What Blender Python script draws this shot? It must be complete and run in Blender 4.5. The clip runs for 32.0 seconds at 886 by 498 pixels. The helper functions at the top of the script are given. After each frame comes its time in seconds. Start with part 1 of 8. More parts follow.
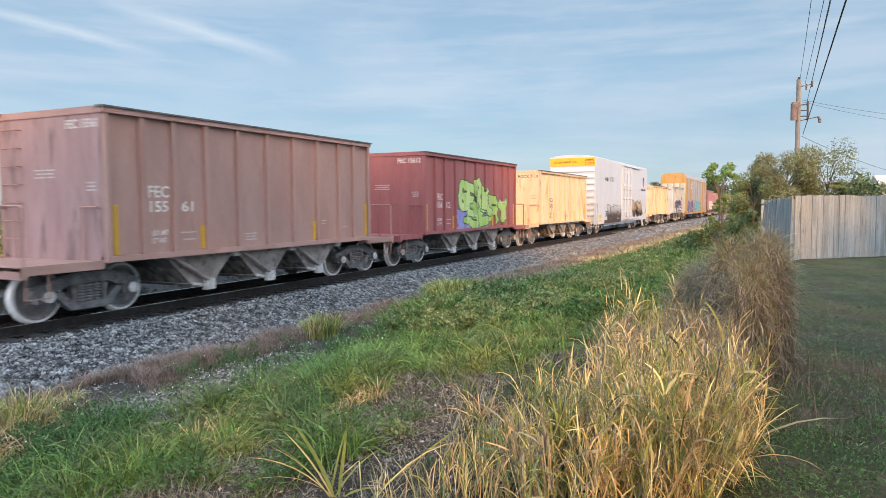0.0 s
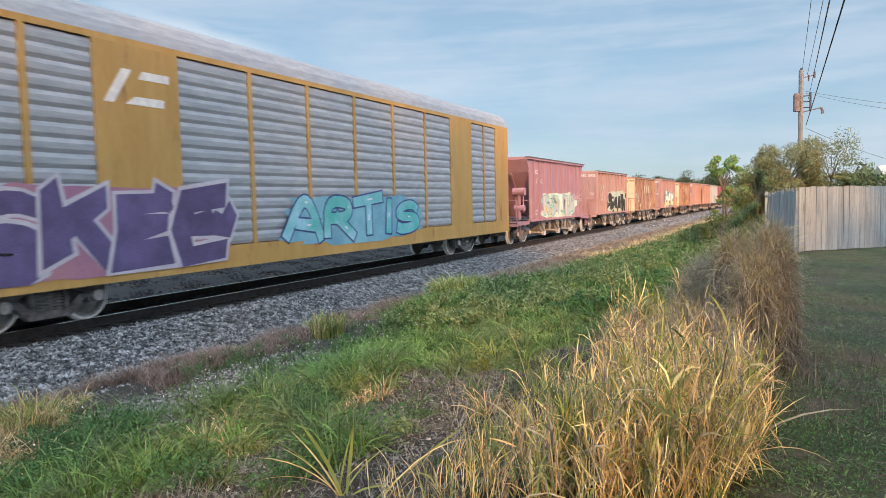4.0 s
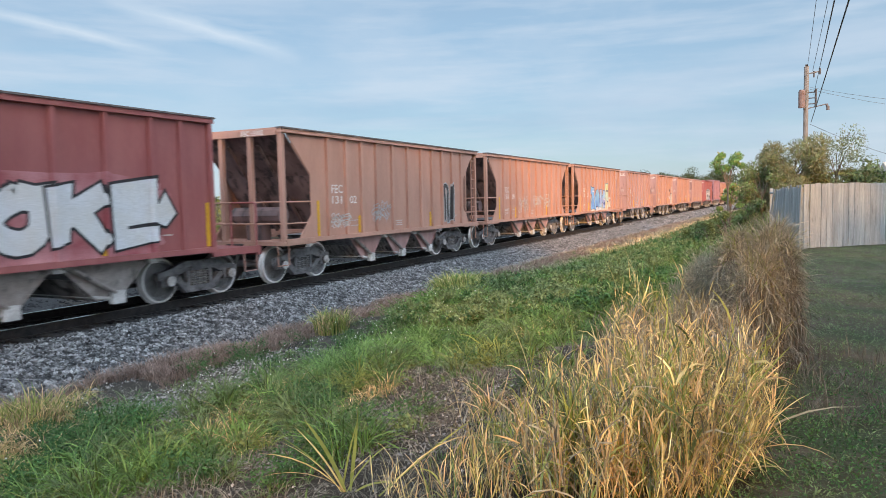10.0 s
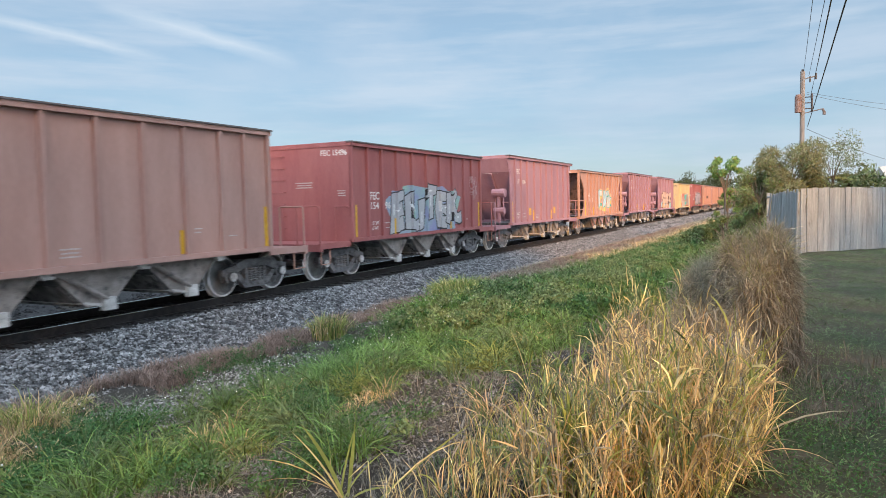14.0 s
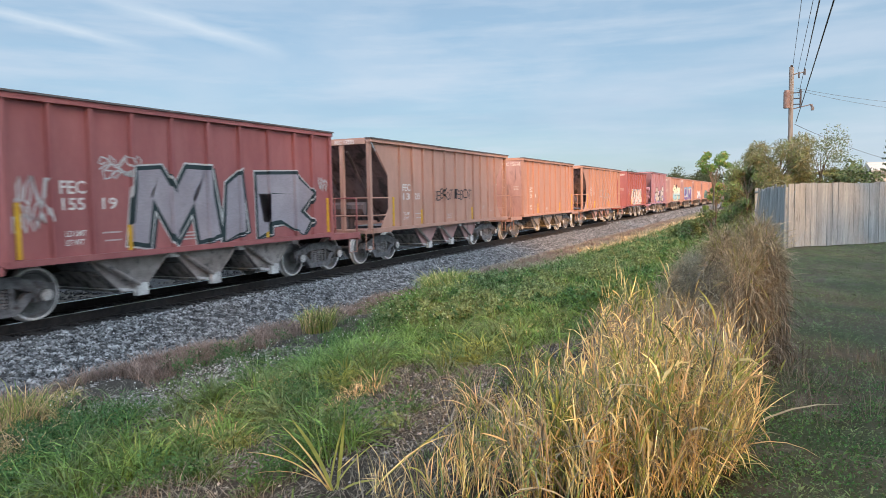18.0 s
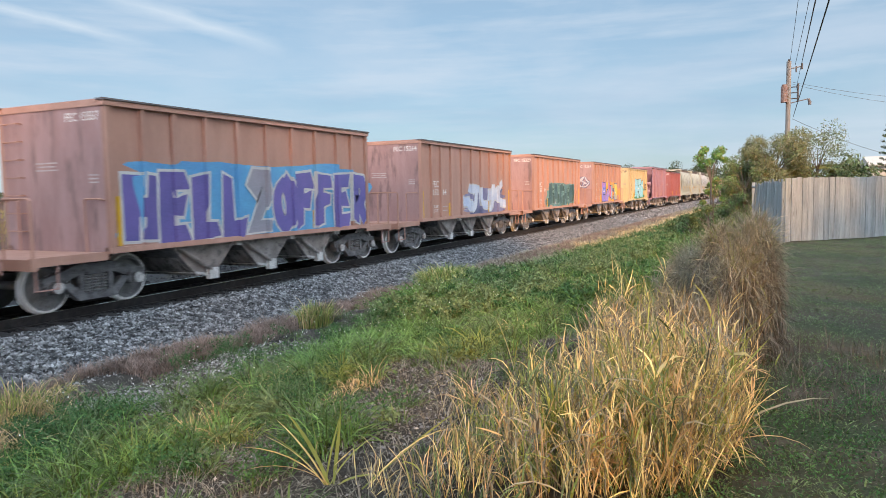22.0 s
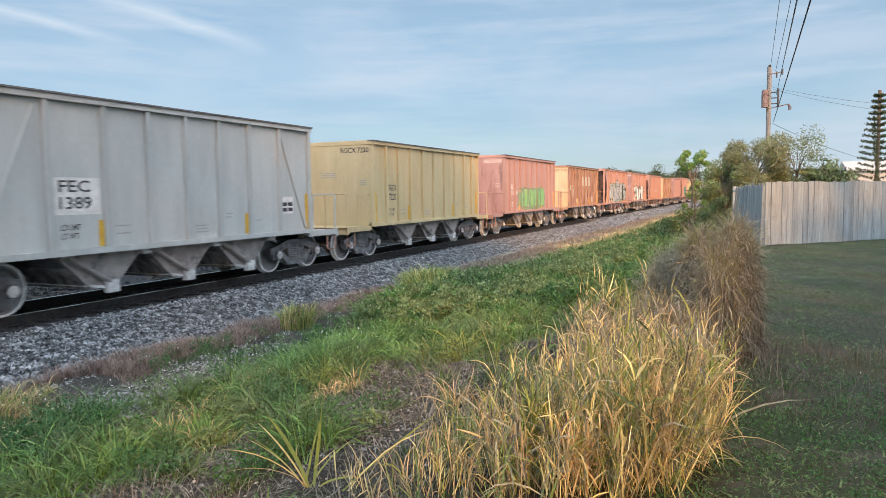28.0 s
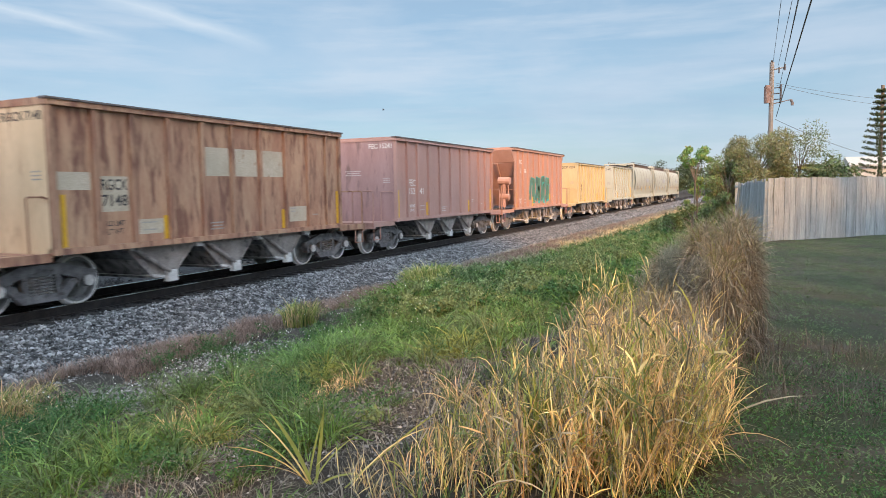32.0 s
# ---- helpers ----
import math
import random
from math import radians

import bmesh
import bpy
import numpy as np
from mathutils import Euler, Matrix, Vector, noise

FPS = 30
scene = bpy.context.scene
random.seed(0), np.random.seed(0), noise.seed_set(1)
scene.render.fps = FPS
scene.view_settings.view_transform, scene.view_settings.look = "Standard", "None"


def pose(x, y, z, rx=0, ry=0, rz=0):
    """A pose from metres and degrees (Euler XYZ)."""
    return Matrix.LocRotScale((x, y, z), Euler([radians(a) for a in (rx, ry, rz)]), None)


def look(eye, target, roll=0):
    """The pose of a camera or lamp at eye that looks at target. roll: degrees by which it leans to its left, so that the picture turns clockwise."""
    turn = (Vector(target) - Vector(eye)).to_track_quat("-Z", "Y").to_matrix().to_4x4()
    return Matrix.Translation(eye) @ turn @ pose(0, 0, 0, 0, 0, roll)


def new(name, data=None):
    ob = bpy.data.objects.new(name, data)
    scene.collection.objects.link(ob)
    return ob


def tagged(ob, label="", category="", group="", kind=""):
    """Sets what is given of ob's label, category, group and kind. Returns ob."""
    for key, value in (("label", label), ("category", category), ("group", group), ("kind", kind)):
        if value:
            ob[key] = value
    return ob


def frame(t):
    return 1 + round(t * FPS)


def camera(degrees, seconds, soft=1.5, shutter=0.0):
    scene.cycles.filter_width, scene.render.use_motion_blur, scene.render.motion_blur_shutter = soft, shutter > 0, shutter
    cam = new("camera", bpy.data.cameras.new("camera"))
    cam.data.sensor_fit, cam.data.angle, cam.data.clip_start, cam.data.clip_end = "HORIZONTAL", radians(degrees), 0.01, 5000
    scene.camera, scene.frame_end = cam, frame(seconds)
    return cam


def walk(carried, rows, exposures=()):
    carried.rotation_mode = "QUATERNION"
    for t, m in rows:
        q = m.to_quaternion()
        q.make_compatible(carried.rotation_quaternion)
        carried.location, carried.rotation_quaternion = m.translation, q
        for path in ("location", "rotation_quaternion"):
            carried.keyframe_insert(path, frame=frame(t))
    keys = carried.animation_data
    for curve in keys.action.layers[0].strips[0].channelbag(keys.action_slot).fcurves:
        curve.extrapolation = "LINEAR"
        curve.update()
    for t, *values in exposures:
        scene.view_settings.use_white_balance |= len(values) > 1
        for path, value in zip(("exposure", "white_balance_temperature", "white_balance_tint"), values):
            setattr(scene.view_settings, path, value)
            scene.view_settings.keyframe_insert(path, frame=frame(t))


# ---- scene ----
# ---- camera: hand-held beside the track; x runs along the track, y away from the lawn, z = 0 at the rail head ----
EYE_Z = 2.085


def aim(turn, tilt, lean, side):
    """Camera pose: turn from the square view of the track towards its far end, tilt, lean (degrees), small sideways step."""
    a, b = radians(turn), radians(tilt)
    eye = Vector((side * 0.4, -side, EYE_Z))
    return look(eye, eye + Vector((math.sin(a) * math.cos(b), math.cos(a) * math.cos(b), math.sin(b))), lean)


cam = camera(64.46, 32.0, soft=0.4, shutter=0.12)
walk(cam, [
    (0, aim(64.05, -3.60, -0.30, 0.000)), (0.5, aim(64.03, -3.59, -0.60, 0.000)), (1, aim(63.89, -3.62, -0.86, 0.000)),
    (1.5, aim(63.72, -3.67, -0.97, 0.000)), (2, aim(63.66, -3.76, -0.96, 0.000)), (2.5, aim(63.69, -3.86, -0.95, 0.000)),
    (3, aim(63.78, -3.91, -0.98, 0.000)), (3.5, aim(63.82, -3.88, -1.12, 0.000)), (5.5, aim(63.44, -3.68, -1.52, 0.000)),
    (6, aim(63.36, -3.76, -1.49, 0.000)), (6.5, aim(63.29, -3.86, -1.44, 0.000)), (7, aim(63.26, -3.93, -1.46, 0.000)),
    (7.5, aim(63.25, -3.97, -1.54, 0.000)), (8, aim(63.29, -4.01, -1.54, 0.000)), (8.5, aim(63.38, -4.02, -1.48, 0.000)),
    (9, aim(63.45, -4.01, -1.42, 0.000)), (9.5, aim(63.45, -4.04, -1.33, 0.000)), (10, aim(63.43, -4.06, -1.23, 0.000)),
    (10.5, aim(63.38, -4.05, -1.19, 0.000)), (11, aim(63.35, -4.01, -1.17, 0.000)), (11.5, aim(63.35, -3.90, -1.23, 0.000)),
    (12, aim(63.42, -3.77, -1.24, 0.000)), (12.5, aim(63.52, -3.68, -1.26, 0.000)), (13, aim(63.58, -3.61, -1.26, 0.000)),
    (13.5, aim(63.62, -3.60, -1.32, 0.000)), (14, aim(63.63, -3.67, -1.30, 0.000)), (14.5, aim(63.65, -3.84, -1.26, 0.000)),
    (16.5, aim(64.11, -4.18, -0.97, 0.000)), (17, aim(64.26, -4.16, -0.96, 0.000)), (17.5, aim(64.38, -4.16, -0.96, 0.000)),
    (18, aim(64.44, -4.22, -1.02, 0.000)), (18.5, aim(64.46, -4.29, -1.06, 0.002)), (19, aim(64.46, -4.38, -1.12, 0.003)),
    (19.5, aim(64.44, -4.45, -1.18, 0.005)), (20, aim(64.42, -4.51, -1.21, 0.007)), (20.5, aim(64.41, -4.55, -1.27, 0.008)),
    (21, aim(64.45, -4.57, -1.26, 0.010)), (21.5, aim(64.50, -4.59, -1.18, 0.012)), (22, aim(64.61, -4.64, -1.10, 0.013)),
    (22.5, aim(64.74, -4.71, -1.04, 0.015)), (23, aim(64.94, -4.75, -0.94, 0.017)), (23.5, aim(65.13, -4.75, -0.82, 0.018)),
    (24, aim(65.33, -4.66, -0.71, 0.020)), (24.5, aim(65.48, -4.56, -0.60, 0.021)), (25, aim(65.58, -4.45, -0.48, 0.021)),
    (25.5, aim(65.68, -4.39, -0.40, 0.022)), (27.5, aim(65.93, -4.45, -0.62, 0.024)), (28, aim(65.93, -4.52, -0.72, 0.025)),
    (28.5, aim(65.93, -4.52, -0.73, 0.026)), (29, aim(65.93, -4.48, -0.81, 0.026)), (29.5, aim(65.92, -4.44, -0.88, 0.027)),
    (30, aim(65.91, -4.44, -0.88, 0.028)), (30.5, aim(65.91, -4.51, -0.88, 0.028)), (31, aim(65.91, -4.62, -0.87, 0.029)),
    (31.5, aim(65.88, -4.72, -0.88, 0.029)), (32, aim(65.74, -4.76, -0.92, 0.030))])

# ---- light: low warm sun behind the camera, pale blue sky with thin streaks of cloud ----
SUN_FROM = Vector((-0.78, -0.63, 0.44))
STREAK_1 = ((-0.0141, 0.3256, -0.9454), (0.6949, 0.6831, 0.2248))
STREAK_2 = ((-0.0168, 0.2739, -0.9616), (0.5761, 0.7887, 0.2146))
world = bpy.data.worlds.new("sky")
scene.world = world
world.use_nodes = True
wn, wl = world.node_tree.nodes, world.node_tree.links
wn.clear()
sky = wn.new("ShaderNodeTexSky")
sky.sky_type, sky.sun_disc = "NISHITA", False
sky.sun_elevation, sky.sun_rotation = radians(21), radians(233)
sky.air_density, sky.dust_density, sky.ozone_density = 1.0, 0.6, 2.0
wc = wn.new("ShaderNodeTexCoord")


def sky_noise(scale, stretch, turn, lo, hi, detail=6.0):
    mp, t, r = wn.new("ShaderNodeMapping"), wn.new("ShaderNodeTexNoise"), wn.new("ShaderNodeMapRange")
    mp.inputs["Rotation"].default_value, mp.inputs["Scale"].default_value = turn, stretch
    t.inputs["Scale"].default_value, t.inputs["Detail"].default_value, t.inputs["Roughness"].default_value = scale, detail, 0.55
    r.inputs["From Min"].default_value, r.inputs["From Max"].default_value = lo, hi
    wl.new(wc.outputs["Generated"], mp.inputs["Vector"])
    wl.new(mp.outputs["Vector"], t.inputs["Vector"])
    wl.new(t.outputs["Fac"], r.inputs["Value"])
    return r.outputs["Result"]


def sky_math(op, a, b=0.0):
    m = wn.new("ShaderNodeMath")
    m.operation = op
    for i, v in enumerate((a, b)):
        if isinstance(v, float):
            m.inputs[i].default_value = v
        else:
            wl.new(v, m.inputs[i])
    return m.outputs[0]


def sky_mix(fac, a, colour):
    x = wn.new("ShaderNodeMix")
    x.data_type = "RGBA"
    x.inputs["B"].default_value = (*colour, 1)
    if isinstance(fac, float):
        x.inputs["Factor"].default_value = fac
    else:
        wl.new(fac, x.inputs["Factor"])
    wl.new(a, x.inputs["A"])
    return x.outputs["Result"]


def streak(normal, middle, width, half):
    """A thin trail of cirrus along a great circle."""
    def dot(v):
        m = wn.new("ShaderNodeVectorMath")
        m.operation = "DOT_PRODUCT"
        m.inputs[1].default_value = v
        wl.new(wc.outputs["Generated"], m.inputs[0])
        return m.outputs["Value"]
    wob = sky_math("MULTIPLY", sky_math("SUBTRACT", sky_noise(9.0, (1, 1, 1), (0, 0, 0), 0.0, 1.0), 0.5), 0.02)
    off = sky_math("ABSOLUTE", sky_math("ADD", dot(normal), wob))
    across = sky_math("MAXIMUM", sky_math("SUBTRACT", 1.0, sky_math("DIVIDE", off, width)), 0.0)
    along = sky_math("MINIMUM", sky_math("MAXIMUM", sky_math("DIVIDE", sky_math("SUBTRACT", dot(middle), math.cos(half * 1.5)), math.cos(half * 0.4) - math.cos(half * 1.5)), 0.0), 1.0)
    return sky_math("MULTIPLY", sky_math("MULTIPLY", across, along), 0.50)


haze = sky_mix(0.62, sky.outputs["Color"], (3.45, 5.05, 6.65))
haze = sky_mix(sky_math("MULTIPLY", sky_noise(1.3, (1.2, 4.0, 8.0), (0.0, 0.25, 0.6), 0.42, 0.72), 0.45), haze, (5.6, 6.5, 7.6))
haze = sky_mix(sky_math("MULTIPLY", sky_noise(2.1, (1.0, 1.0, 6.5), (0.10, -0.06, 0.3), 0.46, 0.66), 0.55), haze, (5.5, 6.35, 7.5))
haze = sky_mix(sky_math("MULTIPLY", sky_noise(3.6, (1.0, 1.0, 9.0), (-0.12, 0.12, 1.1), 0.50, 0.70), 0.45), haze, (5.9, 6.7, 7.7))
haze = sky_mix(sky_math("MULTIPLY", sky_noise(1.7, (1.0, 1.0, 7.0), (0.06, 0.10, 2.2), 0.50, 0.68), 0.40), haze, (3.1, 4.5, 6.2))
# unseen bright sky round the low sun, added behind the camera as fill light
toward = wn.new("ShaderNodeVectorMath")
toward.operation = "DOT_PRODUCT"
toward.inputs[1].default_value = SUN_FROM.normalized()
wl.new(wc.outputs["Generated"], toward.inputs[0])
sky_fill = wn.new("ShaderNodeMapRange")
sky_fill.interpolation_type = "SMOOTHSTEP"
sky_fill.inputs["From Min"].default_value, sky_fill.inputs["From Max"].default_value = -0.25, 0.95
sky_fill.inputs["To Max"].default_value = 0.9
wl.new(toward.outputs["Value"], sky_fill.inputs["Value"])
haze = sky_mix(sky_fill.outputs["Result"], haze, (25.5, 29.5, 34.8))
haze = sky_mix(streak(STREAK_1[0], STREAK_1[1], 0.013, 0.085), haze, (7.4, 8.0, 8.6))
haze = sky_mix(streak(STREAK_2[0], STREAK_2[1], 0.009, 0.08), haze, (7.0, 7.7, 8.4))
wb = wn.new("ShaderNodeBackground")
wb.inputs["Strength"].default_value = 0.118
wo = wn.new("ShaderNodeOutputWorld")
wl.new(haze, wb.inputs["Color"])
wl.new(wb.outputs["Background"], wo.inputs["Surface"])
sun = new("sun", bpy.data.lights.new("sun", "SUN"))
sun.data.energy, sun.data.angle, sun.data.color = 5.4, radians(4.0), (1.0, 0.47, 0.11)
sun.matrix_world = look(SUN_FROM * 50, (0, 0, 0))
scene.view_settings.exposure = -0.04


# ---- materials ----
def surface(name, c1, c2, scale=3.0, rough=0.7, metal=0.0, bump=0.2, fine=40.0, stretch=(1, 1, 1), c3=None, spots=0.55, vary=0.0, island=False, grit=(0.82, 1.12)):
    """Two colours mixed by a coarse noise, fine grain, an optional third colour in patches, and relief."""
    m = bpy.data.materials.new(name)
    m.use_nodes = True
    n, l = m.node_tree.nodes, m.node_tree.links
    b = n["Principled BSDF"]
    b.inputs["Roughness"].default_value, b.inputs["Metallic"].default_value = rough, metal
    b.inputs["Specular IOR Level"].default_value = 0.3
    tc, mp, info = n.new("ShaderNodeTexCoord"), n.new("ShaderNodeMapping"), n.new("ShaderNodeObjectInfo")
    mp.inputs["Scale"].default_value = stretch
    off = n.new("ShaderNodeVectorMath")
    off.operation = "MULTIPLY_ADD"
    off.inputs[1].default_value = (31.0, 17.0, 7.0)
    cmb = n.new("ShaderNodeCombineXYZ")
    for i in range(3):
        l.new(info.outputs["Random"], cmb.inputs[i])
    l.new(cmb.outputs[0], off.inputs[0])
    l.new(tc.outputs["Object"], off.inputs[2])
    l.new(off.outputs[0], mp.inputs["Vector"])

    def grain(s, lo, hi, detail=4.0):
        t, r = n.new("ShaderNodeTexNoise"), n.new("ShaderNodeMapRange")
        t.inputs["Scale"].default_value, t.inputs["Detail"].default_value, t.inputs["Roughness"].default_value = s, detail, 0.6
        r.inputs["From Min"].default_value, r.inputs["From Max"].default_value = lo, hi
        l.new(mp.outputs["Vector"], t.inputs["Vector"])
        l.new(t.outputs["Fac"], r.inputs["Value"])
        return r.outputs["Result"], t.outputs["Fac"]

    def mix(fac, a, bb, kind="MIX"):
        x = n.new("ShaderNodeMix")
        x.data_type, x.blend_type = "RGBA", kind
        for sock, v in (("Factor", fac), ("A", a), ("B", bb)):
            if hasattr(v, "links"):
                l.new(v, x.inputs[sock])
            else:
                x.inputs[sock].default_value = (*v, 1) if isinstance(v, tuple) else v
        return x.outputs["Result"]

    coarse, _ = grain(scale, 0.35, 0.65)
    small, raw = grain(fine, 0.3, 0.7, 2.0)
    col = mix(coarse, c1, c2)
    if c3:
        patch, _ = grain(scale * 1.7, spots, spots + 0.12, 6.0)
        col = mix(patch, col, c3)
    dark = n.new("ShaderNodeMapRange")
    dark.inputs["To Min"].default_value, dark.inputs["To Max"].default_value = grit
    l.new(small, dark.inputs["Value"])
    col = mix(1.0, col, dark.outputs["Result"], "MULTIPLY")
    if vary:
        v = n.new("ShaderNodeMapRange")
        v.inputs["To Min"].default_value, v.inputs["To Max"].default_value = 1 - vary, 1 + vary
        if island:
            l.new(n.new("ShaderNodeNewGeometry").outputs["Random Per Island"], v.inputs["Value"])
        else:
            l.new(info.outputs["Random"], v.inputs["Value"])
        col = mix(1.0, col, v.outputs["Result"], "MULTIPLY")
    l.new(col, b.inputs["Base Color"])
    if bump:
        bp = n.new("ShaderNodeBump")
        bp.inputs["Strength"].default_value, bp.inputs["Distance"].default_value = bump, 0.02
        l.new(raw, bp.inputs["Height"])
        l.new(bp.outputs["Normal"], b.inputs["Normal"])
    return m


def paint(name, c1, c2, rust, amount=0.62, rough=0.6):
    """Weathered car paint: rain streaks down the sheet, rust in patches."""
    return surface(name, c1, c2, 1.3, rough, 0.0, 0.08, 22.0, (1.6, 1.6, 0.35), rust, amount, 0.06, grit=(0.93, 1.05))


def foliage(name, c1, c2, vary=0.35, clear=0.16):
    """Leaves and blades: a little light passes through."""
    m = surface(name, c1, c2, 2.8, 0.6, 0.0, 0.0, 9.0, vary=vary, island=True)
    b = m.node_tree.nodes["Principled BSDF"]
    out = m.node_tree.nodes["Material Output"]
    tr, ad = m.node_tree.nodes.new("ShaderNodeBsdfTranslucent"), m.node_tree.nodes.new("ShaderNodeMixShader")
    ad.inputs["Fac"].default_value = clear
    m.node_tree.links.new(b.inputs["Base Color"].links[0].from_socket, tr.inputs["Color"])
    m.node_tree.links.new(b.outputs["BSDF"], ad.inputs[1])
    m.node_tree.links.new(tr.outputs["BSDF"], ad.inputs[2])
    m.node_tree.links.new(ad.outputs["Shader"], out.inputs["Surface"])
    return m


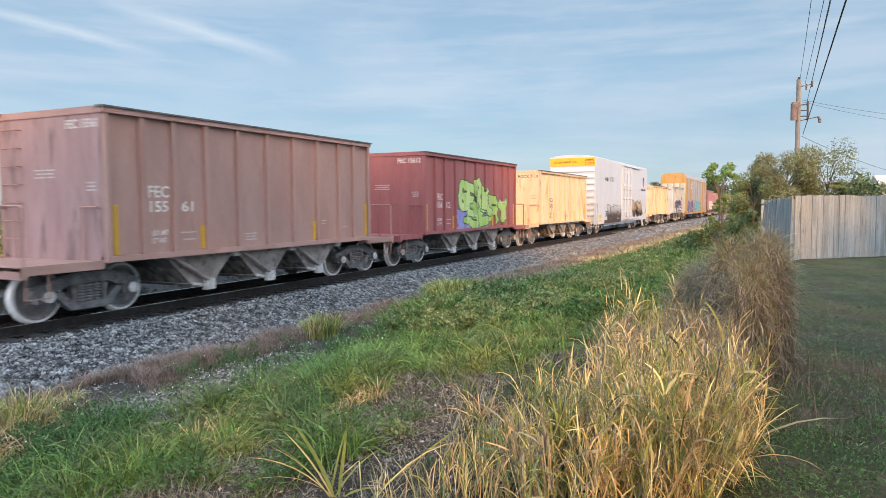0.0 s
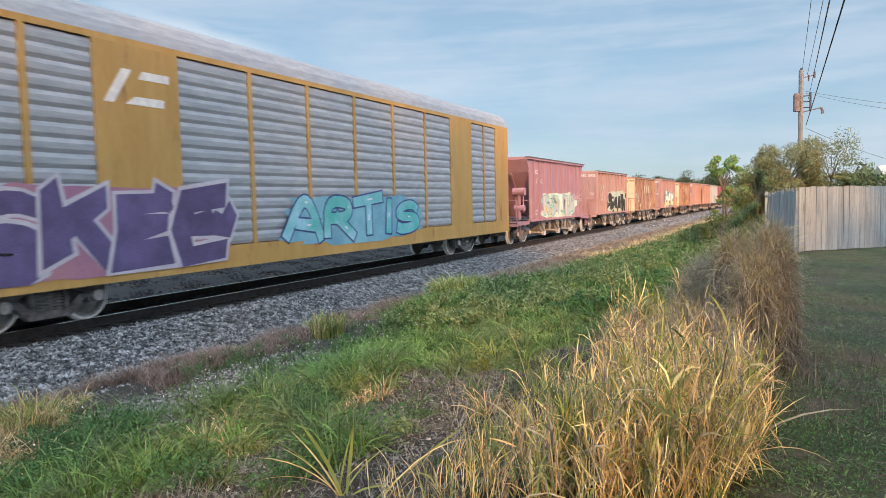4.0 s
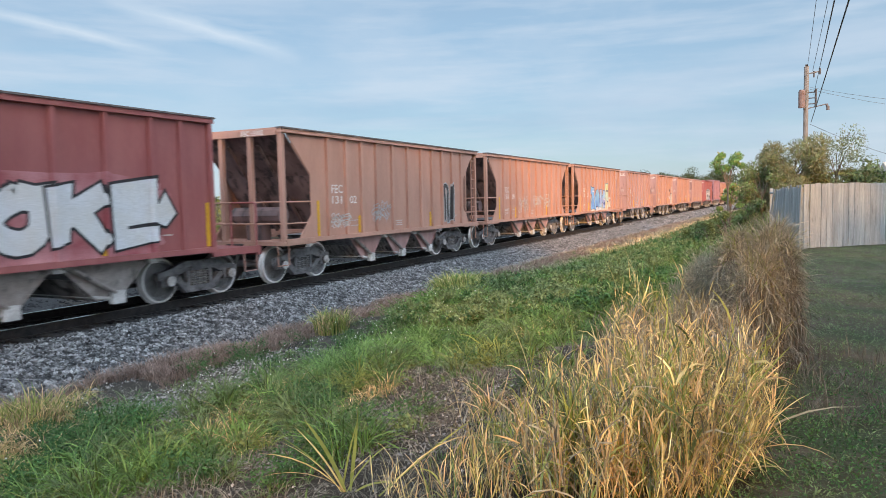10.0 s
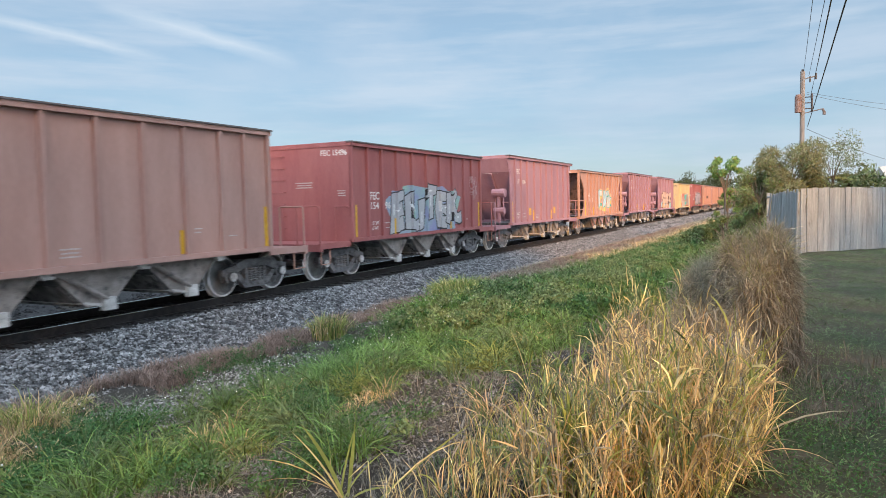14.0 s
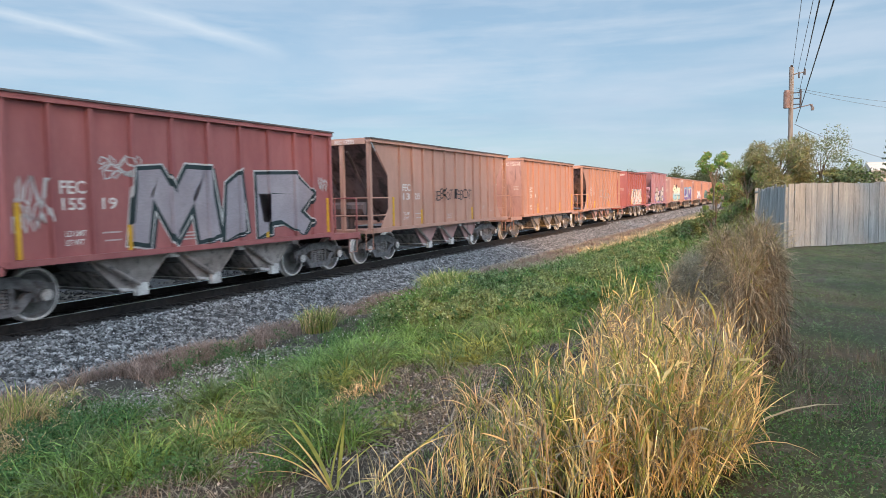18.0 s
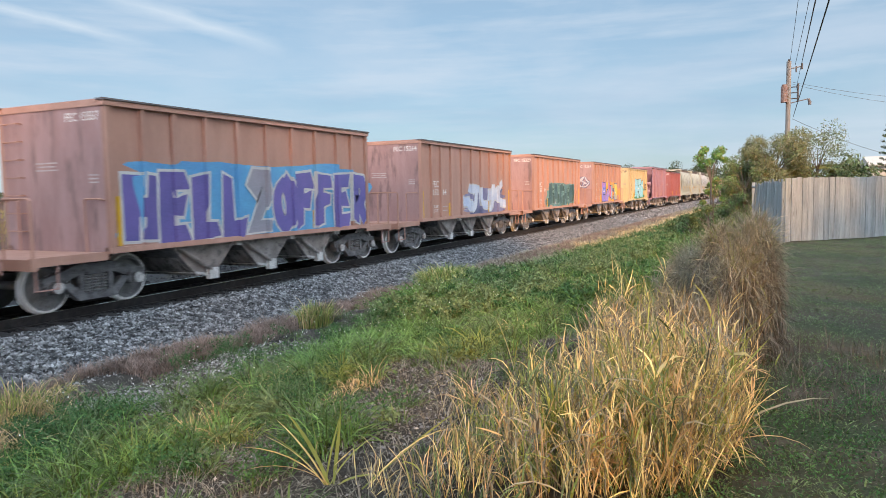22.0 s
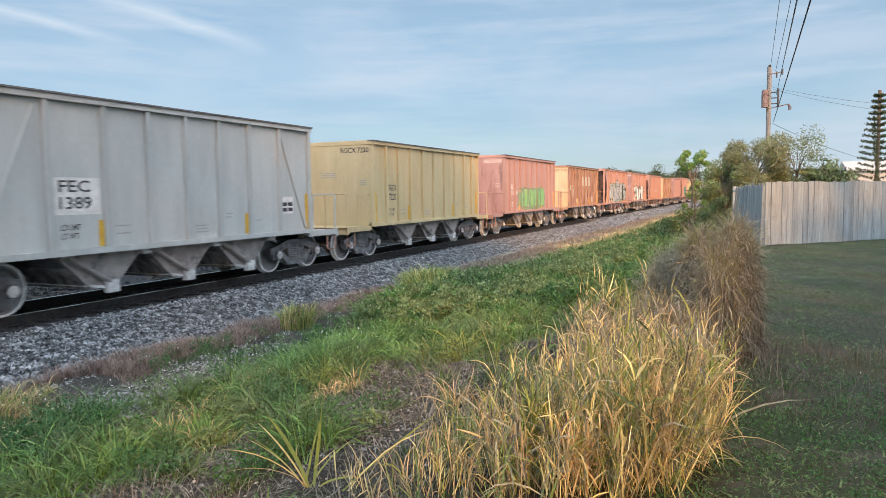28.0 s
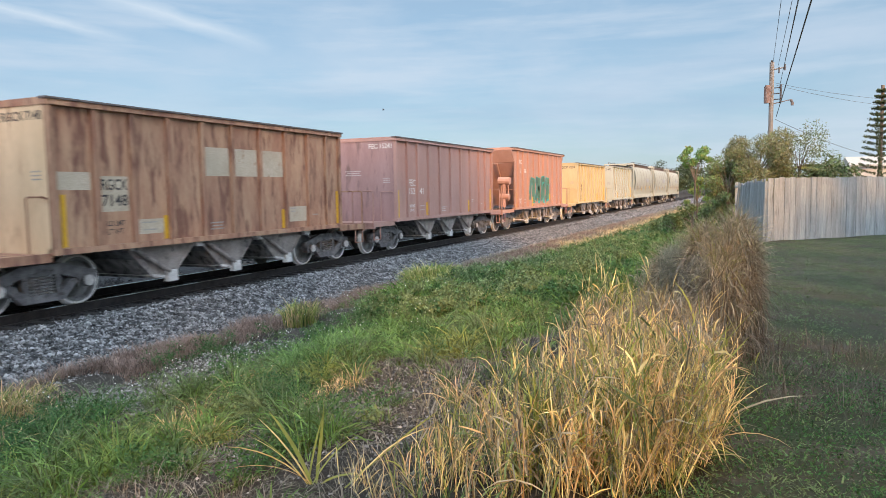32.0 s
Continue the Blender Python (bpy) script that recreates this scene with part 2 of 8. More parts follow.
M = {
    "brown": paint("brown_paint", (0.356, 0.211, 0.182), (0.408, 0.252, 0.218), (0.244, 0.138, 0.112), 0.66),
    "brown_b": paint("faded_brown_paint", (0.386, 0.217, 0.167), (0.445, 0.259, 0.201), (0.276, 0.153, 0.109), 0.66),
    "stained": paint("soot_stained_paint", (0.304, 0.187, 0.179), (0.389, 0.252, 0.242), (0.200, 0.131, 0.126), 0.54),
    "red": paint("red_paint", (0.276, 0.092, 0.092), (0.330, 0.123, 0.119), (0.223, 0.062, 0.051), 0.68),
    "maroon": paint("maroon_paint", (0.301, 0.166, 0.200), (0.353, 0.208, 0.236), (0.230, 0.125, 0.134), 0.68),
    "tan": paint("tan_paint", (0.570, 0.421, 0.266), (0.674, 0.518, 0.343), (0.389, 0.220, 0.130), 0.58),
    "cream": paint("cream_paint", (0.47, 0.365, 0.20), (0.54, 0.425, 0.245), (0.36, 0.20, 0.10), 0.68),
    "rust": surface("rusted_paint", (0.30, 0.158, 0.108), (0.43, 0.272, 0.178), 1.4, 0.8, 0.0, 0.1, 20.0, (2.0, 2.0, .45), (0.185, 0.095, 0.068), 0.51, 0.06, grit=(0.88, 1.08)),
    "grey": paint("grey_paint", (0.368, 0.368, 0.351), (0.436, 0.436, 0.415), (0.316, 0.291, 0.240), 0.68),
    "white": paint("white_paint", (0.446, 0.482, 0.526), (0.495, 0.526, 0.572), (0.432, 0.436, 0.432), 0.70, 0.5),
    "ivory": paint("ivory_paint", (0.357, 0.365, 0.302), (0.416, 0.421, 0.356), (0.274, 0.258, 0.198), 0.66),
    "orange": paint("orange_paint", (0.364, 0.212, 0.063), (0.431, 0.261, 0.091), (0.248, 0.124, 0.058), 0.60),
    "amber": surface("amber_paint", (0.75, 0.36, 0.015), (0.80, 0.42, 0.03), 3, 0.5, bump=0.03),
    # dark paint that holds the shade of the recessed car ends
    "recess_shade": paint("recess_shade_paint", (0.128, 0.095, 0.095), (0.221, 0.162, 0.162), (0.051, 0.046, 0.046), 0.50),
    "zinc": surface("zinc_screen", (0.27, 0.29, 0.32), (0.36, 0.375, 0.40), 2, 0.5, 0.2, 0.05, stretch=(1, 1, 4)),
    "steel": surface("dusty_truck_steel", (0.099, 0.100, 0.108), (0.208, 0.208, 0.215), 5, 0.85, 0.0, 0.3, c3=(0.062, 0.056, 0.055)),
    "under": surface("dusty_underframe", (0.19, 0.168, 0.160), (0.31, 0.285, 0.272), 3, 0.9, 0.0, 0.2, c3=(0.10, 0.096, 0.096)),
    "dust": surface("stone_dusted_sheet", (0.178, 0.173, 0.167), (0.369, 0.357, 0.345), 2.5, 0.9, 0.0, 0.1, 18, (1, 2, 1), (0.060, 0.056, 0.056), 0.50),
    "gate": surface("scraped_gate_steel", (0.40, 0.395, 0.39), (0.62, 0.61, 0.60), 5, 0.55, 0.1, 0.1, c3=(0.20, 0.19, 0.185), spots=0.6),
    "dark": surface("grimy_black_steel", (0.025, 0.023, 0.022), (0.05, 0.045, 0.04), 4, 0.8, 0.0, 0.2),
    "wheel": surface("wheel_steel", (0.172, 0.173, 0.179), (0.264, 0.264, 0.268), 5, 0.7, 0.2, 0.1),
    "tread": surface("worn_tread", (0.74, 0.73, 0.72), (0.82, 0.81, 0.80), 8, 0.5, 0.1, 0.02),
    "coping": surface("worn_coping_steel", (0.105, 0.095, 0.098), (0.16, 0.145, 0.145), 4, 0.7, 0.0, 0.1),
    "faint": surface("faded_black_stencil", (0.26, 0.25, 0.235), (0.36, 0.35, 0.33), 6, 0.7, bump=0.02),
    "faint_white": surface("faded_white_stencil", (0.44, 0.39, 0.37), (0.54, 0.49, 0.46), 6, 0.7, bump=0.02),
    "marking": surface("white_stencil", (0.582, 0.549, 0.515), (0.739, 0.694, 0.661), 6, 0.7, bump=0.02),
    "stencil": surface("black_stencil", (0.035, 0.033, 0.035), (0.06, 0.055, 0.055), 6, 0.7, bump=0.02),
    "yellow": surface("yellow_reflector", (0.562, 0.312, 0.023), (0.624, 0.374, 0.039), 6, 0.5, bump=0.02),
    "patch": surface("primer_patch", (0.420, 0.361, 0.277), (0.487, 0.428, 0.344), 2, 0.8, bump=0.03, c3=(0.294, 0.185, 0.118), spots=0.62),
    "rail": surface("rusty_rail", (0.022, 0.021, 0.022), (0.040, 0.036, 0.035), 6, 0.8, 0.2, 0.1),
    "railhead": surface("shiny_railhead", (0.52, 0.51, 0.50), (0.60, 0.59, 0.58), 3, 0.25, 0.95, 0.02),
    "tie": surface("creosoted_tie", (0.024, 0.024, 0.026), (0.044, 0.042, 0.042), 6, 0.9, 0.0, 0.4, stretch=(3, 0.6, 1)),
    "ballast": surface("ballast_bed", (0.024, 0.025, 0.027), (0.052, 0.053, 0.056), 14, 0.95, 0.0, 1.0, 38, c3=(0.104, 0.104, 0.108), spots=0.55),
    # gravel coloured near black for the shade under and behind the train
    "shade_gravel": surface("shade_darkened_gravel", (0.015, 0.016, 0.018), (0.035, 0.036, 0.038), 8, 0.95, 0.0, 0.8, 34, vary=0.5, island=True),
    "stone": surface("ballast_stone", (0.036, 0.040, 0.045), (0.289, 0.296, 0.304), 6, 0.9, 0.0, 0.2, vary=0.75, island=True),
    "stone_pale": surface("pale_gravel", (0.218, 0.215, 0.211), (0.359, 0.351, 0.343), 6, 0.9, 0.0, 0.2, vary=0.6, island=True),
    "soil": surface("roadside_soil", (0.026, 0.025, 0.021), (0.050, 0.044, 0.038), 0.6, 0.95, 0.0, 1.0, 24, c3=(0.078, 0.067, 0.058), spots=0.58),
    "lawn": surface("lawn_ground", (0.038, 0.054, 0.024), (0.071, 0.061, 0.044), 0.9, 0.95, 0.0, 0.9, 30, c3=(0.101, 0.084, 0.067), spots=0.56),
    "fence": surface("weathered_fence_wood", (0.222, 0.247, 0.259), (0.336, 0.366, 0.373), 2.0, 0.9, 0.0, 0.4, 30, (5, 5, 0.5), (0.123, 0.132, 0.138), 0.60, 0.14),
    "pole": surface("weathered_pole_wood", (0.16, 0.155, 0.15), (0.24, 0.23, 0.22), 3, 0.9, 0.0, 0.3, 30, (4, 4, 0.4)),
    "tank": surface("rusty_transformer", (0.15, 0.10, 0.09), (0.22, 0.16, 0.145), 4, 0.7),
    "wire": surface("cable_rubber", (0.05, 0.05, 0.055), (0.07, 0.07, 0.075), 4, 0.6, bump=0),
    "bark": surface("tree_bark", (0.13, 0.10, 0.08), (0.20, 0.165, 0.13), 5, 0.95, 0.0, 0.5, 30, (3, 3, 0.6)),
    "roof": surface("pale_roof", (0.446, 0.432, 0.389), (0.504, 0.490, 0.446), 2, 0.7),
    "leaf": foliage("green_leaf", (0.065, 0.105, 0.032), (0.12, 0.155, 0.055), .5),
    "leaf_mid": foliage("mid_green_leaf", (0.112, 0.169, 0.072), (0.208, 0.272, 0.116), .5),
    "blade_pale": foliage("pale_green_blade", (0.099, 0.155, 0.059), (0.167, 0.230, 0.098), .5),
    "withered": foliage("withered_brown_blade", (0.252, 0.234, 0.181), (0.472, 0.438, 0.353), .6),
    "thatch": foliage("weathered_thatch_blade", (0.149, 0.143, 0.120), (0.297, 0.285, 0.239), .55),
    "dead_dark": foliage("dark_dead_blade", (0.101, 0.088, 0.070), (0.184, 0.165, 0.130), .5),
    "straw_rust": foliage("rusty_dry_blade", (0.491, 0.360, 0.192), (0.764, 0.569, 0.315), .5, 0.30),
    "leaf_light": foliage("light_green_leaf", (0.130, 0.259, 0.071), (0.223, 0.367, 0.114), .4, 0.30),
    "leaf_olive": foliage("olive_leaf", (0.15, 0.16, 0.09), (0.26, 0.26, 0.15), .5),
    "leaf_gold": foliage("yellow_green_leaf", (0.20, 0.21, 0.045), (0.30, 0.29, 0.08), .4),
    "leaf_far": foliage("far_wood_leaf", (0.04, 0.062, 0.026), (0.07, 0.09, 0.04)),
    "blade": foliage("green_grass_blade", (0.047, 0.099, 0.028), (0.123, 0.201, 0.064), .6),
    "blade_lush": foliage("lush_grass_blade", (0.071, 0.154, 0.032), (0.197, 0.324, 0.091), .55, 0.30),
    "weed": foliage("dark_weed_leaf", (0.034, 0.105, 0.033), (0.084, 0.184, 0.060), .55),
    "blade_brown": foliage("dead_brown_blade", (0.204, 0.145, 0.123), (0.306, 0.230, 0.191), .5),
    "straw": foliage("dry_straw_blade", (0.545, 0.461, 0.205), (0.873, 0.752, 0.387), 0.55, 0.30),
    "straw_grey": foliage("withered_straw_blade", (0.221, 0.211, 0.148), (0.397, 0.373, 0.277), 0.55, 0.30),
    "blade_gold": foliage("yellowing_grass_blade", (0.216, 0.273, 0.069), (0.378, 0.413, 0.124), 0.45, 0.30),
    "petal": surface("white_petal", (0.78, 0.78, 0.74), (0.82, 0.82, 0.78), 5, 0.6, bump=0),
}


# ---- building helpers ----
def box(bm, x0, x1, y0, y1, z0, z1):
    v = [bm.verts.new((x, y, z)) for z in (z0, z1) for x, y in ((x0, y0), (x1, y0), (x1, y1), (x0, y1))]
    for f in ((3, 2, 1, 0), (4, 5, 6, 7), (0, 1, 5, 4), (1, 2, 6, 5), (2, 3, 7, 6), (3, 0, 4, 7)):
        bm.faces.new([v[i] for i in f])


def prism(bm, poly, y0, y1):
    """A polygon of (x, z) points, counter-clockwise seen from -y, drawn out from y0 to y1."""
    a = [bm.verts.new((x, y0, z)) for x, z in poly]
    b = [bm.verts.new((x, y1, z)) for x, z in poly]
    bm.faces.new(a)
    bm.faces.new(b[::-1])
    for i in range(len(poly)):
        j = (i + 1) % len(poly)
        bm.faces.new((a[j], a[i], b[i], b[j]))


def bar(bm, p, q, r, n=6):
    """A round bar from p to q."""
    p, q = Vector(p), Vector(q)
    w = (q - p).to_track_quat("Z", "Y").to_matrix()
    ring = [[bm.verts.new(e + w @ Vector((r * math.cos(6.2832 * i / n), r * math.sin(6.2832 * i / n), 0))) for i in range(n)] for e in (p, q)]
    for i in range(n):
        j = (i + 1) % n
        bm.faces.new((ring[0][i], ring[0][j], ring[1][j], ring[1][i]))
    bm.faces.new(ring[0][::-1])
    bm.faces.new(ring[1])


def plate(bm, corners, thick):
    """A flat plate through four or more corners, thickened along its normal."""
    c = [Vector(p) for p in corners]
    nrm = (c[1] - c[0]).cross(c[2] - c[0]).normalized() * thick
    a = [bm.verts.new(p) for p in c]
    b = [bm.verts.new(p + nrm) for p in c]
    bm.faces.new(a[::-1])
    bm.faces.new(b)
    for i in range(len(c)):
        j = (i + 1) % len(c)
        bm.faces.new((a[i], a[j], b[j], b[i]))


def lathe(bm, profile, n, side=1):
    """Turns (radius, y) points round the y axis."""
    rings = []
    for r, y in profile:
        rings.append([bm.verts.new((r * math.cos(6.28318 * i / n), y, r * math.sin(6.28318 * i / n))) for i in range(n)])
    for a, b in zip(rings, rings[1:]):
        for i in range(n):
            j = (i + 1) % n
            bm.faces.new((a[i], a[j], b[j], b[i]) if side > 0 else (a[j], a[i], b[i], b[j]))


MESHES = {}


def mesh_of(key, build, material):
    """The mesh under this key, built at its first use and then shared."""
    if key not in MESHES:
        bm = bmesh.new()
        build(bm)
        me = bpy.data.meshes.new(key[0])
        bm.to_mesh(me)
        bm.free()
        me.materials.append(material)
        MESHES[key] = me
    return MESHES[key]


def part(name, bm, material, parent, label=""):
    me = bm
    if isinstance(bm, bmesh.types.BMesh):
        me = bpy.data.meshes.new(name)
        bm.to_mesh(me)
        bm.free()
        me.materials.append(material)
    ob = new(name, me)
    ob.parent = parent
    return tagged(ob, label=label) if label else ob


def numpy_mesh(name, verts, tris, material):
    me = bpy.data.meshes.new(name)
    me.vertices.add(len(verts))
    me.vertices.foreach_set("co", np.asarray(verts, np.float32).ravel())
    me.loops.add(tris.size)
    me.loops.foreach_set("vertex_index", np.asarray(tris, np.int32).ravel())
    me.polygons.add(len(tris))
    me.polygons.foreach_set("loop_start", np.arange(0, tris.size, 3, dtype=np.int32))
    me.update(calc_edges=True)
    me.materials.append(material)
    return me


def thing(name, label, category, group="", at=None):
    e = new(name)
    e.empty_display_size = 0.2
    if at is not None:
        e.matrix_world = at
    return tagged(e, label, category, group)


# ---- lettering: every text is turned into a mesh once, before the scene fills up ----
def letter_meshes(wanted):
    """Meshes of texts, each scaled to a box one metre by one metre; wanted: {key: (body, boldness)}."""
    obs = {}
    for key, (body, bold) in wanted.items():
        cu = bpy.data.curves.new("letters", "FONT")
        cu.body, cu.offset, cu.space_character, cu.resolution_u = body, bold, 0.94 + bold, 2
        obs[key] = new("letters", cu)
    dg = bpy.context.evaluated_depsgraph_get()
    made = {}
    for key, ob in obs.items():
        made[key] = bpy.data.meshes.new_from_object(ob.evaluated_get(dg))
    for ob in obs.values():
        cu = ob.data
        bpy.data.objects.remove(ob)
        bpy.data.curves.remove(cu)
    return made


SMALL = ["LD LMT", "LT WT", "CAPY"]
MARKS = {}
W = 1.48            # half width of a hopper car over its side sheets
RIB = 0.085         # how far a side rib stands out
TRACK_Y = 12.87     # centre line of the track
WHEEL_R = 0.48


def flat_mesh(me, x0, x1, z0, z1, y, ribs, ribw, slant=0.0, frame_of=None):
    """Lays a letter mesh on a car side between x0..x1 and z0..z1, folded out over the ribs that it crosses."""
    bm = bmesh.new()
    bm.from_mesh(me)
    ref = frame_of or me
    co = np.array([v.co[:2] for v in ref.vertices])
    lo, hi = co.min(0), co.max(0)
    for v in bm.verts:
        u, w = (v.co.x - lo[0]) / (hi[0] - lo[0]), (v.co.y - lo[1]) / (hi[1] - lo[1])
        hz = z1 - z0
        if slant:
            w = w * (1 + .16 * math.sin(7.3 * u + 5 * x0)) + .05 * math.sin(13 * u + 3 * x1)
            u = u + .018 * math.sin(9 * w + 6 * u + x0) * min(1, hz)
            slant = .10 + .16 * math.sin(5.1 * u + 2 * x0)
        v.co = (x0 + u * (x1 - x0) + slant * (w - 0.5) * hz, y, max(1.145 if slant else 0, z0 + w * hz))
    fold(bm, ribs, ribw)
    return bm


def fold(bm, ribs, ribw):
    """Carries flat paint out over the ribs: it climbs one flank, crosses the face and comes down the other."""
    if not bm.verts:
        return
    xs = [v.co.x for v in bm.verts]
    lo, hi = min(xs), max(xs)
    for r in ribs:
        if r + ribw < lo or r - ribw > hi:
            continue
        for e in (r - ribw - .012, r - ribw - .004, r + ribw + .004, r + ribw + .012):
            bmesh.ops.bisect_plane(bm, geom=bm.verts[:] + bm.edges[:] + bm.faces[:], dist=1e-5, plane_co=(e, 0, 0), plane_no=(1, 0, 0))
    for v in bm.verts:
        if any(abs(v.co.x - r) < ribw + .005 for r in ribs):
            v.co.y -= RIB


def cloud(bm, x0, x1, z0, z1, y, rnd, floor=1.12):
    """An uneven sprayed patch with a billowing upper edge."""
    k = 72
    ph = [rnd.random() * 6.283 for _ in range(4)]
    ring = []
    for i in range(k):
        a = 6.28318 * i / k
        c, s = math.cos(a), math.sin(a)
        f = .90 + .05 * math.sin(5 * a + ph[0]) + .05 * math.sin(11 * a + ph[1]) + .04 * abs(math.sin(8.5 * a + ph[2])) + .02 * math.sin(23 * a + ph[3])
        px, pz = math.copysign(abs(c) ** .5, c) * f, math.copysign(abs(s) ** .5, s) * f
        ring.append(bm.verts.new((x0 + (px + 1) / 2 * (x1 - x0), y, max(floor, z0 + (pz + 1) / 2 * (z1 - z0)))))
    bm.faces.new(ring)


# letters as strokes in a unit square
STROKES = {
    "A": (((0, 0), (.36, 1), (.64, 1), (1, 0)), ((.2, .36), (.8, .36))),
    "B": (((.1, 0), (.1, 1), (.72, 1), (.86, .8), (.68, .54), (.1, .52)), ((.68, .54), (.95, .28), (.75, 0), (.1, 0))),
    "C": (((.95, .78), (.72, 1), (.28, 1), (.04, .7), (.04, .3), (.28, 0), (.72, 0), (.95, .22)),),
    "D": (((.08, 0), (.08, 1), (.6, 1), (.95, .7), (.95, .3), (.6, 0), (.08, 0)),),
    "E": (((.96, 1), (.1, 1), (.04, .5), (.08, 0), (.96, 0)), ((.06, .52), (.8, .54))),
    "F": (((.96, 1), (.1, 1), (.06, 0)), ((.08, .54), (.8, .56))),
    "G": (((.95, .8), (.7, 1), (.28, 1), (.04, .68), (.04, .28), (.3, 0), (.75, 0), (.95, .2), (.95, .45), (.5, .45)),),
    "H": (((.06, 0), (.1, 1)), ((.9, 0), (.94, 1)), ((.08, .5), (.92, .5))),
    "I": (((.5, 0), (.5, 1)),),
    "J": (((.3, 1), (.92, 1)), ((.7, 1), (.7, .22), (.48, 0), (.2, .02), (.05, .28))),
    "K": (((.08, 0), (.08, 1)), ((.96, 1), (.12, .45)), ((.36, .58), (.98, 0))),
    "L": (((.1, 1), (.06, .0), (.95, .02)),),
    "M": (((0, 0), (.1, 1), (.24, 1), (.5, .34), (.76, 1), (.9, 1), (1, 0)),),
    "N": (((.04, 0), (.08, 1), (.92, 0), (.96, 1)),),
    "O": (((.5, 1), (.12, .82), (.02, .5), (.12, .18), (.5, 0), (.88, .18), (.98, .5), (.88, .82), (.5, 1)),),
    "P": (((.08, 0), (.08, 1), (.7, 1), (.92, .76), (.7, .48), (.1, .46)),),
    "R": (((.08, 0), (.08, 1), (.7, 1), (.9, .76), (.7, .5), (.1, .48)), ((.45, .5), (.96, 0))),
    "S": (((.94, .84), (.7, 1), (.26, 1), (.06, .76), (.26, .54), (.74, .46), (.95, .24), (.74, 0), (.28, 0), (.04, .18)),),
    "T": (((0, 1), (1, 1)), ((.5, 1), (.48, 0))),
    "U": (((.06, 1), (.08, .25), (.3, 0), (.7, 0), (.92, .25), (.94, 1)),),
    "V": (((0, 1), (.5, 0), (1, 1)),),
    "W": (((0, 1), (.14, 0), (.3, 0), (.5, .7), (.7, 0), (.86, 0), (1, 1)),),
    "X": (((.02, 0), (.96, 1)), ((.04, 1), (.98, 0))),
    "Y": (((0, 1), (.5, .48), (1, 1)), ((.5, .5), (.46, 0))),
    "Z": (((.06, 1), (.94, 1), (.06, 0), (.96, 0)),),
    "2": (((.06, .76), (.3, 1), (.72, 1), (.92, .74), (.06, 0), (.96, 0)),),
}


def rounded(pts, times):
    """Cuts the corners of a line."""
    for _ in range(times):
        out = [pts[0]]
        for (ax, az), (bx, bz) in zip(pts, pts[1:]):
            out += [(ax * .75 + bx * .25, az * .75 + bz * .25), (ax * .25 + bx * .75, az * .25 + bz * .75)]
        pts = out + [pts[-1]]
    return pts


def ribbon(bm, pts, half, y, reach, floor, cut=0.0, swell=0.0):
    """A flat band along a line of (x, z) points with mitred corners; its ends run on by reach, are cut aslant, and one end may swell."""
    p = [Vector((a, b)) for a, b in pts]
    d0, d1 = (p[1] - p[0]).normalized(), (p[-1] - p[-2]).normalized()
    p[0], p[-1] = p[0] - d0 * reach, p[-1] + d1 * reach
    left, right = [], []
    last = len(p) - 1
    for i, q in enumerate(p):
        a = (q - p[i - 1]).normalized() if i else d0
        b = (p[i + 1] - q).normalized() if i < last else d1
        t = (a + b).normalized() if (a + b).length > .2 else b
        nrm = Vector((-t.y, t.x))
        m = half * (1 + swell * (2 * i / last - 1)) / max(.55, nrm.dot(Vector((-b.y, b.x))))
        slip = t * (cut * half if i in (0, last) else 0)
        left.append(q + nrm * m + slip)
        right.append(q - nrm * m - slip)
    vl = [bm.verts.new((v.x, y, max(floor, v.y))) for v in left]
    vr = [bm.verts.new((v.x, y, max(floor, v.y))) for v in right]
    for i in range(last):
        if (vl[i].co - vr[i + 1].co).length > 1e-4:
            bm.faces.new((vl[i], vr[i], vr[i + 1], vl[i + 1]))


def spray(colour, colour2=None, fade=None):
    """Sprayed paint of two mottled colours; with fade (z, reach) the second takes over above that height."""
    key = ("spray", colour, colour2, fade)
    if key in MESHES:
        return MESHES[key]
    c2 = colour2 or tuple(c * 0.8 for c in colour)
    m = surface("spray_paint", colour, tuple(c * .85 for c in colour) if fade else c2, 1.1, 0.55, bump=0.03)
    if fade:
        n, l = m.node_tree.nodes, m.node_tree.links
        base = n["Principled BSDF"].inputs["Base Color"]
        low = base.links[0].from_socket
        tc, sep, noise, add, mr, mx = (n.new("ShaderNode" + k) for k in ("TexCoord", "SeparateXYZ", "TexNoise", "Math", "MapRange", "Mix"))
        noise.inputs["Scale"].default_value = 3.0
        add.operation = "MULTIPLY_ADD"
        add.inputs[1].default_value = .5
        mr.inputs["From Min"].default_value, mr.inputs["From Max"].default_value = fade[0] + .25 - fade[1], fade[0] + .25 + fade[1]
        mx.data_type = "RGBA"
        mx.inputs["B"].default_value = (*c2, 1)
        l.new(tc.outputs["Object"], sep.inputs[0])
        l.new(tc.outputs["Object"], noise.inputs["Vector"])
        l.new(noise.outputs["Fac"], add.inputs[0])
        l.new(sep.outputs["Z"], add.inputs[2])
        l.new(add.outputs[0], mr.inputs["Value"])
        l.new(mr.outputs["Result"], mx.inputs["Factor"])
        l.new(low, mx.inputs["A"])
        l.new(mx.outputs["Result"], base)
    MESHES[key] = m
    return m


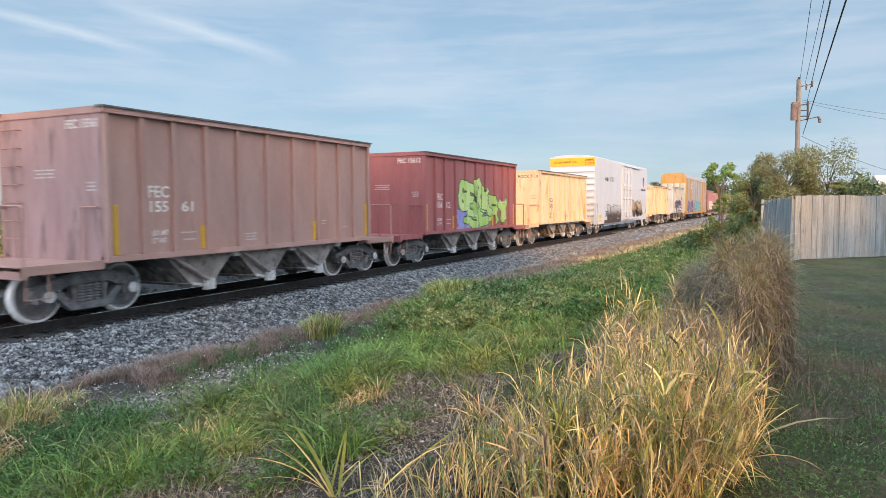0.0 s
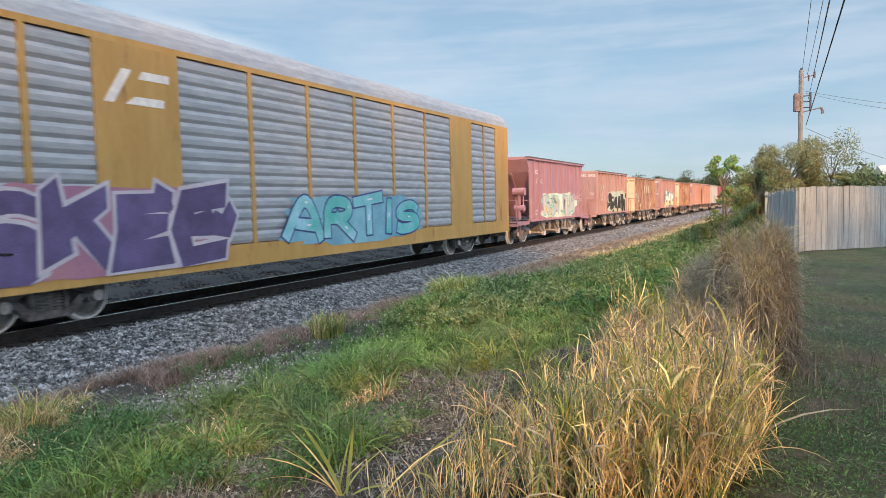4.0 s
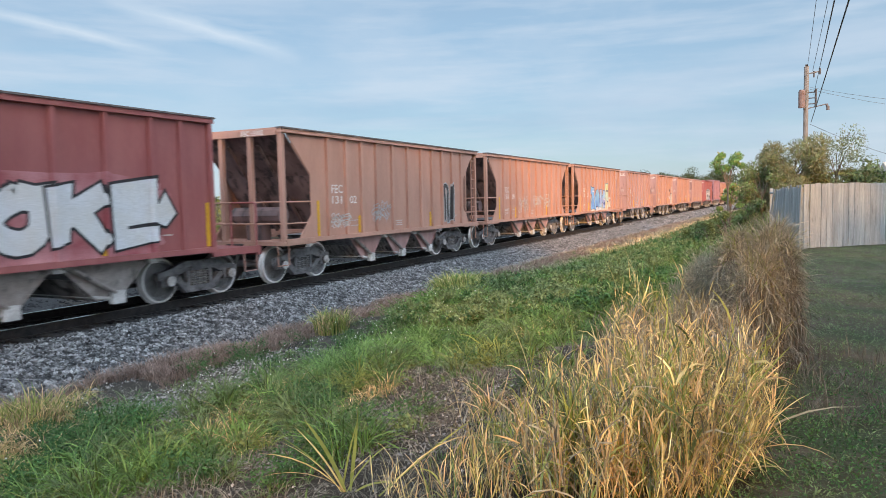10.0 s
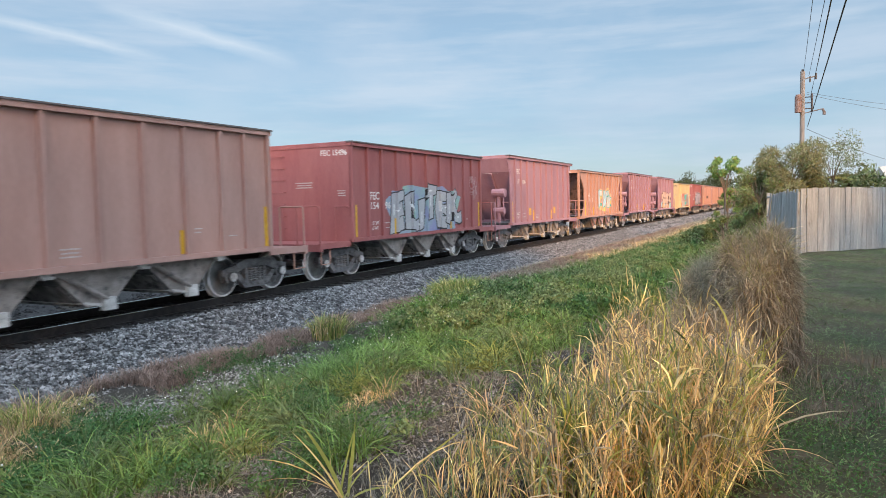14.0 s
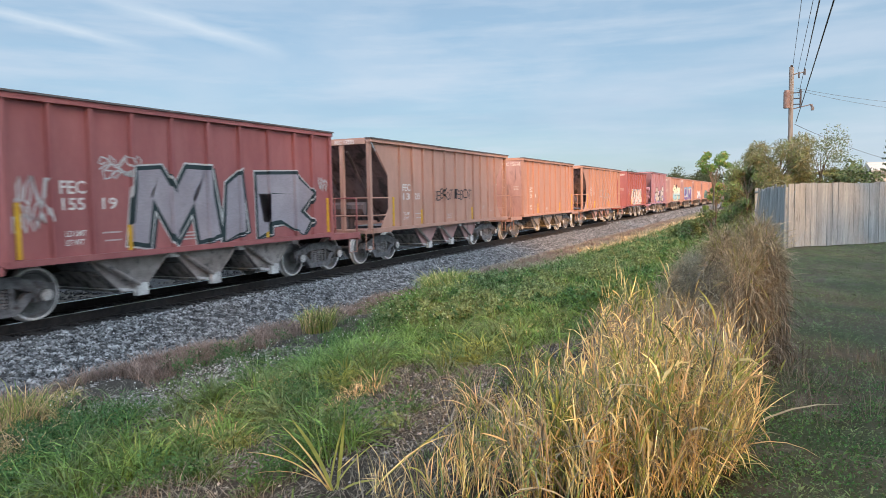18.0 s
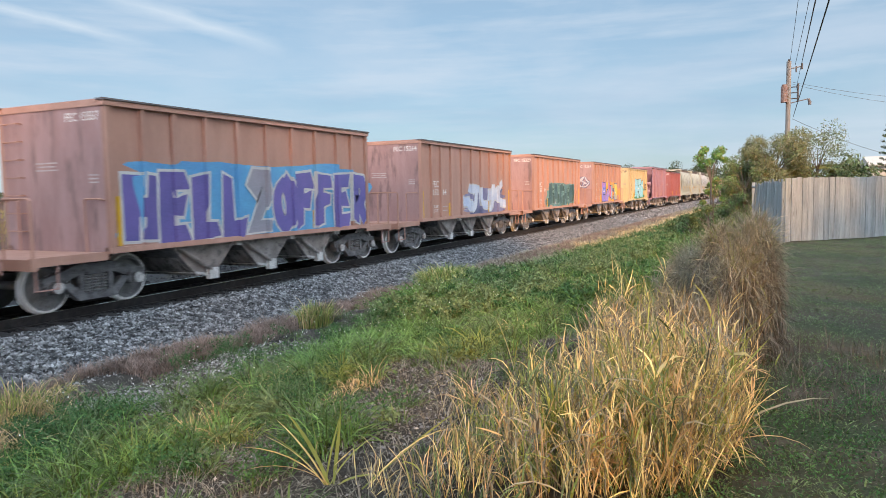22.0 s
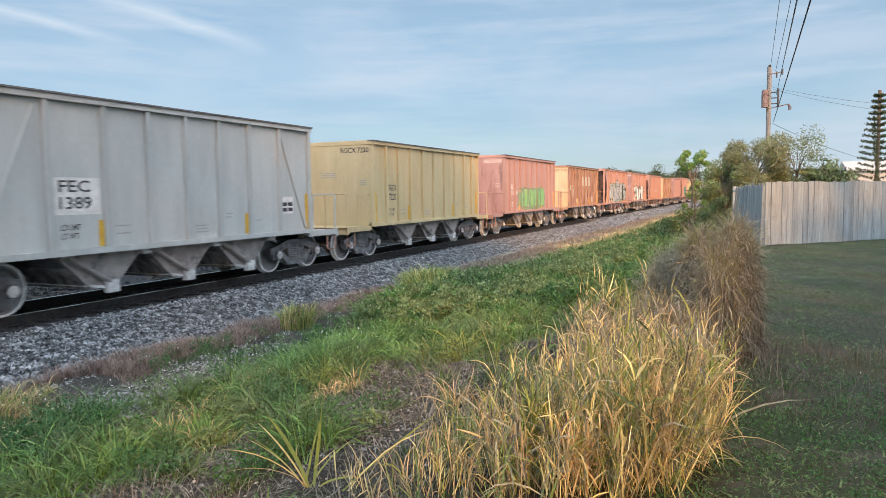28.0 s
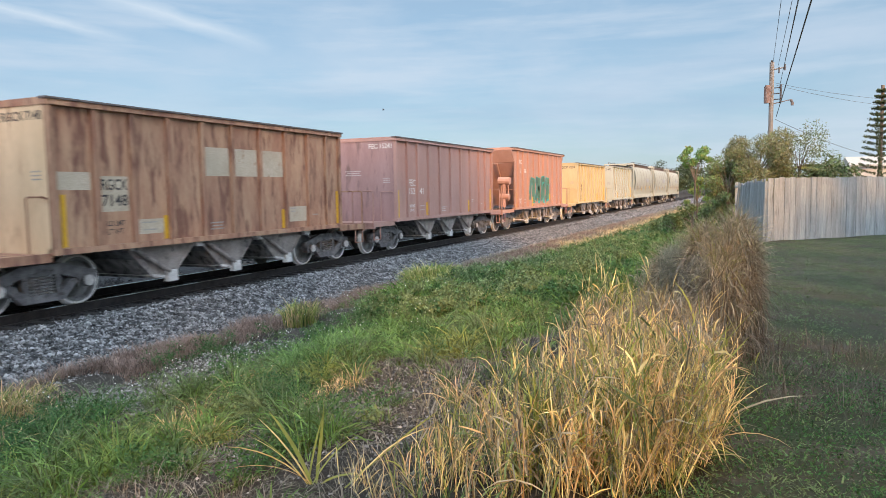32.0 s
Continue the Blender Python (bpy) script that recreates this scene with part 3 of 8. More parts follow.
def glyphs(word, x0, x1, z0, z1, rnd, fat, bubble, wild=1.0):
    """The strokes of a sprayed word, letter by letter: lists of lines in metres, jostling one another, and the half width of a stroke."""
    n = len(word)
    narrow = [.55 if c == "I" else 1.0 for c in word]
    cell = (x1 - x0) / sum(narrow)
    h = z1 - z0
    half = min(cell, .75 * h) * fat * .84
    out, x = [], x0
    for i, c in enumerate(word):
        w = cell * narrow[i]
        tilt, grow, up = (rnd.random() - .5) * .40 * wild, 1 + (rnd.random() - .5) * .22 * wild, (rnd.random() - .5) * .14 * h * wild
        lines = []
        over = .12 * w * wild
        for line in STROKES[c]:
            pts = []
            for px, pz in line:
                u = x - over / 2 + half * .85 + px * max(.1, w + over - half * 1.7)
                v = z0 + half * .9 + up + pz * (h * grow - half * 1.8)
                pts.append((u + tilt * (v - (z0 + z1) / 2) * .6 + .06 * wild * w * math.sin(3.3 * v / h * 3 + 2 * i), v + .07 * wild * h * math.sin(2.2 * u + i)))
            lines.append(rounded(pts, 2 if bubble else (1 if c in "CGOSJU" else 0)))
        if not bubble and fat > .1 and wild > .5:
            ex, ez = lines[-1][-1]
            sx, sz = lines[0][0]
            if i in (0, n - 1) or rnd.random() < .35:
                k = 1 if i else -1
                lines.append([(ex, ez), (ex + k * w * .28, ez + (rnd.random() - .4) * .2 * h), (ex + k * w * .42, ez + .26 * h * (rnd.random() - .2))])
            if rnd.random() < .4:
                lines.append([(sx, sz), (sx - w * .2, sz + .14 * h * (rnd.random() - .3))])
        out.append(lines)
        x += w
    return out, half


def scribble(bm, x0, x1, z0, z1, y, rnd, n, wide=.032):
    """A quick tag in one wandering line, n loops long."""
    k = 14 * n
    pts = []
    f, g = 1 + rnd.random(), rnd.random() * 6
    for i in range(k + 1):
        u = i / k
        a = 6.283 * n * u
        pts.append((x0 + (x1 - x0) * (u + .10 * math.sin(a * 2 * f + g)), (z0 + z1) / 2 + (z1 - z0) * .5 * (math.sin(a + g) * (.6 + .4 * math.sin(2.3 * a * f)))))
    row = []
    for i, (px, pz) in enumerate(pts):
        qx, qz = pts[min(i + 1, k)]
        ox, oz = pts[max(i - 1, 0)]
        d = Vector((qz - oz, 0, ox - qx)).normalized() * wide / 2
        row.append((bm.verts.new((px - d.x, y, pz - d.z)), bm.verts.new((px + d.x, y, pz + d.z))))
    for (a, b), (c, d) in zip(row, row[1:]):
        bm.faces.new((a, c, d, b))


def end_tag(car, colour, y0, y1, z0, z1, loops, wide):
    """A tag on the end sheet that faces the camera."""
    for w, col, off in ((wide, colour, .008), (wide * .55, (.62, .62, .66), .012))[:2 if wide > .1 else 1]:
        bm = bmesh.new()
        scribble(bm, y0, y1, z0, z1, 0, random.Random(7), loops, w)
        for v in bm.verts:
            v.co = (-off, -v.co.x, v.co.z)
        part("graffiti_tag", bm, spray(col), car, "sprayed graffiti tag on the end sheet")


def paint_on(car, spec, ribs, ribw, rnd, y=-W):
    """A sprayed piece on the near side: backdrop, thrown shadow, outline, fill, highlights."""
    word, x0, x1, z0, z1, fill, line, back, *more = spec
    style = more[0] if more else {}
    floor = 1.125 if y == -W else .86
    if back:
        lo, hi = style.get("cloud", (z0 - .15, z1 + .12))
        bm = bmesh.new()
        cloud(bm, x0 - 0.35, x1 + 0.35, lo, hi, y - 0.004, rnd, floor)
        fold(bm, ribs, ribw)
        part("graffiti_backdrop", bm, spray(*back), car, "sprayed colour cloud behind graffiti")
    if isinstance(word, int) and fill is None:
        bm = bmesh.new()
        scribble(bm, x0, x1, max(1.2, z0), z1, y - .008, rnd, word)
        fold(bm, ribs, ribw)
        part("graffiti_tag", bm, spray(*line), car, "thin sprayed graffiti tag")
        return
    thin = fill is None
    bubble = style.get("bubble", False)
    if isinstance(word, int):
        letters, half = [], .15
        w = (x1 - x0) / word
        for i in range(word):
            a, h = x0 + i * w, z1 - z0
            half = min(w, h) * .15
            q = [(a + half + rnd.random() * .3 * w, z0 + half + rnd.random() * .1), (a + w * (.2 + .5 * rnd.random()), z0 + h * (.4 + .2 * rnd.random())), (a + w * (.1 + .4 * rnd.random()), z1 - half), (a + w * .9, z1 - half - rnd.random() * .3 * h), (a + w * (.6 + .3 * rnd.random()), z0 + h * .45), (a + w - half, z0 + half)]
            letters.append([rounded(q, 2)])
    else:
        letters, half = glyphs(word, x0, x1, z0, z1, rnd, .05 if thin else style.get("fat", .21), bubble, style.get("neat", 1.0))
    edge = style.get("edge", .045)
    reach = half * (.5 if bubble else .35)
    shadow = style.get("shadow")
    layers = [("graffiti_shadow", half + edge, .006, shadow, (.10, -.05))] if shadow else []
    if "rim" in style:
        layers.append(("graffiti_rim", half + edge + .035, .0075, style["rim"], (0, 0)))
    if thin:
        layers.append(("graffiti_letter", max(.02, half), .009, line, (0, 0)))
    else:
        layers += [("graffiti_outline", half + edge, .009, line, (0, 0)), ("graffiti_fill", half, .014, fill, (0, 0))]
    for name, wide, dy, col, (sx, sz) in layers:
        if not col:
            continue
        for i, lines in enumerate(letters):
            dy = {"graffiti_shadow": .006, "graffiti_rim": .0075, "graffiti_letter": .009, "graffiti_outline": .009 + .0034 * i, "graffiti_fill": .0108 + .0034 * i}[name]
            bm = bmesh.new()
            for j, pts in enumerate(lines):
                ribbon(bm, [(u + sx, v + sz) for u, v in pts], wide, y - dy - .0003 * j, reach + (wide - half), floor, 0 if bubble or thin else .45 * math.sin(5 * i + 3 * j), (.12 if bubble else 0 if thin else .30) * math.sin(2.7 * i + 4.1 * j + x0))
            fold(bm, ribs, ribw)
            c = col[min(len(col) - 1, i * len(col) // len(letters))] if isinstance(col, list) else col
            fade = (z0 + (z1 - z0) * style["fade"], .22) if "fade" in style and name == "graffiti_fill" else None
            part(name, bm, spray(c[0], c[1] if len(c) > 1 else None, fade), car, "sprayed graffiti letter")
    if style.get("shine"):
        for i, lines in enumerate(letters):
            bm = bmesh.new()
            for j, pts in enumerate(lines):
                k = len(pts) // 2
                (ax, az), (bx, bz) = pts[max(0, k - 1)], pts[min(k + 1, len(pts) - 1)]
                ribbon(bm, [(ax * .8 + bx * .2, az * .8 + bz * .2), (ax * .4 + bx * .6, az * .4 + bz * .6)], half * .16, y - .0124 - .0034 * i, 0, floor)
            fold(bm, ribs, ribw)
            part("graffiti_highlight", bm, spray((.70, .71, .72)), car, "pale sprayed highlight")


def stencil(car, text, x0, z0, h, material, ribs=(), y=-W, name="stencil", ribw=0.05, wide=None):
    me = MARKS[text]
    co = np.array([v.co[:2] for v in me.vertices])
    wide = wide or (np.ptp(co[:, 0]) / np.ptp(co[:, 1])) * h * 0.86
    key = (name, text, round(x0, 3), round(z0, 3), h, round(wide, 3), material.name)
    if key not in MESHES:
        bm = flat_mesh(me, x0, x0 + wide, z0, z0 + h, y - 0.005, ribs, ribw)
        out = bpy.data.meshes.new(name)
        bm.to_mesh(out)
        bm.free()
        out.materials.append(material)
        MESHES[key] = out
    part(name, MESHES[key], material, car)
    return wide


def end_stencil(car, text, x, y0, z0, h, material):
    """Lettering on the end sheet that faces the camera; it reads towards the near side."""
    me = MARKS[text]
    co = np.array([v.co[:2] for v in me.vertices])
    lo, hi = co.min(0), co.max(0)
    wide = (hi[0] - lo[0]) / (hi[1] - lo[1]) * h * 0.96
    bm = bmesh.new()
    bm.from_mesh(me)
    for v in bm.verts:
        u, w = (v.co.x - lo[0]) / (hi[0] - lo[0]), (v.co.y - lo[1]) / (hi[1] - lo[1])
        v.co = (x - 0.005, y0 + wide - u * wide, z0 + w * h)
    part("end_number", bm, material, car)["kind"] = "stuff"


def bars(car, name, rows, y, material, end_x=None):
    """Small lettering too fine to read, as rows of short bars: (x or y start, width, z)."""
    bm, rnd = bmesh.new(), random.Random(11)
    material = {"black_stencil": M["faint"], "white_stencil": M["faint_white"]}.get(material.name, material)
    for a, w, z in rows:
        u = 0.0
        while u < w - .02:
            step = min(w - u, .03 + .07 * rnd.random())
            p, q, h = a + u, a + u + step, .030
            if end_x is None:
                vs = ((p, y, z), (q, y, z), (q, y, z + h), (p, y, z + h))
            else:
                vs = ((end_x, q, z), (end_x, p, z), (end_x, p, z + h), (end_x, q, z + h))
            bm.faces.new([bm.verts.new(v) for v in vs])
            u += step + .016
    part(name, bm, material, car)["kind"] = "stuff"


# ---- running gear ----
def build_wheelset(bm):
    for s in (-1, 1):
        prof = [(0.05, 0.76), (0.12, 0.79), (0.15, 0.78), (0.36, 0.735), (0.39, 0.82), (0.435, 0.82), (0.465, 0.82), (WHEEL_R, 0.81), (WHEEL_R, 0.73), (WHEEL_R + 0.025, 0.70), (0.36, 0.70), (0.1, 0.68)]
        lathe(bm, [(r, y * s) for r, y in prof], 24, s)
    bar(bm, (0, -1.1, 0), (0, 1.1, 0), 0.085, 8)


def build_side_frame(bm):
    y0, y1 = 0.92, 1.06
    prism(bm, [(-1.14, .50), (-.74, .52), (-.38, .66), (.38, .66), (.74, .52), (1.14, .50), (1.14, .66), (.82, .72), (.40, .86), (-.40, .86), (-.82, .72), (-1.14, .66)], y0, y1)
    prism(bm, [(-.76, .52), (-.40, .17), (.40, .17), (.76, .52), (.58, .54), (.32, .31), (-.32, .31), (-.58, .54)], y0, y1)
    for x in (-.37, .27):
        box(bm, x, x + .10, y0 + .01, y1 - .01, .28, .70)
    for x in (-.889, .889):
        prism(bm, [(x - .17, .36), (x + .17, .36), (x + .2, .58), (x - .2, .58)], y0 - .02, y1 + .02)
        bar(bm, (x, y0, .48), (x, y1 + .09, .48), .12, 10)


def build_spring(bm):
    """One coil spring as a ridged column."""
    rings = []
    for i in range(6):
        for r, dz in ((.055, 0), (.085, .012), (.085, .034), (.055, .046)):
            rings.append([bm.verts.new((r * math.cos(.7854 * k), r * math.sin(.7854 * k), .31 + i * .055 + dz)) for k in range(8)])
    for a, b in zip(rings, rings[1:]):
        for k in range(8):
            bm.faces.new((a[k], a[(k + 1) % 8], b[(k + 1) % 8], b[k]))
    bm.faces.new(rings[-1])


def tube(bm, pts, r, n=6):
    """A bent round bar through the points."""
    pts = [Vector(p) for p in pts]
    rings = []
    for i, p in enumerate(pts):
        d = (pts[min(i + 1, len(pts) - 1)] - pts[max(i - 1, 0)]).normalized()
        w = d.to_track_quat("Z", "Y").to_matrix()
        rings.append([bm.verts.new(p + w @ Vector((r * math.cos(6.2832 * k / n), r * math.sin(6.2832 * k / n), 0))) for k in range(n)])
    for a, b in zip(rings, rings[1:]):
        off = min(range(n), key=lambda k: (b[k].co - a[0].co).length)
        for k in range(n):
            bm.faces.new((a[k], a[(k + 1) % n], b[(k + 1 + off) % n], b[(k + off) % n]))
    bm.faces.new(rings[0][::-1])
    bm.faces.new(rings[-1])


def truck(car, x):
    t = new("truck")
    t.parent = car
    t.location = (x, 0, 0)
    bo = part("bolster", mesh_of(("bolster",), lambda b: (box(b, -.2, .2, -1.0, 1.0, .52, .74), box(b, -.3, .3, -.3, .3, .7, .80)), M["steel"]), M["steel"], t)
    for turned in (0, 1):
        ob = part("side_frame", mesh_of(("side_frame",), build_side_frame, M["steel"]), M["steel"], t)
        ob.rotation_euler = (0, 0, math.pi * turned)
        if turned:
            for wx in (-.889, .889):
                part("bearing_cap", mesh_of(("bearing_cap", wx), lambda b: (bar(b, (wx, -1.14, .48), (wx, -1.18, .48), .105, 12), bar(b, (wx, -1.17, .48), (wx, -1.20, .48), .05, 8)), M["gate"]), None, t)
        for x0 in (-.17, 0, .17) if turned else (0,):
            ob = part("spring", mesh_of(("spring",), build_spring, M["wheel"]), M["wheel"], t)
            ob.location = (x0, -.99 if turned else .99, 0)
    for wx in (-.889, .889):
        ws = part("wheelset", mesh_of(("wheelset",), build_wheelset, M["wheel"]), M["wheel"], t)
        ws.location = (wx, 0, WHEEL_R)
        WHEELS.append((ws, car, x + wx, wx))
        me = mesh_of(("wheelset",), None, None)
        if len(me.materials) < 2:
            me.materials.append(M["tread"])
            for p in me.polygons:
                c = p.center
                if math.hypot(c.x, c.z) > 0.437:
                    p.material_index = 1
    return t


WHEELS, CARS = [], []


def underframe(car, c, half, reach, body):
    """Centre sill, trucks, couplers and corner steps. c: middle of the car; half: to the truck centres; reach: to the end sills."""
    part("center_sill", mesh_of(("center_sill", c, reach), lambda b: box(b, c - reach, c + reach, -.22, .22, .76, 1.04), M["dark"]), M["dark"], car)
    for s in (-1, 1):
        truck(car, c + s * half)

        def coupler(b, s=s):
            box(b, *sorted((c + s * reach, c + s * (reach + .26))), -.09, .09, .80, .98)
            box(b, *sorted((c + s * (reach + .2), c + s * (reach + .42))), -.15, .13, .76, 1.02)
            bar(b, (c + s * (reach + .05), -.25, .8), (c + s * (reach + .3), -.3, .45), .035)
        part("coupler", mesh_of(("coupler", c, reach, s), coupler, M["dark"]), M["dark"], car)
        for side in (-1, 1):
            def step(b, s=s, side=side):
                x, y = c + s * (reach - .1), side * 1.40
                tube(b, ((x, y, 1.0), (x, y, .50), (x - s * .42, y, .50), (x - s * .42, y, 1.0)), .022)
            part("corner_step", mesh_of(("corner_step", c, reach, s, side), step, body), body, car)


def platforms(car, x0, x1, c, reach, body):
    """End decks outside the body ends, with rails, grab irons and a ladder."""
    for s, xb in ((-1, x0), (1, x1)):
        xe = c + s * reach

        def deck(b, s=s, xb=xb, xe=xe):
            box(b, *sorted((xb, xe)), -1.46, 1.46, 1.0, 1.06)
            box(b, *sorted((xe, xe - s * .12)), -1.46, 1.46, .86, 1.06)
            for y in (-1.46, 1.40):
                box(b, *sorted((xb, xe)), y, y + .06, .92, 1.08)
        part("end_platform", mesh_of(("end_platform", x0, x1, s, body.name), deck, body), body, car)

        for y in (-1.40, .62):
            x = xe - s * .08
            part("handrail", mesh_of(("handrail", c, reach, s, y, body.name), lambda b: tube(b, ((x, y, 1.06), (x, y, 2.06), (x, y + .05, 2.10), (x, y + .73, 2.10), (x, y + .78, 2.06), (x, y + .78, 1.06)), .026), body), body, car)
        for y in (-1, 1):
            part("grab_iron", mesh_of(("grab_iron", xb, s, y, body.name), lambda b: tube(b, ((xb + s * .09, y * .98, 1.06), (xb + s * .09, y * .98, 2.05), (xb + s * .09, y * 1.02, 2.08), (xb + s * .09, y * 1.40, 2.08), (xb, y * 1.41, 2.05)), .02), body), body, car)
        if s < 0:
            for i in range(7):
                z = 1.45 + i * .36
                part("ladder_rung", mesh_of(("ladder_rung", xb, i, body.name), lambda b: tube(b, ((xb, .86, z), (xb - .09, .86, z), (xb - .09, 1.32, z), (xb, 1.32, z)), .017), body), body, car)
    # brake gear on the far deck
    xe = c + reach
    part("brake_reservoir", mesh_of(("brake_reservoir", x1), lambda b: (bar(b, (x1 + .55, -.7, 1.30), (x1 + .55, .6, 1.30), .22, 10), box(b, x1 + .3, x1 + .75, .75, 1.1, 1.06, 1.75)), body), body, car)
    part("brake_wheel", mesh_of(("brake_wheel", xe), lambda b: [bar(b, (xe - .1, .9 + .25 * math.cos(a), 2.0 + .25 * math.sin(a)), (xe - .1, .9 + .25 * math.cos(a + .7), 2.0 + .25 * math.sin(a + .7)), .018) for a in [k * .6283 for k in range(10)]] and bar(b, (xe - .1, .9, 1.06), (xe - .1, .9, 2.0), .03), M["steel"]), M["steel"], car)


def pocket_set(car, xs, half, depth, paint_of):
    """Discharge pockets below the side sill: wedge, gate and its arm."""
    for x in xs:
        # wedge slopes get darker steel than the cheeks, colouring in shade between pockets
        def wedge(b, x=x):
            prism(b, [(x - .26, depth), (x + .26, depth), (x + half, 1.10), (x - half, 1.10)], -1.30, 1.30)
        part("hopper_pocket", mesh_of(("hopper_pocket", x, half, depth), wedge, M["steel"]), None, car)

        def cheek(b, x=x):
            prism(b, [(x - .26, depth), (x + .26, depth), (x + half, 1.095), (x - half, 1.095)], -1.325, -1.302)
            bar(b, (x - half + .02, -1.335, 1.08), (x - .26, -1.335, depth + .01), .022, 5)
            bar(b, (x + half - .02, -1.335, 1.08), (x + .26, -1.335, depth + .01), .022, 5)
        part("pocket_side", mesh_of(("pocket_side", x, half, depth, paint_of.name), cheek, paint_of), None, car)

        def chute(b, x=x):
            f = .42
            xa, za = x - half + (half - .27) * f, 1.085 - (1.075 - depth) * f
            plate(b, ((xa, -1.22, za), (x - .27, -1.22, depth + .01), (x - .27, 1.22, depth + .01), (xa, 1.22, za)), -.012)
        part("chute_sheet", mesh_of(("chute_sheet", x, half, depth), chute, M["dust"]), None, car, "chute sheet white with stone dust")
        part("gate_bracket", mesh_of(("gate_bracket", x, half), lambda b, x=x: prism(b, [(x + half - .10, .93), (x + half + .10, .93), (x + half + .16, 1.06), (x + half - .16, 1.06)], -1.44, -1.28), M["gate"]), None, car)

        def gate(b, x=x):
            plate(b, ((x - .36, -1.34, depth + .06), (x + .30, -1.34, depth - .06), (x + .30, 1.34, depth - .06), (x - .36, 1.34, depth + .06)), .05)
            box(b, x + .05, x + .32, -1.42, -1.30, depth - .10, depth + .14)
        part("discharge_gate", mesh_of(("discharge_gate", x, depth), gate, M["gate"]), None, car)

        def arm(b, x=x):
            bar(b, (x - half * .82, -1.40, 1.02), (x + .12, -1.40, depth + .12), .045)
            box(b, x - half * .95, x - half * .60, -1.46, -1.30, .98, 1.10)
        part("gate_arm", mesh_of(("gate_arm", x, half, depth), arm, M["under"]), M["under"], car)


# where the side ribs stand, as shares of the body length
RIB_PLAN = {
    8: (.094, .180, .279, .386, .497, .606, .717, .827, .908),
    9: (.100, .192, .293, .398, .502, .610, .720, .827, .922),
    7: (.155, .283, .397, .508, .616, .729, .855),
    "flare": (.085, .168, .255, .358, .459, .550, .643, .746, .848, .939),
    "slope": (.160, .234, .300, .370, .449, .531, .610, .677, .742, .812, .878),
    "frame": (.165, .262, .335, .410, .490, .570, .655, .735, .815, .89),
}


def sides(car, poly, body, ribs, ribz, H, diag=False, ribw=0.05):
    """Two side sheets cut to poly (x, z), and their ribs; ribz gives a rib's foot."""
    for s in (-1, 1):
        y0, y1 = sorted((s * W, s * (W - .03)))
        part("side_sheet", mesh_of(("side_sheet", poly[0], poly[2], H, s, body.name), lambda b: prism(b, poly, y0, y1), body), body, car)
        for r in ribs:
            ya, yb = sorted((s * (W + RIB), s * (W - .005)))
            me = mesh_of(("side_rib", r, H, s, body.name), lambda b: prism(b, [(r - ribw, ribz(r)), (r + ribw, ribz(r)), (r + ribw, H - .16), (r + ribw * .7, H - .10), (r - ribw * .7, H - .10), (r - ribw, H - .16)], ya, yb), body)
            part("side_rib", me, body, car)
        if diag:
            x0, x1 = poly[0][0], poly[1][0]
            ya, yb = sorted((s * (W + .045), s * (W - .005)))
            for a, b2 in ((x0 + .22, ribs[0] - .1), (x1 - .22, ribs[-1] + .1)):
                def brace(b, a=a, b2=b2):
                    g = .05 if b2 > a else -.05
                    pts = [(a - g, 1.2), (a + g, 1.2), (b2 + g, H - .2), (b2 - g, H - .2)]
                    prism(b, pts if b2 > a else pts[::-1], ya, yb)
                part("diagonal_brace", mesh_of(("diagonal_brace", a, H, s, body.name), brace, body), body, car)


def chord(car, x0, x1, H, body):
    """The rim round the open top."""
    def ring(b):
        for s in (-1, 1):
            box(b, x0 - .04, x1 + .04, *sorted((s * (W - .05), s * (W + RIB + .02))), H - .10, H + .0)
        for x in (x0 - .02, x1 - .08):
            box(b, x, x + .10, -W + .06, W - .06, H - .10, H + .03)
    part("top_chord", mesh_of(("top_chord", x0, x1, H, body.name), ring, body), body, car)

    def cap(b):
        for s in (-1, 1):
            box(b, x0 - .07, x1 + .07, *sorted((s * (W - .07), s * (W + RIB + .05))), H, H + .035)
    part("chord_cap", mesh_of(("chord_cap", x0, x1, H), cap, M["coping"]), None, car)


def sills(car, x0, x1, body):
    for s in (-1, 1):
        part("side_sill", mesh_of(("side_sill", x0, x1, s, body.name), lambda b: box(b, x0, x1, *sorted((s * (W + RIB + .015), s * (W - .12))), 1.04, 1.15), body), body, car)


def reflectors(car, x0, x1, n, ribs):
    for i in range(n):
        if n == 5 and i == 2:
            continue
        x = x0 + .20 + (x1 - x0 - .40) * i / (n - 1)
        if 0 < i < n - 1:
            near = min(ribs, key=lambda r: abs(r - x))
            x = near - .165
        top = 2.12 if i in (0, n - 1) else 1.66
        part("reflector_strip", mesh_of(("reflector_strip", round(x, 3), top), lambda b: box(b, x, x + .10, -W - .016, -W - .001, 1.17, top), M["yellow"]), M["yellow"], car)


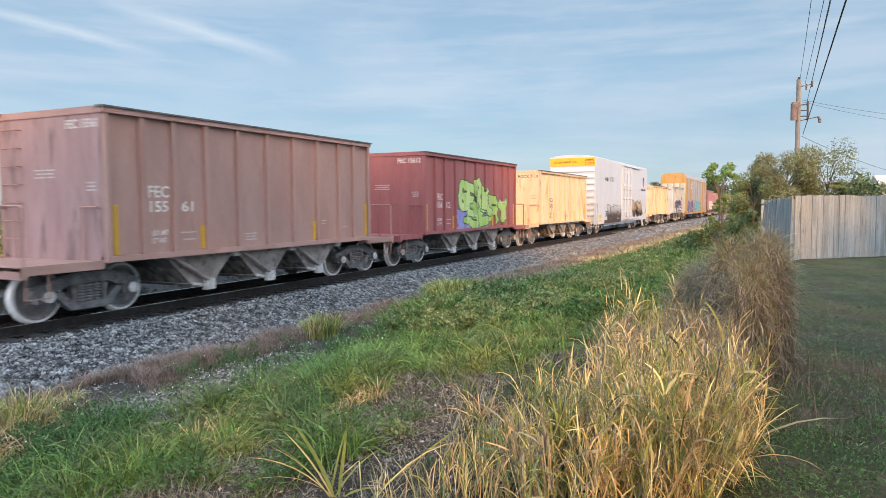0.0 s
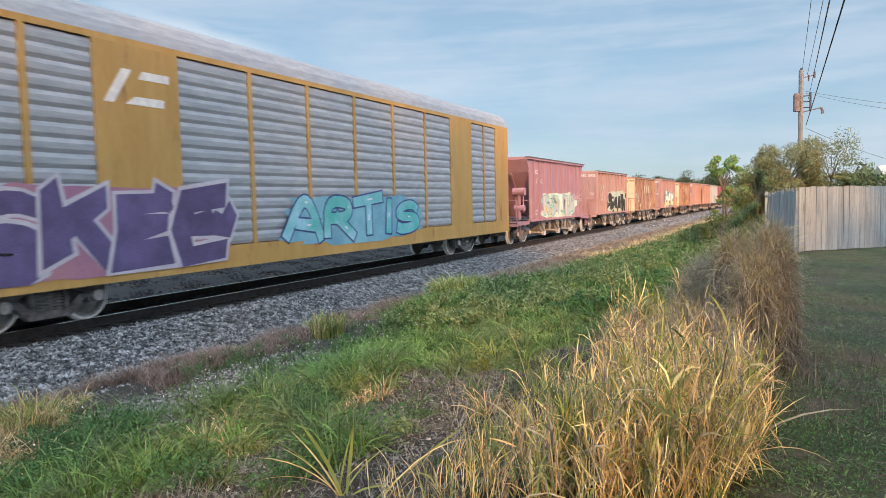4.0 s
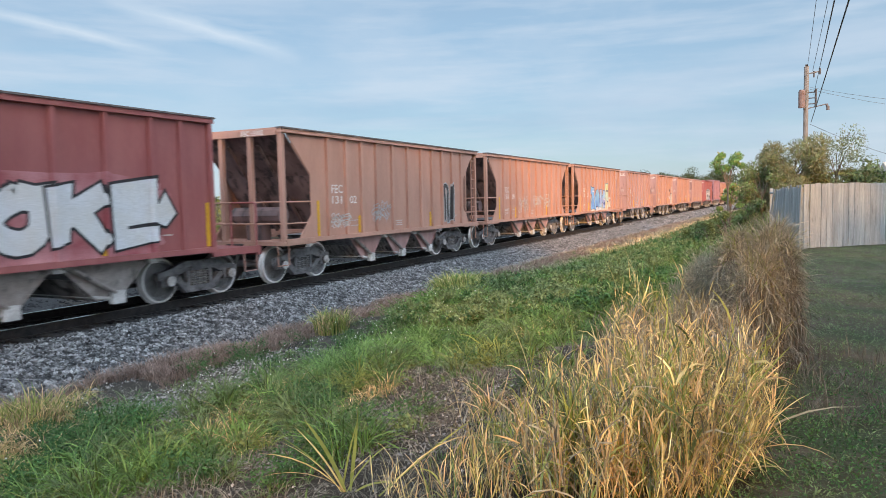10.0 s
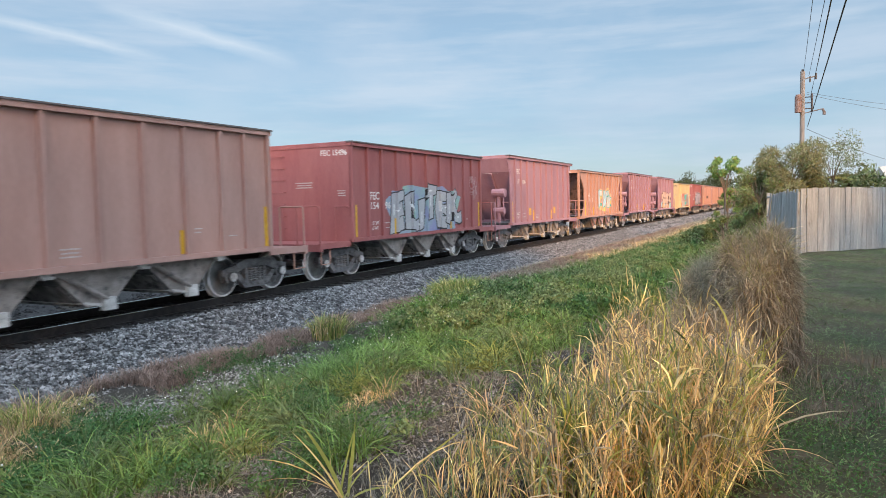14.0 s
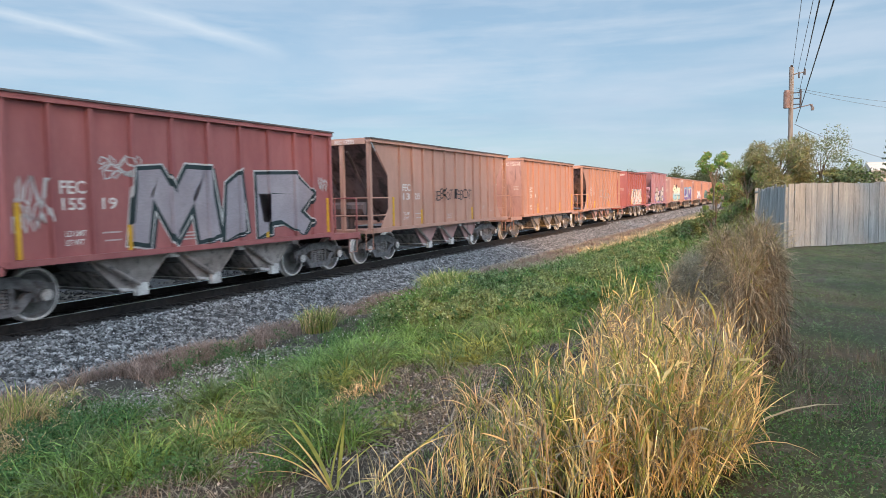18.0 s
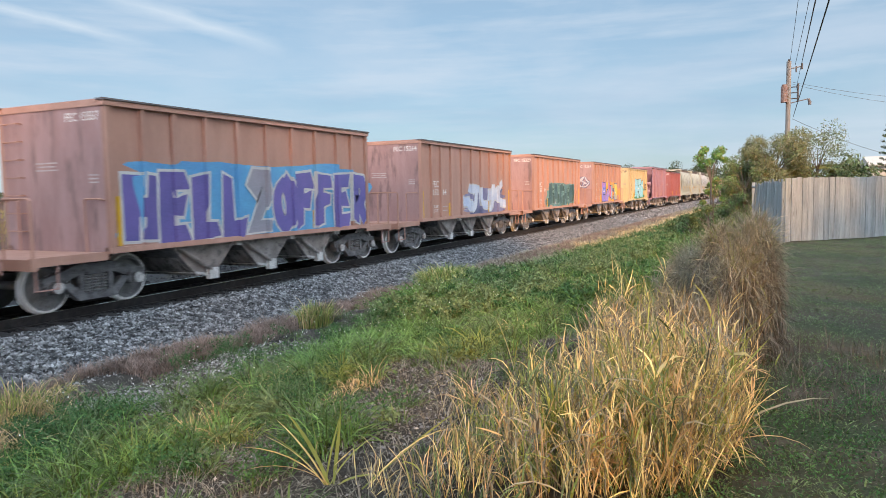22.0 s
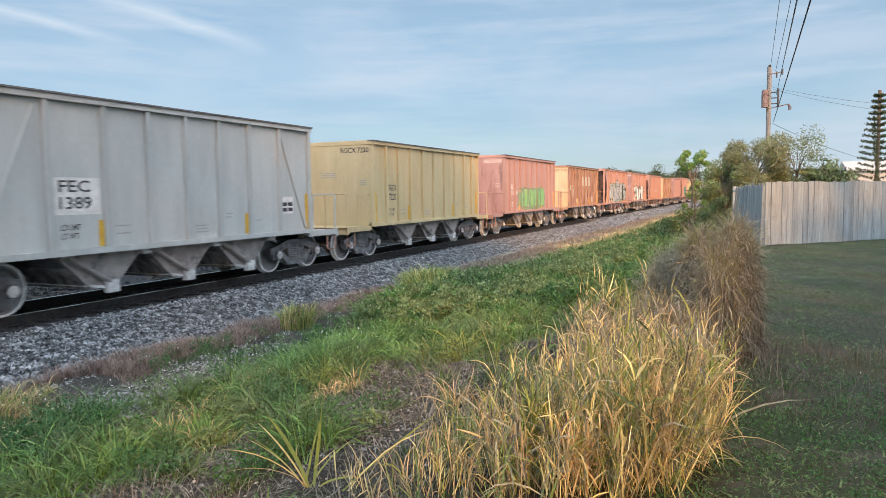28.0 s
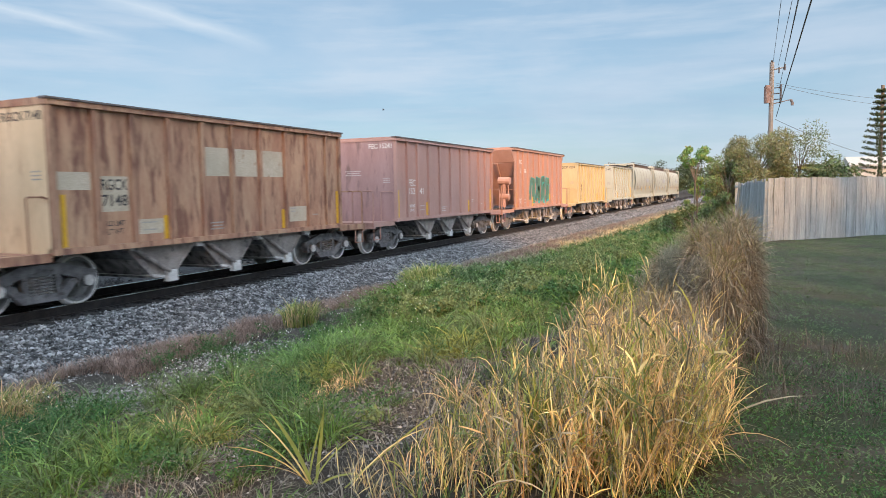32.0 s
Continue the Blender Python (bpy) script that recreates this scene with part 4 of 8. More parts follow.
def lettering(car, kind, ribs, marks, number, ink, plate_mat=None):
    """Reporting marks and number, broken where a rib stands."""
    r1, r2 = ribs[0], ribs[1]
    a, b = number
    y = -W
    if kind == "flare":
        stencil(car, marks, r1 + .20, 3.40, .22, ink, wide=.56)
        stencil(car, a, r1 + .44, 2.94, .22, ink)
        stencil(car, b, r2 + .17, 2.94, .22, ink, wide=.46)
    elif b == "":
        x = r1 + (.23 if plate_mat is None or len(ribs) == 7 else .14)
        if plate_mat:
            part("number_plate_patch", mesh_of(("number_plate_patch", r1, plate_mat.name), lambda q: box(q, r1 + .14, r2 - .10, y - .004, y + .001, 1.78, 2.46), plate_mat), plate_mat, car)
        stencil(car, marks, x, 2.19, .22, ink, wide=min(.66, r2 - x - .12))
        stencil(car, a, x, 1.88, .23, ink, wide=min(.68, r2 - x - .12))
    elif kind == "box":
        stencil(car, marks, r1 + .17, 2.26, .24, ink, wide=.52)
        stencil(car, a, r1 + .20, 1.97, .22, ink, wide=.46)
        stencil(car, b, r2 + .22, 1.97, .22, ink, wide=.33)
    else:
        x = r1 - .70
        stencil(car, marks, x + .02, 2.31, .24, ink, wide=.54)
        stencil(car, a, x + .04, 2.02, .22, ink, wide=.48)
        stencil(car, b, r1 + .20, 2.02, .22, ink, wide=.36)
    q1, q2 = (r1 + .24, r2 + .20) if kind in ("box", "flare") else (r1 - .62, r1 + .22)
    for i, t in enumerate(("LD LMT", "LT WT")):
        stencil(car, t, q1, 1.50 - i * .16, .105, ink)
    bars(car, "weight_stencil", [(q2, .40, 1.52), (q2 + .04, .36, 1.37)], y - .005, ink)
    bars(car, "notice_stencil", [(ribs[3] + .24, .4, 1.42), (ribs[3] + .28, .34, 1.35), (ribs[3] + .24, .4, 1.28), (ribs[-3] + .24, .22, 1.66), (ribs[-3] + .24, .2, 1.58), (ribs[-2] + .22, .26, 1.46)], y - .005, ink)


def end_marks(car, text, ink, x=0.0, H=3.92):
    end_stencil(car, text, x, -1.40, H - .36, .17, ink)
    bars(car, "end_notice", [(-.15, .62, 2.78), (-.1, .5, 2.71), (-.15, .62, 2.64), (-1.30, .26, 2.52), (-1.30, .26, 2.45), (-1.30, .26, 2.38)], 0, ink, x - .005)


def box_hopper(car, L, H, body, nribs, diag=False, endmat=None):
    """Straight-ended open hopper."""
    endmat = endmat or body
    c = L / 2
    ribs = [round(r * L, 3) for r in RIB_PLAN[nribs]]
    sides(car, ((0, 1.10), (L, 1.10), (L, H), (0, H)), body, ribs, lambda r: 1.15, H, diag)
    for x, y in ((0, -1), (0, 1), (L, -1), (L, 1)):
        xa, xb = sorted((x, x + (.10 if x == 0 else -.10)))
        part("corner_post", mesh_of(("corner_post", x, y, L, H, body.name), lambda b: box(b, xa, xb, *sorted((y * (W + RIB), y * (W - .02))), 1.15, H - .10), body), body, car)
    for s, x in ((-1, 0), (1, L)):
        part("end_sheet", mesh_of(("end_sheet", x, H, endmat.name), lambda b: box(b, *sorted((x, x - s * .03)), -W + .03, W - .03, 1.0, H - .10), endmat), endmat, car)
        part("slope_sheet", mesh_of(("slope_sheet", x, H, s), lambda b: plate(b, [(x - s * .05, -1.44, 2.9), (x - s * 2.2, -1.44, 1.2), (x - s * 2.2, 1.44, 1.2), (x - s * .05, 1.44, 2.9)], .03 * s), M["under"]), M["under"], car)
    sills(car, 0, L, body)
    chord(car, 0, L, H, body)
    pocket_set(car, (c - 2.05, c, c + 2.05), 1.02, .34, M["under"])
    underframe(car, c, 4.62, 6.2, body)
    platforms(car, 0, L, c, 6.2, body)
    reflectors(car, 0, L, 5, ribs)
    return ribs


def slope_hopper(car, L, H, body, header):
    """Open hopper whose ends slope in below long overhanging sides; header: a deep beam across the top of each end."""
    c = L / 2
    cut = 1.18 if not header else 1.12
    foot = 2.80 if not header else 3.55
    poly = ((cut, 1.10), (L - cut, 1.10), (L - cut, foot), (L - .16, H), (.16, H), (cut, foot))
    ribs = [round(r * L, 3) for r in (RIB_PLAN["frame"] if header else RIB_PLAN["slope"])]
    sides(car, poly, body, ribs, lambda r: 1.15, H)
    for x in (0.06, L - .06):
        for y in (-W + .02, W - .02, -.48, .48):
            top = H - .05
            part("corner_post", mesh_of(("end_post", x, y, L, H, body.name), lambda b: box(b, x - .06, x + .06, y - .06, y + .06, 1.05, top), body), body, car)
    for s, x in ((-1, 0), (1, L)):
        xi = x - s * (cut + (1.0 if not header else 1.5))
        # shade inside the recess is put into the dark paint of sheets and gear
        part("slope_sheet", mesh_of(("end_slope", x, H, s, header, body.name), lambda b: plate(b, [(x - s * (cut + .01), -W + .035, foot), (xi, -W + .035, 1.35), (xi, W - .035, 1.35), (x - s * (cut + .01), W - .035, foot)], .03 * s), M["stained"] if header else M["recess_shade"]), None, car)
        part("upper_slope_sheet", mesh_of(("upper_end_slope", x, H, s, header, body.name), lambda b: plate(b, [(x - s * .17, -W + .035, H - .04), (x - s * (cut + .01), -W + .035, foot), (x - s * (cut + .01), W - .035, foot), (x - s * .17, W - .035, H - .04)], .03 * s), M["recess_shade"]), None, car)
        part("end_beam", mesh_of(("end_beam", x, s, H, header, body.name), lambda b: box(b, *sorted((x - .03 * s, x + .04 * s)), -W + .08, W - .08, H - (.62 if header else .16), H - .02), body), body, car)

        def rails(b, s=s, x=x):
            for z in (1.55, 2.1):
                bar(b, (x, -W + .05, z), (x, W - .05, z), .025)
                for y in (-W + .02, W - .02):
                    bar(b, (x, y, z), (x - s * cut, y, z), .022)
            for i in range(6):
                bar(b, (x + s * .08, W - .1, 1.4 + i * .4), (x + s * .08, W - .62, 1.4 + i * .4), .016)
        if s > 0:
            def ladder(b):
                bar(b, (L - .38, -W + .02, 1.10), (L - .38, -W + .02, H - .25), .028)
                for i in range(7):
                    bar(b, (L - .38, -W + .02, 1.4 + i * .36), (L - .06, -W + .02, 1.4 + i * .36), .02)
            part("corner_ladder", mesh_of(("slope_ladder", L, H, body.name), ladder, body), body, car)
        part("handrail", mesh_of(("end_rails", x, s, header, body.name), rails, body), body, car)
        for y in (-.5, .5):
            part("slope_stiffener", mesh_of(("slope_stiffener", x, y, s, header), lambda b: bar(b, (x - s * .3, y, H - .35), (xi, y, 1.3), .05), M["recess_shade"]), None, car)
        part("brake_reservoir", mesh_of(("end_reservoir", x, s), lambda b: (bar(b, (x - s * .75, -.9, 1.75 if header else 1.32), (x - s * .75, .7, 1.75 if header else 1.32), .23, 10), box(b, x - s * .75 - .2, x - s * .75 + .2, -.3, .2, 1.06, 1.5)), M["recess_shade"]), None, car)
        part("end_platform", mesh_of(("slope_deck", x, s, body.name), lambda b: (box(b, *sorted((x + s * .05, x - s * (cut + .1))), -W - RIB, W + RIB, 1.0, 1.10),), body), body, car)
        for y in (-1, 1):
            part("side_gusset", mesh_of(("side_gusset", x, s, y, header, body.name), lambda b: prism(b, [(p, q) for p, q in (((cut - .55, 1.1), (cut, 1.1), (cut, 1.75)) if s < 0 else ((L - cut, 1.1), (L - cut + .55, 1.1), (L - cut, 1.75)))], *sorted((y * W, y * (W - .03)))), body), body, car)
    sills(car, 0.02, L - .02, body)
    chord(car, 0, L, H, body)
    pocket_set(car, (c - 1.9, c, c + 1.9) if not header else (c - 2.1, c + .1, c + 2.2), .95 if not header else .8, .36, M["stained"])
    underframe(car, c, 4.62, L / 2 + .22, body)
    reflectors(car, cut + .05, L - cut - .05, 5, ribs)
    return ribs


def flared_hopper(car, L, H, body):
    """Tall open hopper with a small overhang at the top of each end and struts between its pockets."""
    c = L / 2
    poly = ((.32, 1.10), (L - .32, 1.10), (L - .32, H - .62), (L - .02, H - .30), (L, H), (0, H), (.02, H - .30), (.32, H - .62))
    ribs = [round(r * L, 3) for r in RIB_PLAN["flare"]]
    sides(car, poly, body, ribs, lambda r: 1.15, H)
    for s, x in ((-1, 0), (1, L)):
        xm = x - s * .32

        part("end_lip", mesh_of(("end_lip", x, s, body.name), lambda b: plate(b, [(x - s * .01, -W + .04, H - .1), (xm, -W + .04, H - .70), (xm, W - .04, H - .70), (x - s * .01, W - .04, H - .1)], .03 * s), body), body, car)
        part("slope_sheet", mesh_of(("flared_slope", x, s, body.name), lambda b: plate(b, [(xm, -W + .04, H - .68), (xm - s * 1.7, -W + .04, 1.3), (xm - s * 1.7, W - .04, 1.3), (xm, W - .04, H - .68)], .03 * s), body), body, car)
        for y in (-.55, .55):
            part("slope_stiffener", mesh_of(("flared_stiffener", x, y, s, body.name), lambda b: plate(b, [(xm + s * .05, y - .05, H - .75), (xm - s * 1.62, y - .05, 1.3), (xm - s * 1.62, y + .05, 1.3), (xm + s * .05, y + .05, H - .75)], .06 * s), body), body, car)
        for y in (-1, 1):
            part("end_gusset", mesh_of(("end_gusset", x, y, s, body.name), lambda b: box(b, *sorted((xm, xm - s * .12)), *sorted((y * (W + RIB * .6), y * (W - .04))), 1.12, H - .66), body), body, car)
    part("brake_cylinder", mesh_of(("flared_brake", body.name), lambda b: (bar(b, (-.12, -1.40, 2.52), (-.12, -.80, 2.52), .19, 12), box(b, -.2, -.06, -1.16, -1.04, 1.2, 2.4)), body), body, car)
    part("air_reservoir", mesh_of(("flared_reservoir", body.name), lambda b: (bar(b, (-.1, -1.36, 1.72), (-.1, -.86, 1.72), .15, 12), bar(b, (-.1, -1.30, 1.5), (-.1, -1.30, 2.4), .03, 6), bar(b, (-.1, -.92, 1.2), (-.1, -.92, 2.4), .03, 6)), body), body, car)
    sills(car, .3, L - .3, body)
    chord(car, 0, L, H, body)
    pocket_set(car, (c - 2.4, c + .1, c + 2.5), .62, .36, M["under"])
    for x in (c - 1.15, c + 1.25, c + 1.75):
        part("pocket_strut", mesh_of(("pocket_strut", x), lambda b: plate(b, [(x, -1.36, 1.1), (x + .16, -1.36, 1.1), (x + .06, -1.36, .5), (x - .10, -1.36, .5)], .06), M["under"]), M["under"], car)
    underframe(car, c, 4.72, 6.45, body)
    platforms(car, .32, L - .32, c, 6.45, body)
    reflectors(car, .3, L - .3, 4, ribs)
    for x in (ribs[2] + .2, ribs[6] + .25):
        part("notice_panel", mesh_of(("notice_panel", x), lambda b: box(b, x, x + .36, -W - .01, -W + .001, 1.45, 1.80), M["yellow"]), M["yellow"], car)
    return ribs


def reefer(car, L):
    """Tall insulated box car with ribbed ends, a plug door on its rail, and a yellow band at the top of its ends."""
    body, c = M["white"], L / 2
    w = 1.56

    def shell(b):
        pts = [(-w, .78), (w, .78), (w, 5.17)] + [(w * math.cos(a), 5.17 + .2 * math.sin(a)) for a in (0.3, .8, 1.2, 1.57, 1.94, 2.34, 2.84)] + [(-w, 5.17)]
        va = [b.verts.new((0, y, z)) for y, z in pts]
        vb = [b.verts.new((L, y, z)) for y, z in pts]
        b.faces.new(va[::-1]), b.faces.new(vb)
        for i in range(len(pts)):
            j = (i + 1) % len(pts)
            b.faces.new((va[i], va[j], vb[j], vb[i]))
    part("car_body", mesh_of(("reefer_body",), shell, body), body, car)
    for s, x in ((-1, 0), (1, L)):
        part("end_band", mesh_of(("end_band", s), lambda b: box(b, *sorted((x, x + s * .02)), -w + .04, w - .04, 4.62, 5.16), M["amber"]), M["amber"], car, "yellow excess-height band")
        for i in range(8):
            z = 1.25 + i * .42
            part("end_corrugation", mesh_of(("end_corrugation", s, i), lambda b: prism_y(b, [(x, z), (x + s * .06, z + .05), (x + s * .06, z + .12), (x, z + .30)], -w + .1, w - .1, s), body), body, car)

        def ladder(b, s=s, x=x):
            for i in range(5):
                z = .6 + i * .38
                bar(b, (x + s * .12, -w + .05, z), (x + s * .12, -w + .55, z), .018)
                bar(b, (x - s * .05 - (.0), -w - .08, z), (x - s * .55, -w - .08, z), .018)
            for y in (-w + .05, -w + .55):
                bar(b, (x + s * .12, y, .55), (x + s * .12, y, 2.2), .022)
            for xx in (x - s * .05, x - s * .55):
                bar(b, (xx, -w - .08, .45), (xx, -w - .08, 2.2), .022)
        part("corner_ladder", mesh_of(("corner_ladder", s), ladder, body), body, car)
        part("crossover_platform", mesh_of(("crossover_platform", s), lambda b: box(b, *sorted((x, x + s * .75)), -1.3, 1.3, .95, 1.02), body), body, car)
    d0, d1 = 8.25, 11.88

    def door(b):
        box(b, d0, d1, -w - .06, -w + .001, 1.08, 4.97)
    dr = part("plug_door", mesh_of(("plug_door",), door, body), body, car)
    for x in (d0 + .85, d0 + 1.72, d0 + 1.84, d0 + 2.95):
        part("door_rod", mesh_of(("door_rod", x), lambda b: bar(b, (x, -w - .13, 1.1), (x, -w - .13, 4.90), .035), body), body, dr)
    for k, (xa, xb) in enumerate(((d0 - .14, d0 - .02), (d1 + .02, d1 + .12))):
        part("door_post", mesh_of(("door_post", k), lambda b: box(b, xa, xb, -w - .10, -w + .001, 1.0, 4.88), body), body, car)
        part("door_seal", mesh_of(("door_seal", k), lambda b: box(b, (d0 - .018, d1 + .002)[k], (d0 - .002, d1 + .018)[k], -w - .02, -w + .001, 1.04, 4.88), M["coping"]), None, car)
    part("door_seam", mesh_of(("door_seam",), lambda b: box(b, d0 + 1.765, d0 + 1.79, -w - .064, -w - .0595, 1.08, 4.86), M["coping"]), None, dr)
    for z in (2.42, 3.15):
        part("door_rib", mesh_of(("door_rib", z), lambda b: box(b, d0, d1, -w - .075, -w - .058, z, z + .03), M["coping"]), M["coping"], dr)
    for i, t in enumerate(("CLOSE AND LOCK", "DOOR BEFORE", "MOVING CAR")):
        stencil(car, t, d0 + 1.98 + .09 * (i > 0), 2.99 - .12 * i, .075, M["coping"], y=-w - .0605, name="door_notice", wide=.82 - .18 * (i > 0))
    part("door_placard", mesh_of(("door_placard",), lambda b: [box(b, d0 + 1.05 + g, d0 + 1.45 - g, -w - .062 - g * .1, -w - .059, 1.66 + g, 2.06 - g) for g in (0.0,)], M["stencil"]), None, dr)
    part("door_placard_face", mesh_of(("door_placard_face",), lambda b: box(b, d0 + 1.075, d0 + 1.425, -w - .066, -w - .0625, 1.685, 2.035), M["marking"]), None, dr)
    part("door_lock", mesh_of(("door_lock",), lambda b: (box(b, c - .4, c - .15, -w - .12, -w - .05, 1.6, 2.1), bar(b, (c - .3, -w - .12, 1.5), (c + .3, -w - .12, 1.7), .025)), body), body, dr)
    part("door_rail", mesh_of(("door_rail",), lambda b: box(b, d0 - .25, 15.6, -w - .13, -w, 4.99, 5.08), body), body, car)
    part("door_track", mesh_of(("door_track",), lambda b: box(b, d0 - .25, 15.6, -w - .15, -w, .87, 1.0), body), body, car)
    part("side_sill", mesh_of(("reefer_sill",), lambda b: (box(b, 0, L, -w - .012, -w + .1, .72, .86), box(b, 3.6, L - 3.6, -w + .25, -w + .32, .52, .74)), body), body, car)
    MARKS_Y = -w
    stencil(car, "ARMN", 2.66, 3.67, .30, M["stencil"], y=MARKS_Y, wide=1.2)
    stencil(car, "112213", 4.36, 3.70, .30, M["stencil"], y=MARKS_Y, wide=1.28)
    stencil(car, "BUILDING AMERICA", 16.41, 3.21, .165, M["stencil"], y=MARKS_Y, wide=1.98)
    end_stencil(car, "EXCESS HEIGHT CAR", -.025, -.3, 4.82, .13, M["stencil"])
    end_stencil(car, "ARMN", -.025, -1.45, 4.92, .16, M["stencil"])
    end_stencil(car, "112213", -.025, -1.45, 4.70, .16, M["stencil"])

    def shield(b, z0, z1, x0=17.43, w2=.33):
        pts = [(0, 0), (.42, .12), (.5, .55), (.5, .8), (.42, 1), (-.42, 1), (-.5, .8), (-.5, .55), (-.42, .12)]
        b.faces.new([b.verts.new((x0 + px * w2 * 2, -w - .006, z0 + pz * (z1 - z0))) for px, pz in pts])
    part("shield_emblem", mesh_of(("shield_emblem",), lambda b: shield(b, 3.54, 4.36), spray((.02, .04, .16))), None, car, "dark blue shield emblem")

    def stripes(b):
        for i in range(5):
            x = 17.165 + i * .115
            box(b, x, x + .06, -w - .014, -w - .007, 3.62 + (.05 if i in (0, 4) else 0), 4.06)
    part("emblem_stripes", mesh_of(("emblem_stripes",), stripes, spray((.55, .06, .06))), None, car)
    part("emblem_field", mesh_of(("emblem_field",), lambda b: box(b, 17.14, 17.72, -w - .0065, -w - .006, 3.62, 4.08), M["marking"]), None, car)
    for x, z, tall in ((1.15, 1.1, .25), (18.4, 1.36, .2)):
        part("notice_panel", mesh_of(("reefer_panel", x), lambda b: box(b, x, x + .6, -w - .01, -w, z, z + tall), M["yellow"]), None, car)
    for x, z, long, tall in [(3.0 + i * .22, q, .16, .10) for i in range(3) for q in (1.2, 1.34)] + [(2.95, 1.5, .8, .08)]:
        part("dimension_panel", mesh_of(("dimension_panel", long), lambda b: box(b, 0, long, -w - .008, -w, 0, tall), M["stencil"]), None, car).location = (x, 0, z)
    for x, z in ((1.1, .92), (6.55, 1.06), (9.85, .90), (14.6, 1.02), (L - 1.05, 1.22)):
        part("sill_reflector", mesh_of(("sill_reflector",), lambda b: box(b, 0, .62, -w - .022, -w - .001, 0, .10), M["amber"]), None, car).location = (x, -.14 if z < .95 and x > 8 else 0, z)
    part("sill_overspray", mesh_of(("sill_overspray",), lambda b: box(b, 2.6, 8.0, -w - .020, -w - .0125, .725, .955), spray((.075, .05, .045))), None, car, "dark brown sprayed band on the sill")
    for x in (d0 + .85, d0 + 1.72, d0 + 2.95):
        for z in (1.5, 2.55, 3.55, 4.55):
            part("rod_guide", mesh_of(("rod_guide",), lambda b: box(b, -.07, .07, -w - .17, -w - .058, -.05, .05), M["marking"]), None, dr).location = (x, 0, z)
    for x0, x1 in ((d0 + .35, d0 + 1.6), (d0 + 2.05, d0 + 3.4)):
        for z in (1.45, 2.02):
            part("door_rib", mesh_of(("low_rib", x0, z), lambda b: box(b, x0, x1, -w - .085, -w - .058, z, z + .035), body), body, dr)
    underframe(car, c, L / 2 - 2.6, L / 2 + .95, body)


def prism_y(bm, poly, y0, y1, s):
    prism(bm, poly if s > 0 else poly[::-1], y0, y1)


def autorack(car, L):
    """Tall enclosed car carrier with an arched roof, screened sides and end doors."""
    w, c = 1.56, L / 2
    eave = 5.30
    arch = [(w, eave), (1.50, 5.55), (1.32, 5.80), (1.02, 5.95), (.6, 5.99), (0, 6.0), (-.6, 5.99), (-1.02, 5.95), (-1.32, 5.80), (-1.50, 5.55), (-w, eave)]

    def roof(b):
        va = [b.verts.new((0.0, y, z)) for y, z in arch]
        vb = [b.verts.new((L, y, z)) for y, z in arch]
        for i in range(len(arch) - 1):
            b.faces.new((va[i], va[i + 1], vb[i + 1], vb[i]))
        vc = [b.verts.new((0.0, y * .97, z - .05)) for y, z in arch]
        vd = [b.verts.new((L, y * .97, z - .05)) for y, z in arch]
        for i in range(len(arch) - 1):
            b.faces.new((vc[i + 1], vc[i], vd[i], vd[i + 1]))
    part("roof", mesh_of(("rack_roof",), roof, M["zinc"]), None, car, "dull galvanized arched roof")
    part("frame_rail", mesh_of(("frame_rail",), lambda b: [(box(b, 0, L, *sorted((s * w, s * (w - .08))), eave - .10, eave + .02), box(b, 0, L, *sorted((s * (w + .01), s * (w - .10))), .72, 1.22)) for s in (-1, 1)], M["orange"]), None, car)
    posts = [(0.0, 1.66), (2.95, 3.07), (4.31, 6.30), (8.4, 8.52), (10.6, 10.72), (12.8, 12.92), (15.0, 15.12), (17.2, 17.32), (19.25, 21.2), (22.4, 22.52), (L - 1.5, L)]
    for s in (-1, 1):
        for i, (a, e) in enumerate(posts):
            part("side_post", mesh_of(("side_post", i, s), lambda b: box(b, a, e, *sorted((s * (w + .005), s * (w - .08))), 1.22, eave - .10), M["orange"]), None, car)
        for i in range(len(posts) - 1):
            x0, x1 = posts[i][1] - .02, posts[i + 1][0] + .02

            def screen(b, x0=x0, x1=x1, s=s):
                k = 15
                for j in range(k):
                    z = 1.24 + j * (eave - .12 - 1.24) / k
                    h = (eave - .12 - 1.24) / k
                    prism_s(b, x0, x1, s * (w - .05), s, z, h)
                bmesh.ops.remove_doubles(b, verts=b.verts[:], dist=1e-4)
            part("side_screen", mesh_of(("side_screen", i, s), screen, M["zinc"]), None, car, "corrugated galvanized side screen")
    for s, x in ((-1, 0), (1, L)):
        def endcap(b, s=s, x=x):
            ring = [(y, z) for y, z in arch] + [(-w, .75), (w, .75)]
            va = [b.verts.new((x, y, z)) for y, z in ring]
            b.faces.new(va)
            vb = [b.verts.new((x - s * .08, y, z)) for y, z in ring]
            b.faces.new(vb[::-1])
        part("end_frame", mesh_of(("rack_end", s), endcap, M["orange"]), None, car)
        for i, y in enumerate((-1.5, -.75, .0, .75)):
            part("end_door_panel", mesh_of(("end_door_panel", s, i), lambda b: prism_z(b, x, s, y, .72, 1.0, 4.65), M["ivory"]), None, car, "dirty white end door panel")
    part("operator_panel", mesh_of(("operator_panel",), lambda b: (prism(b, [(4.5, 4.08), (4.72, 4.08), (5.15, 4.74), (4.93, 4.74)], -w - .012, -w - .004), prism(b, [(4.98, 4.08), (5.9, 4.08), (5.9, 4.24), (5.2, 4.24)], -w - .012, -w - .004), prism(b, [(5.3, 4.58), (6.05, 4.58), (6.05, 4.74), (5.4, 4.74)], -w - .012, -w - .004)), M["marking"]), None, car, "white two-stroke emblem")
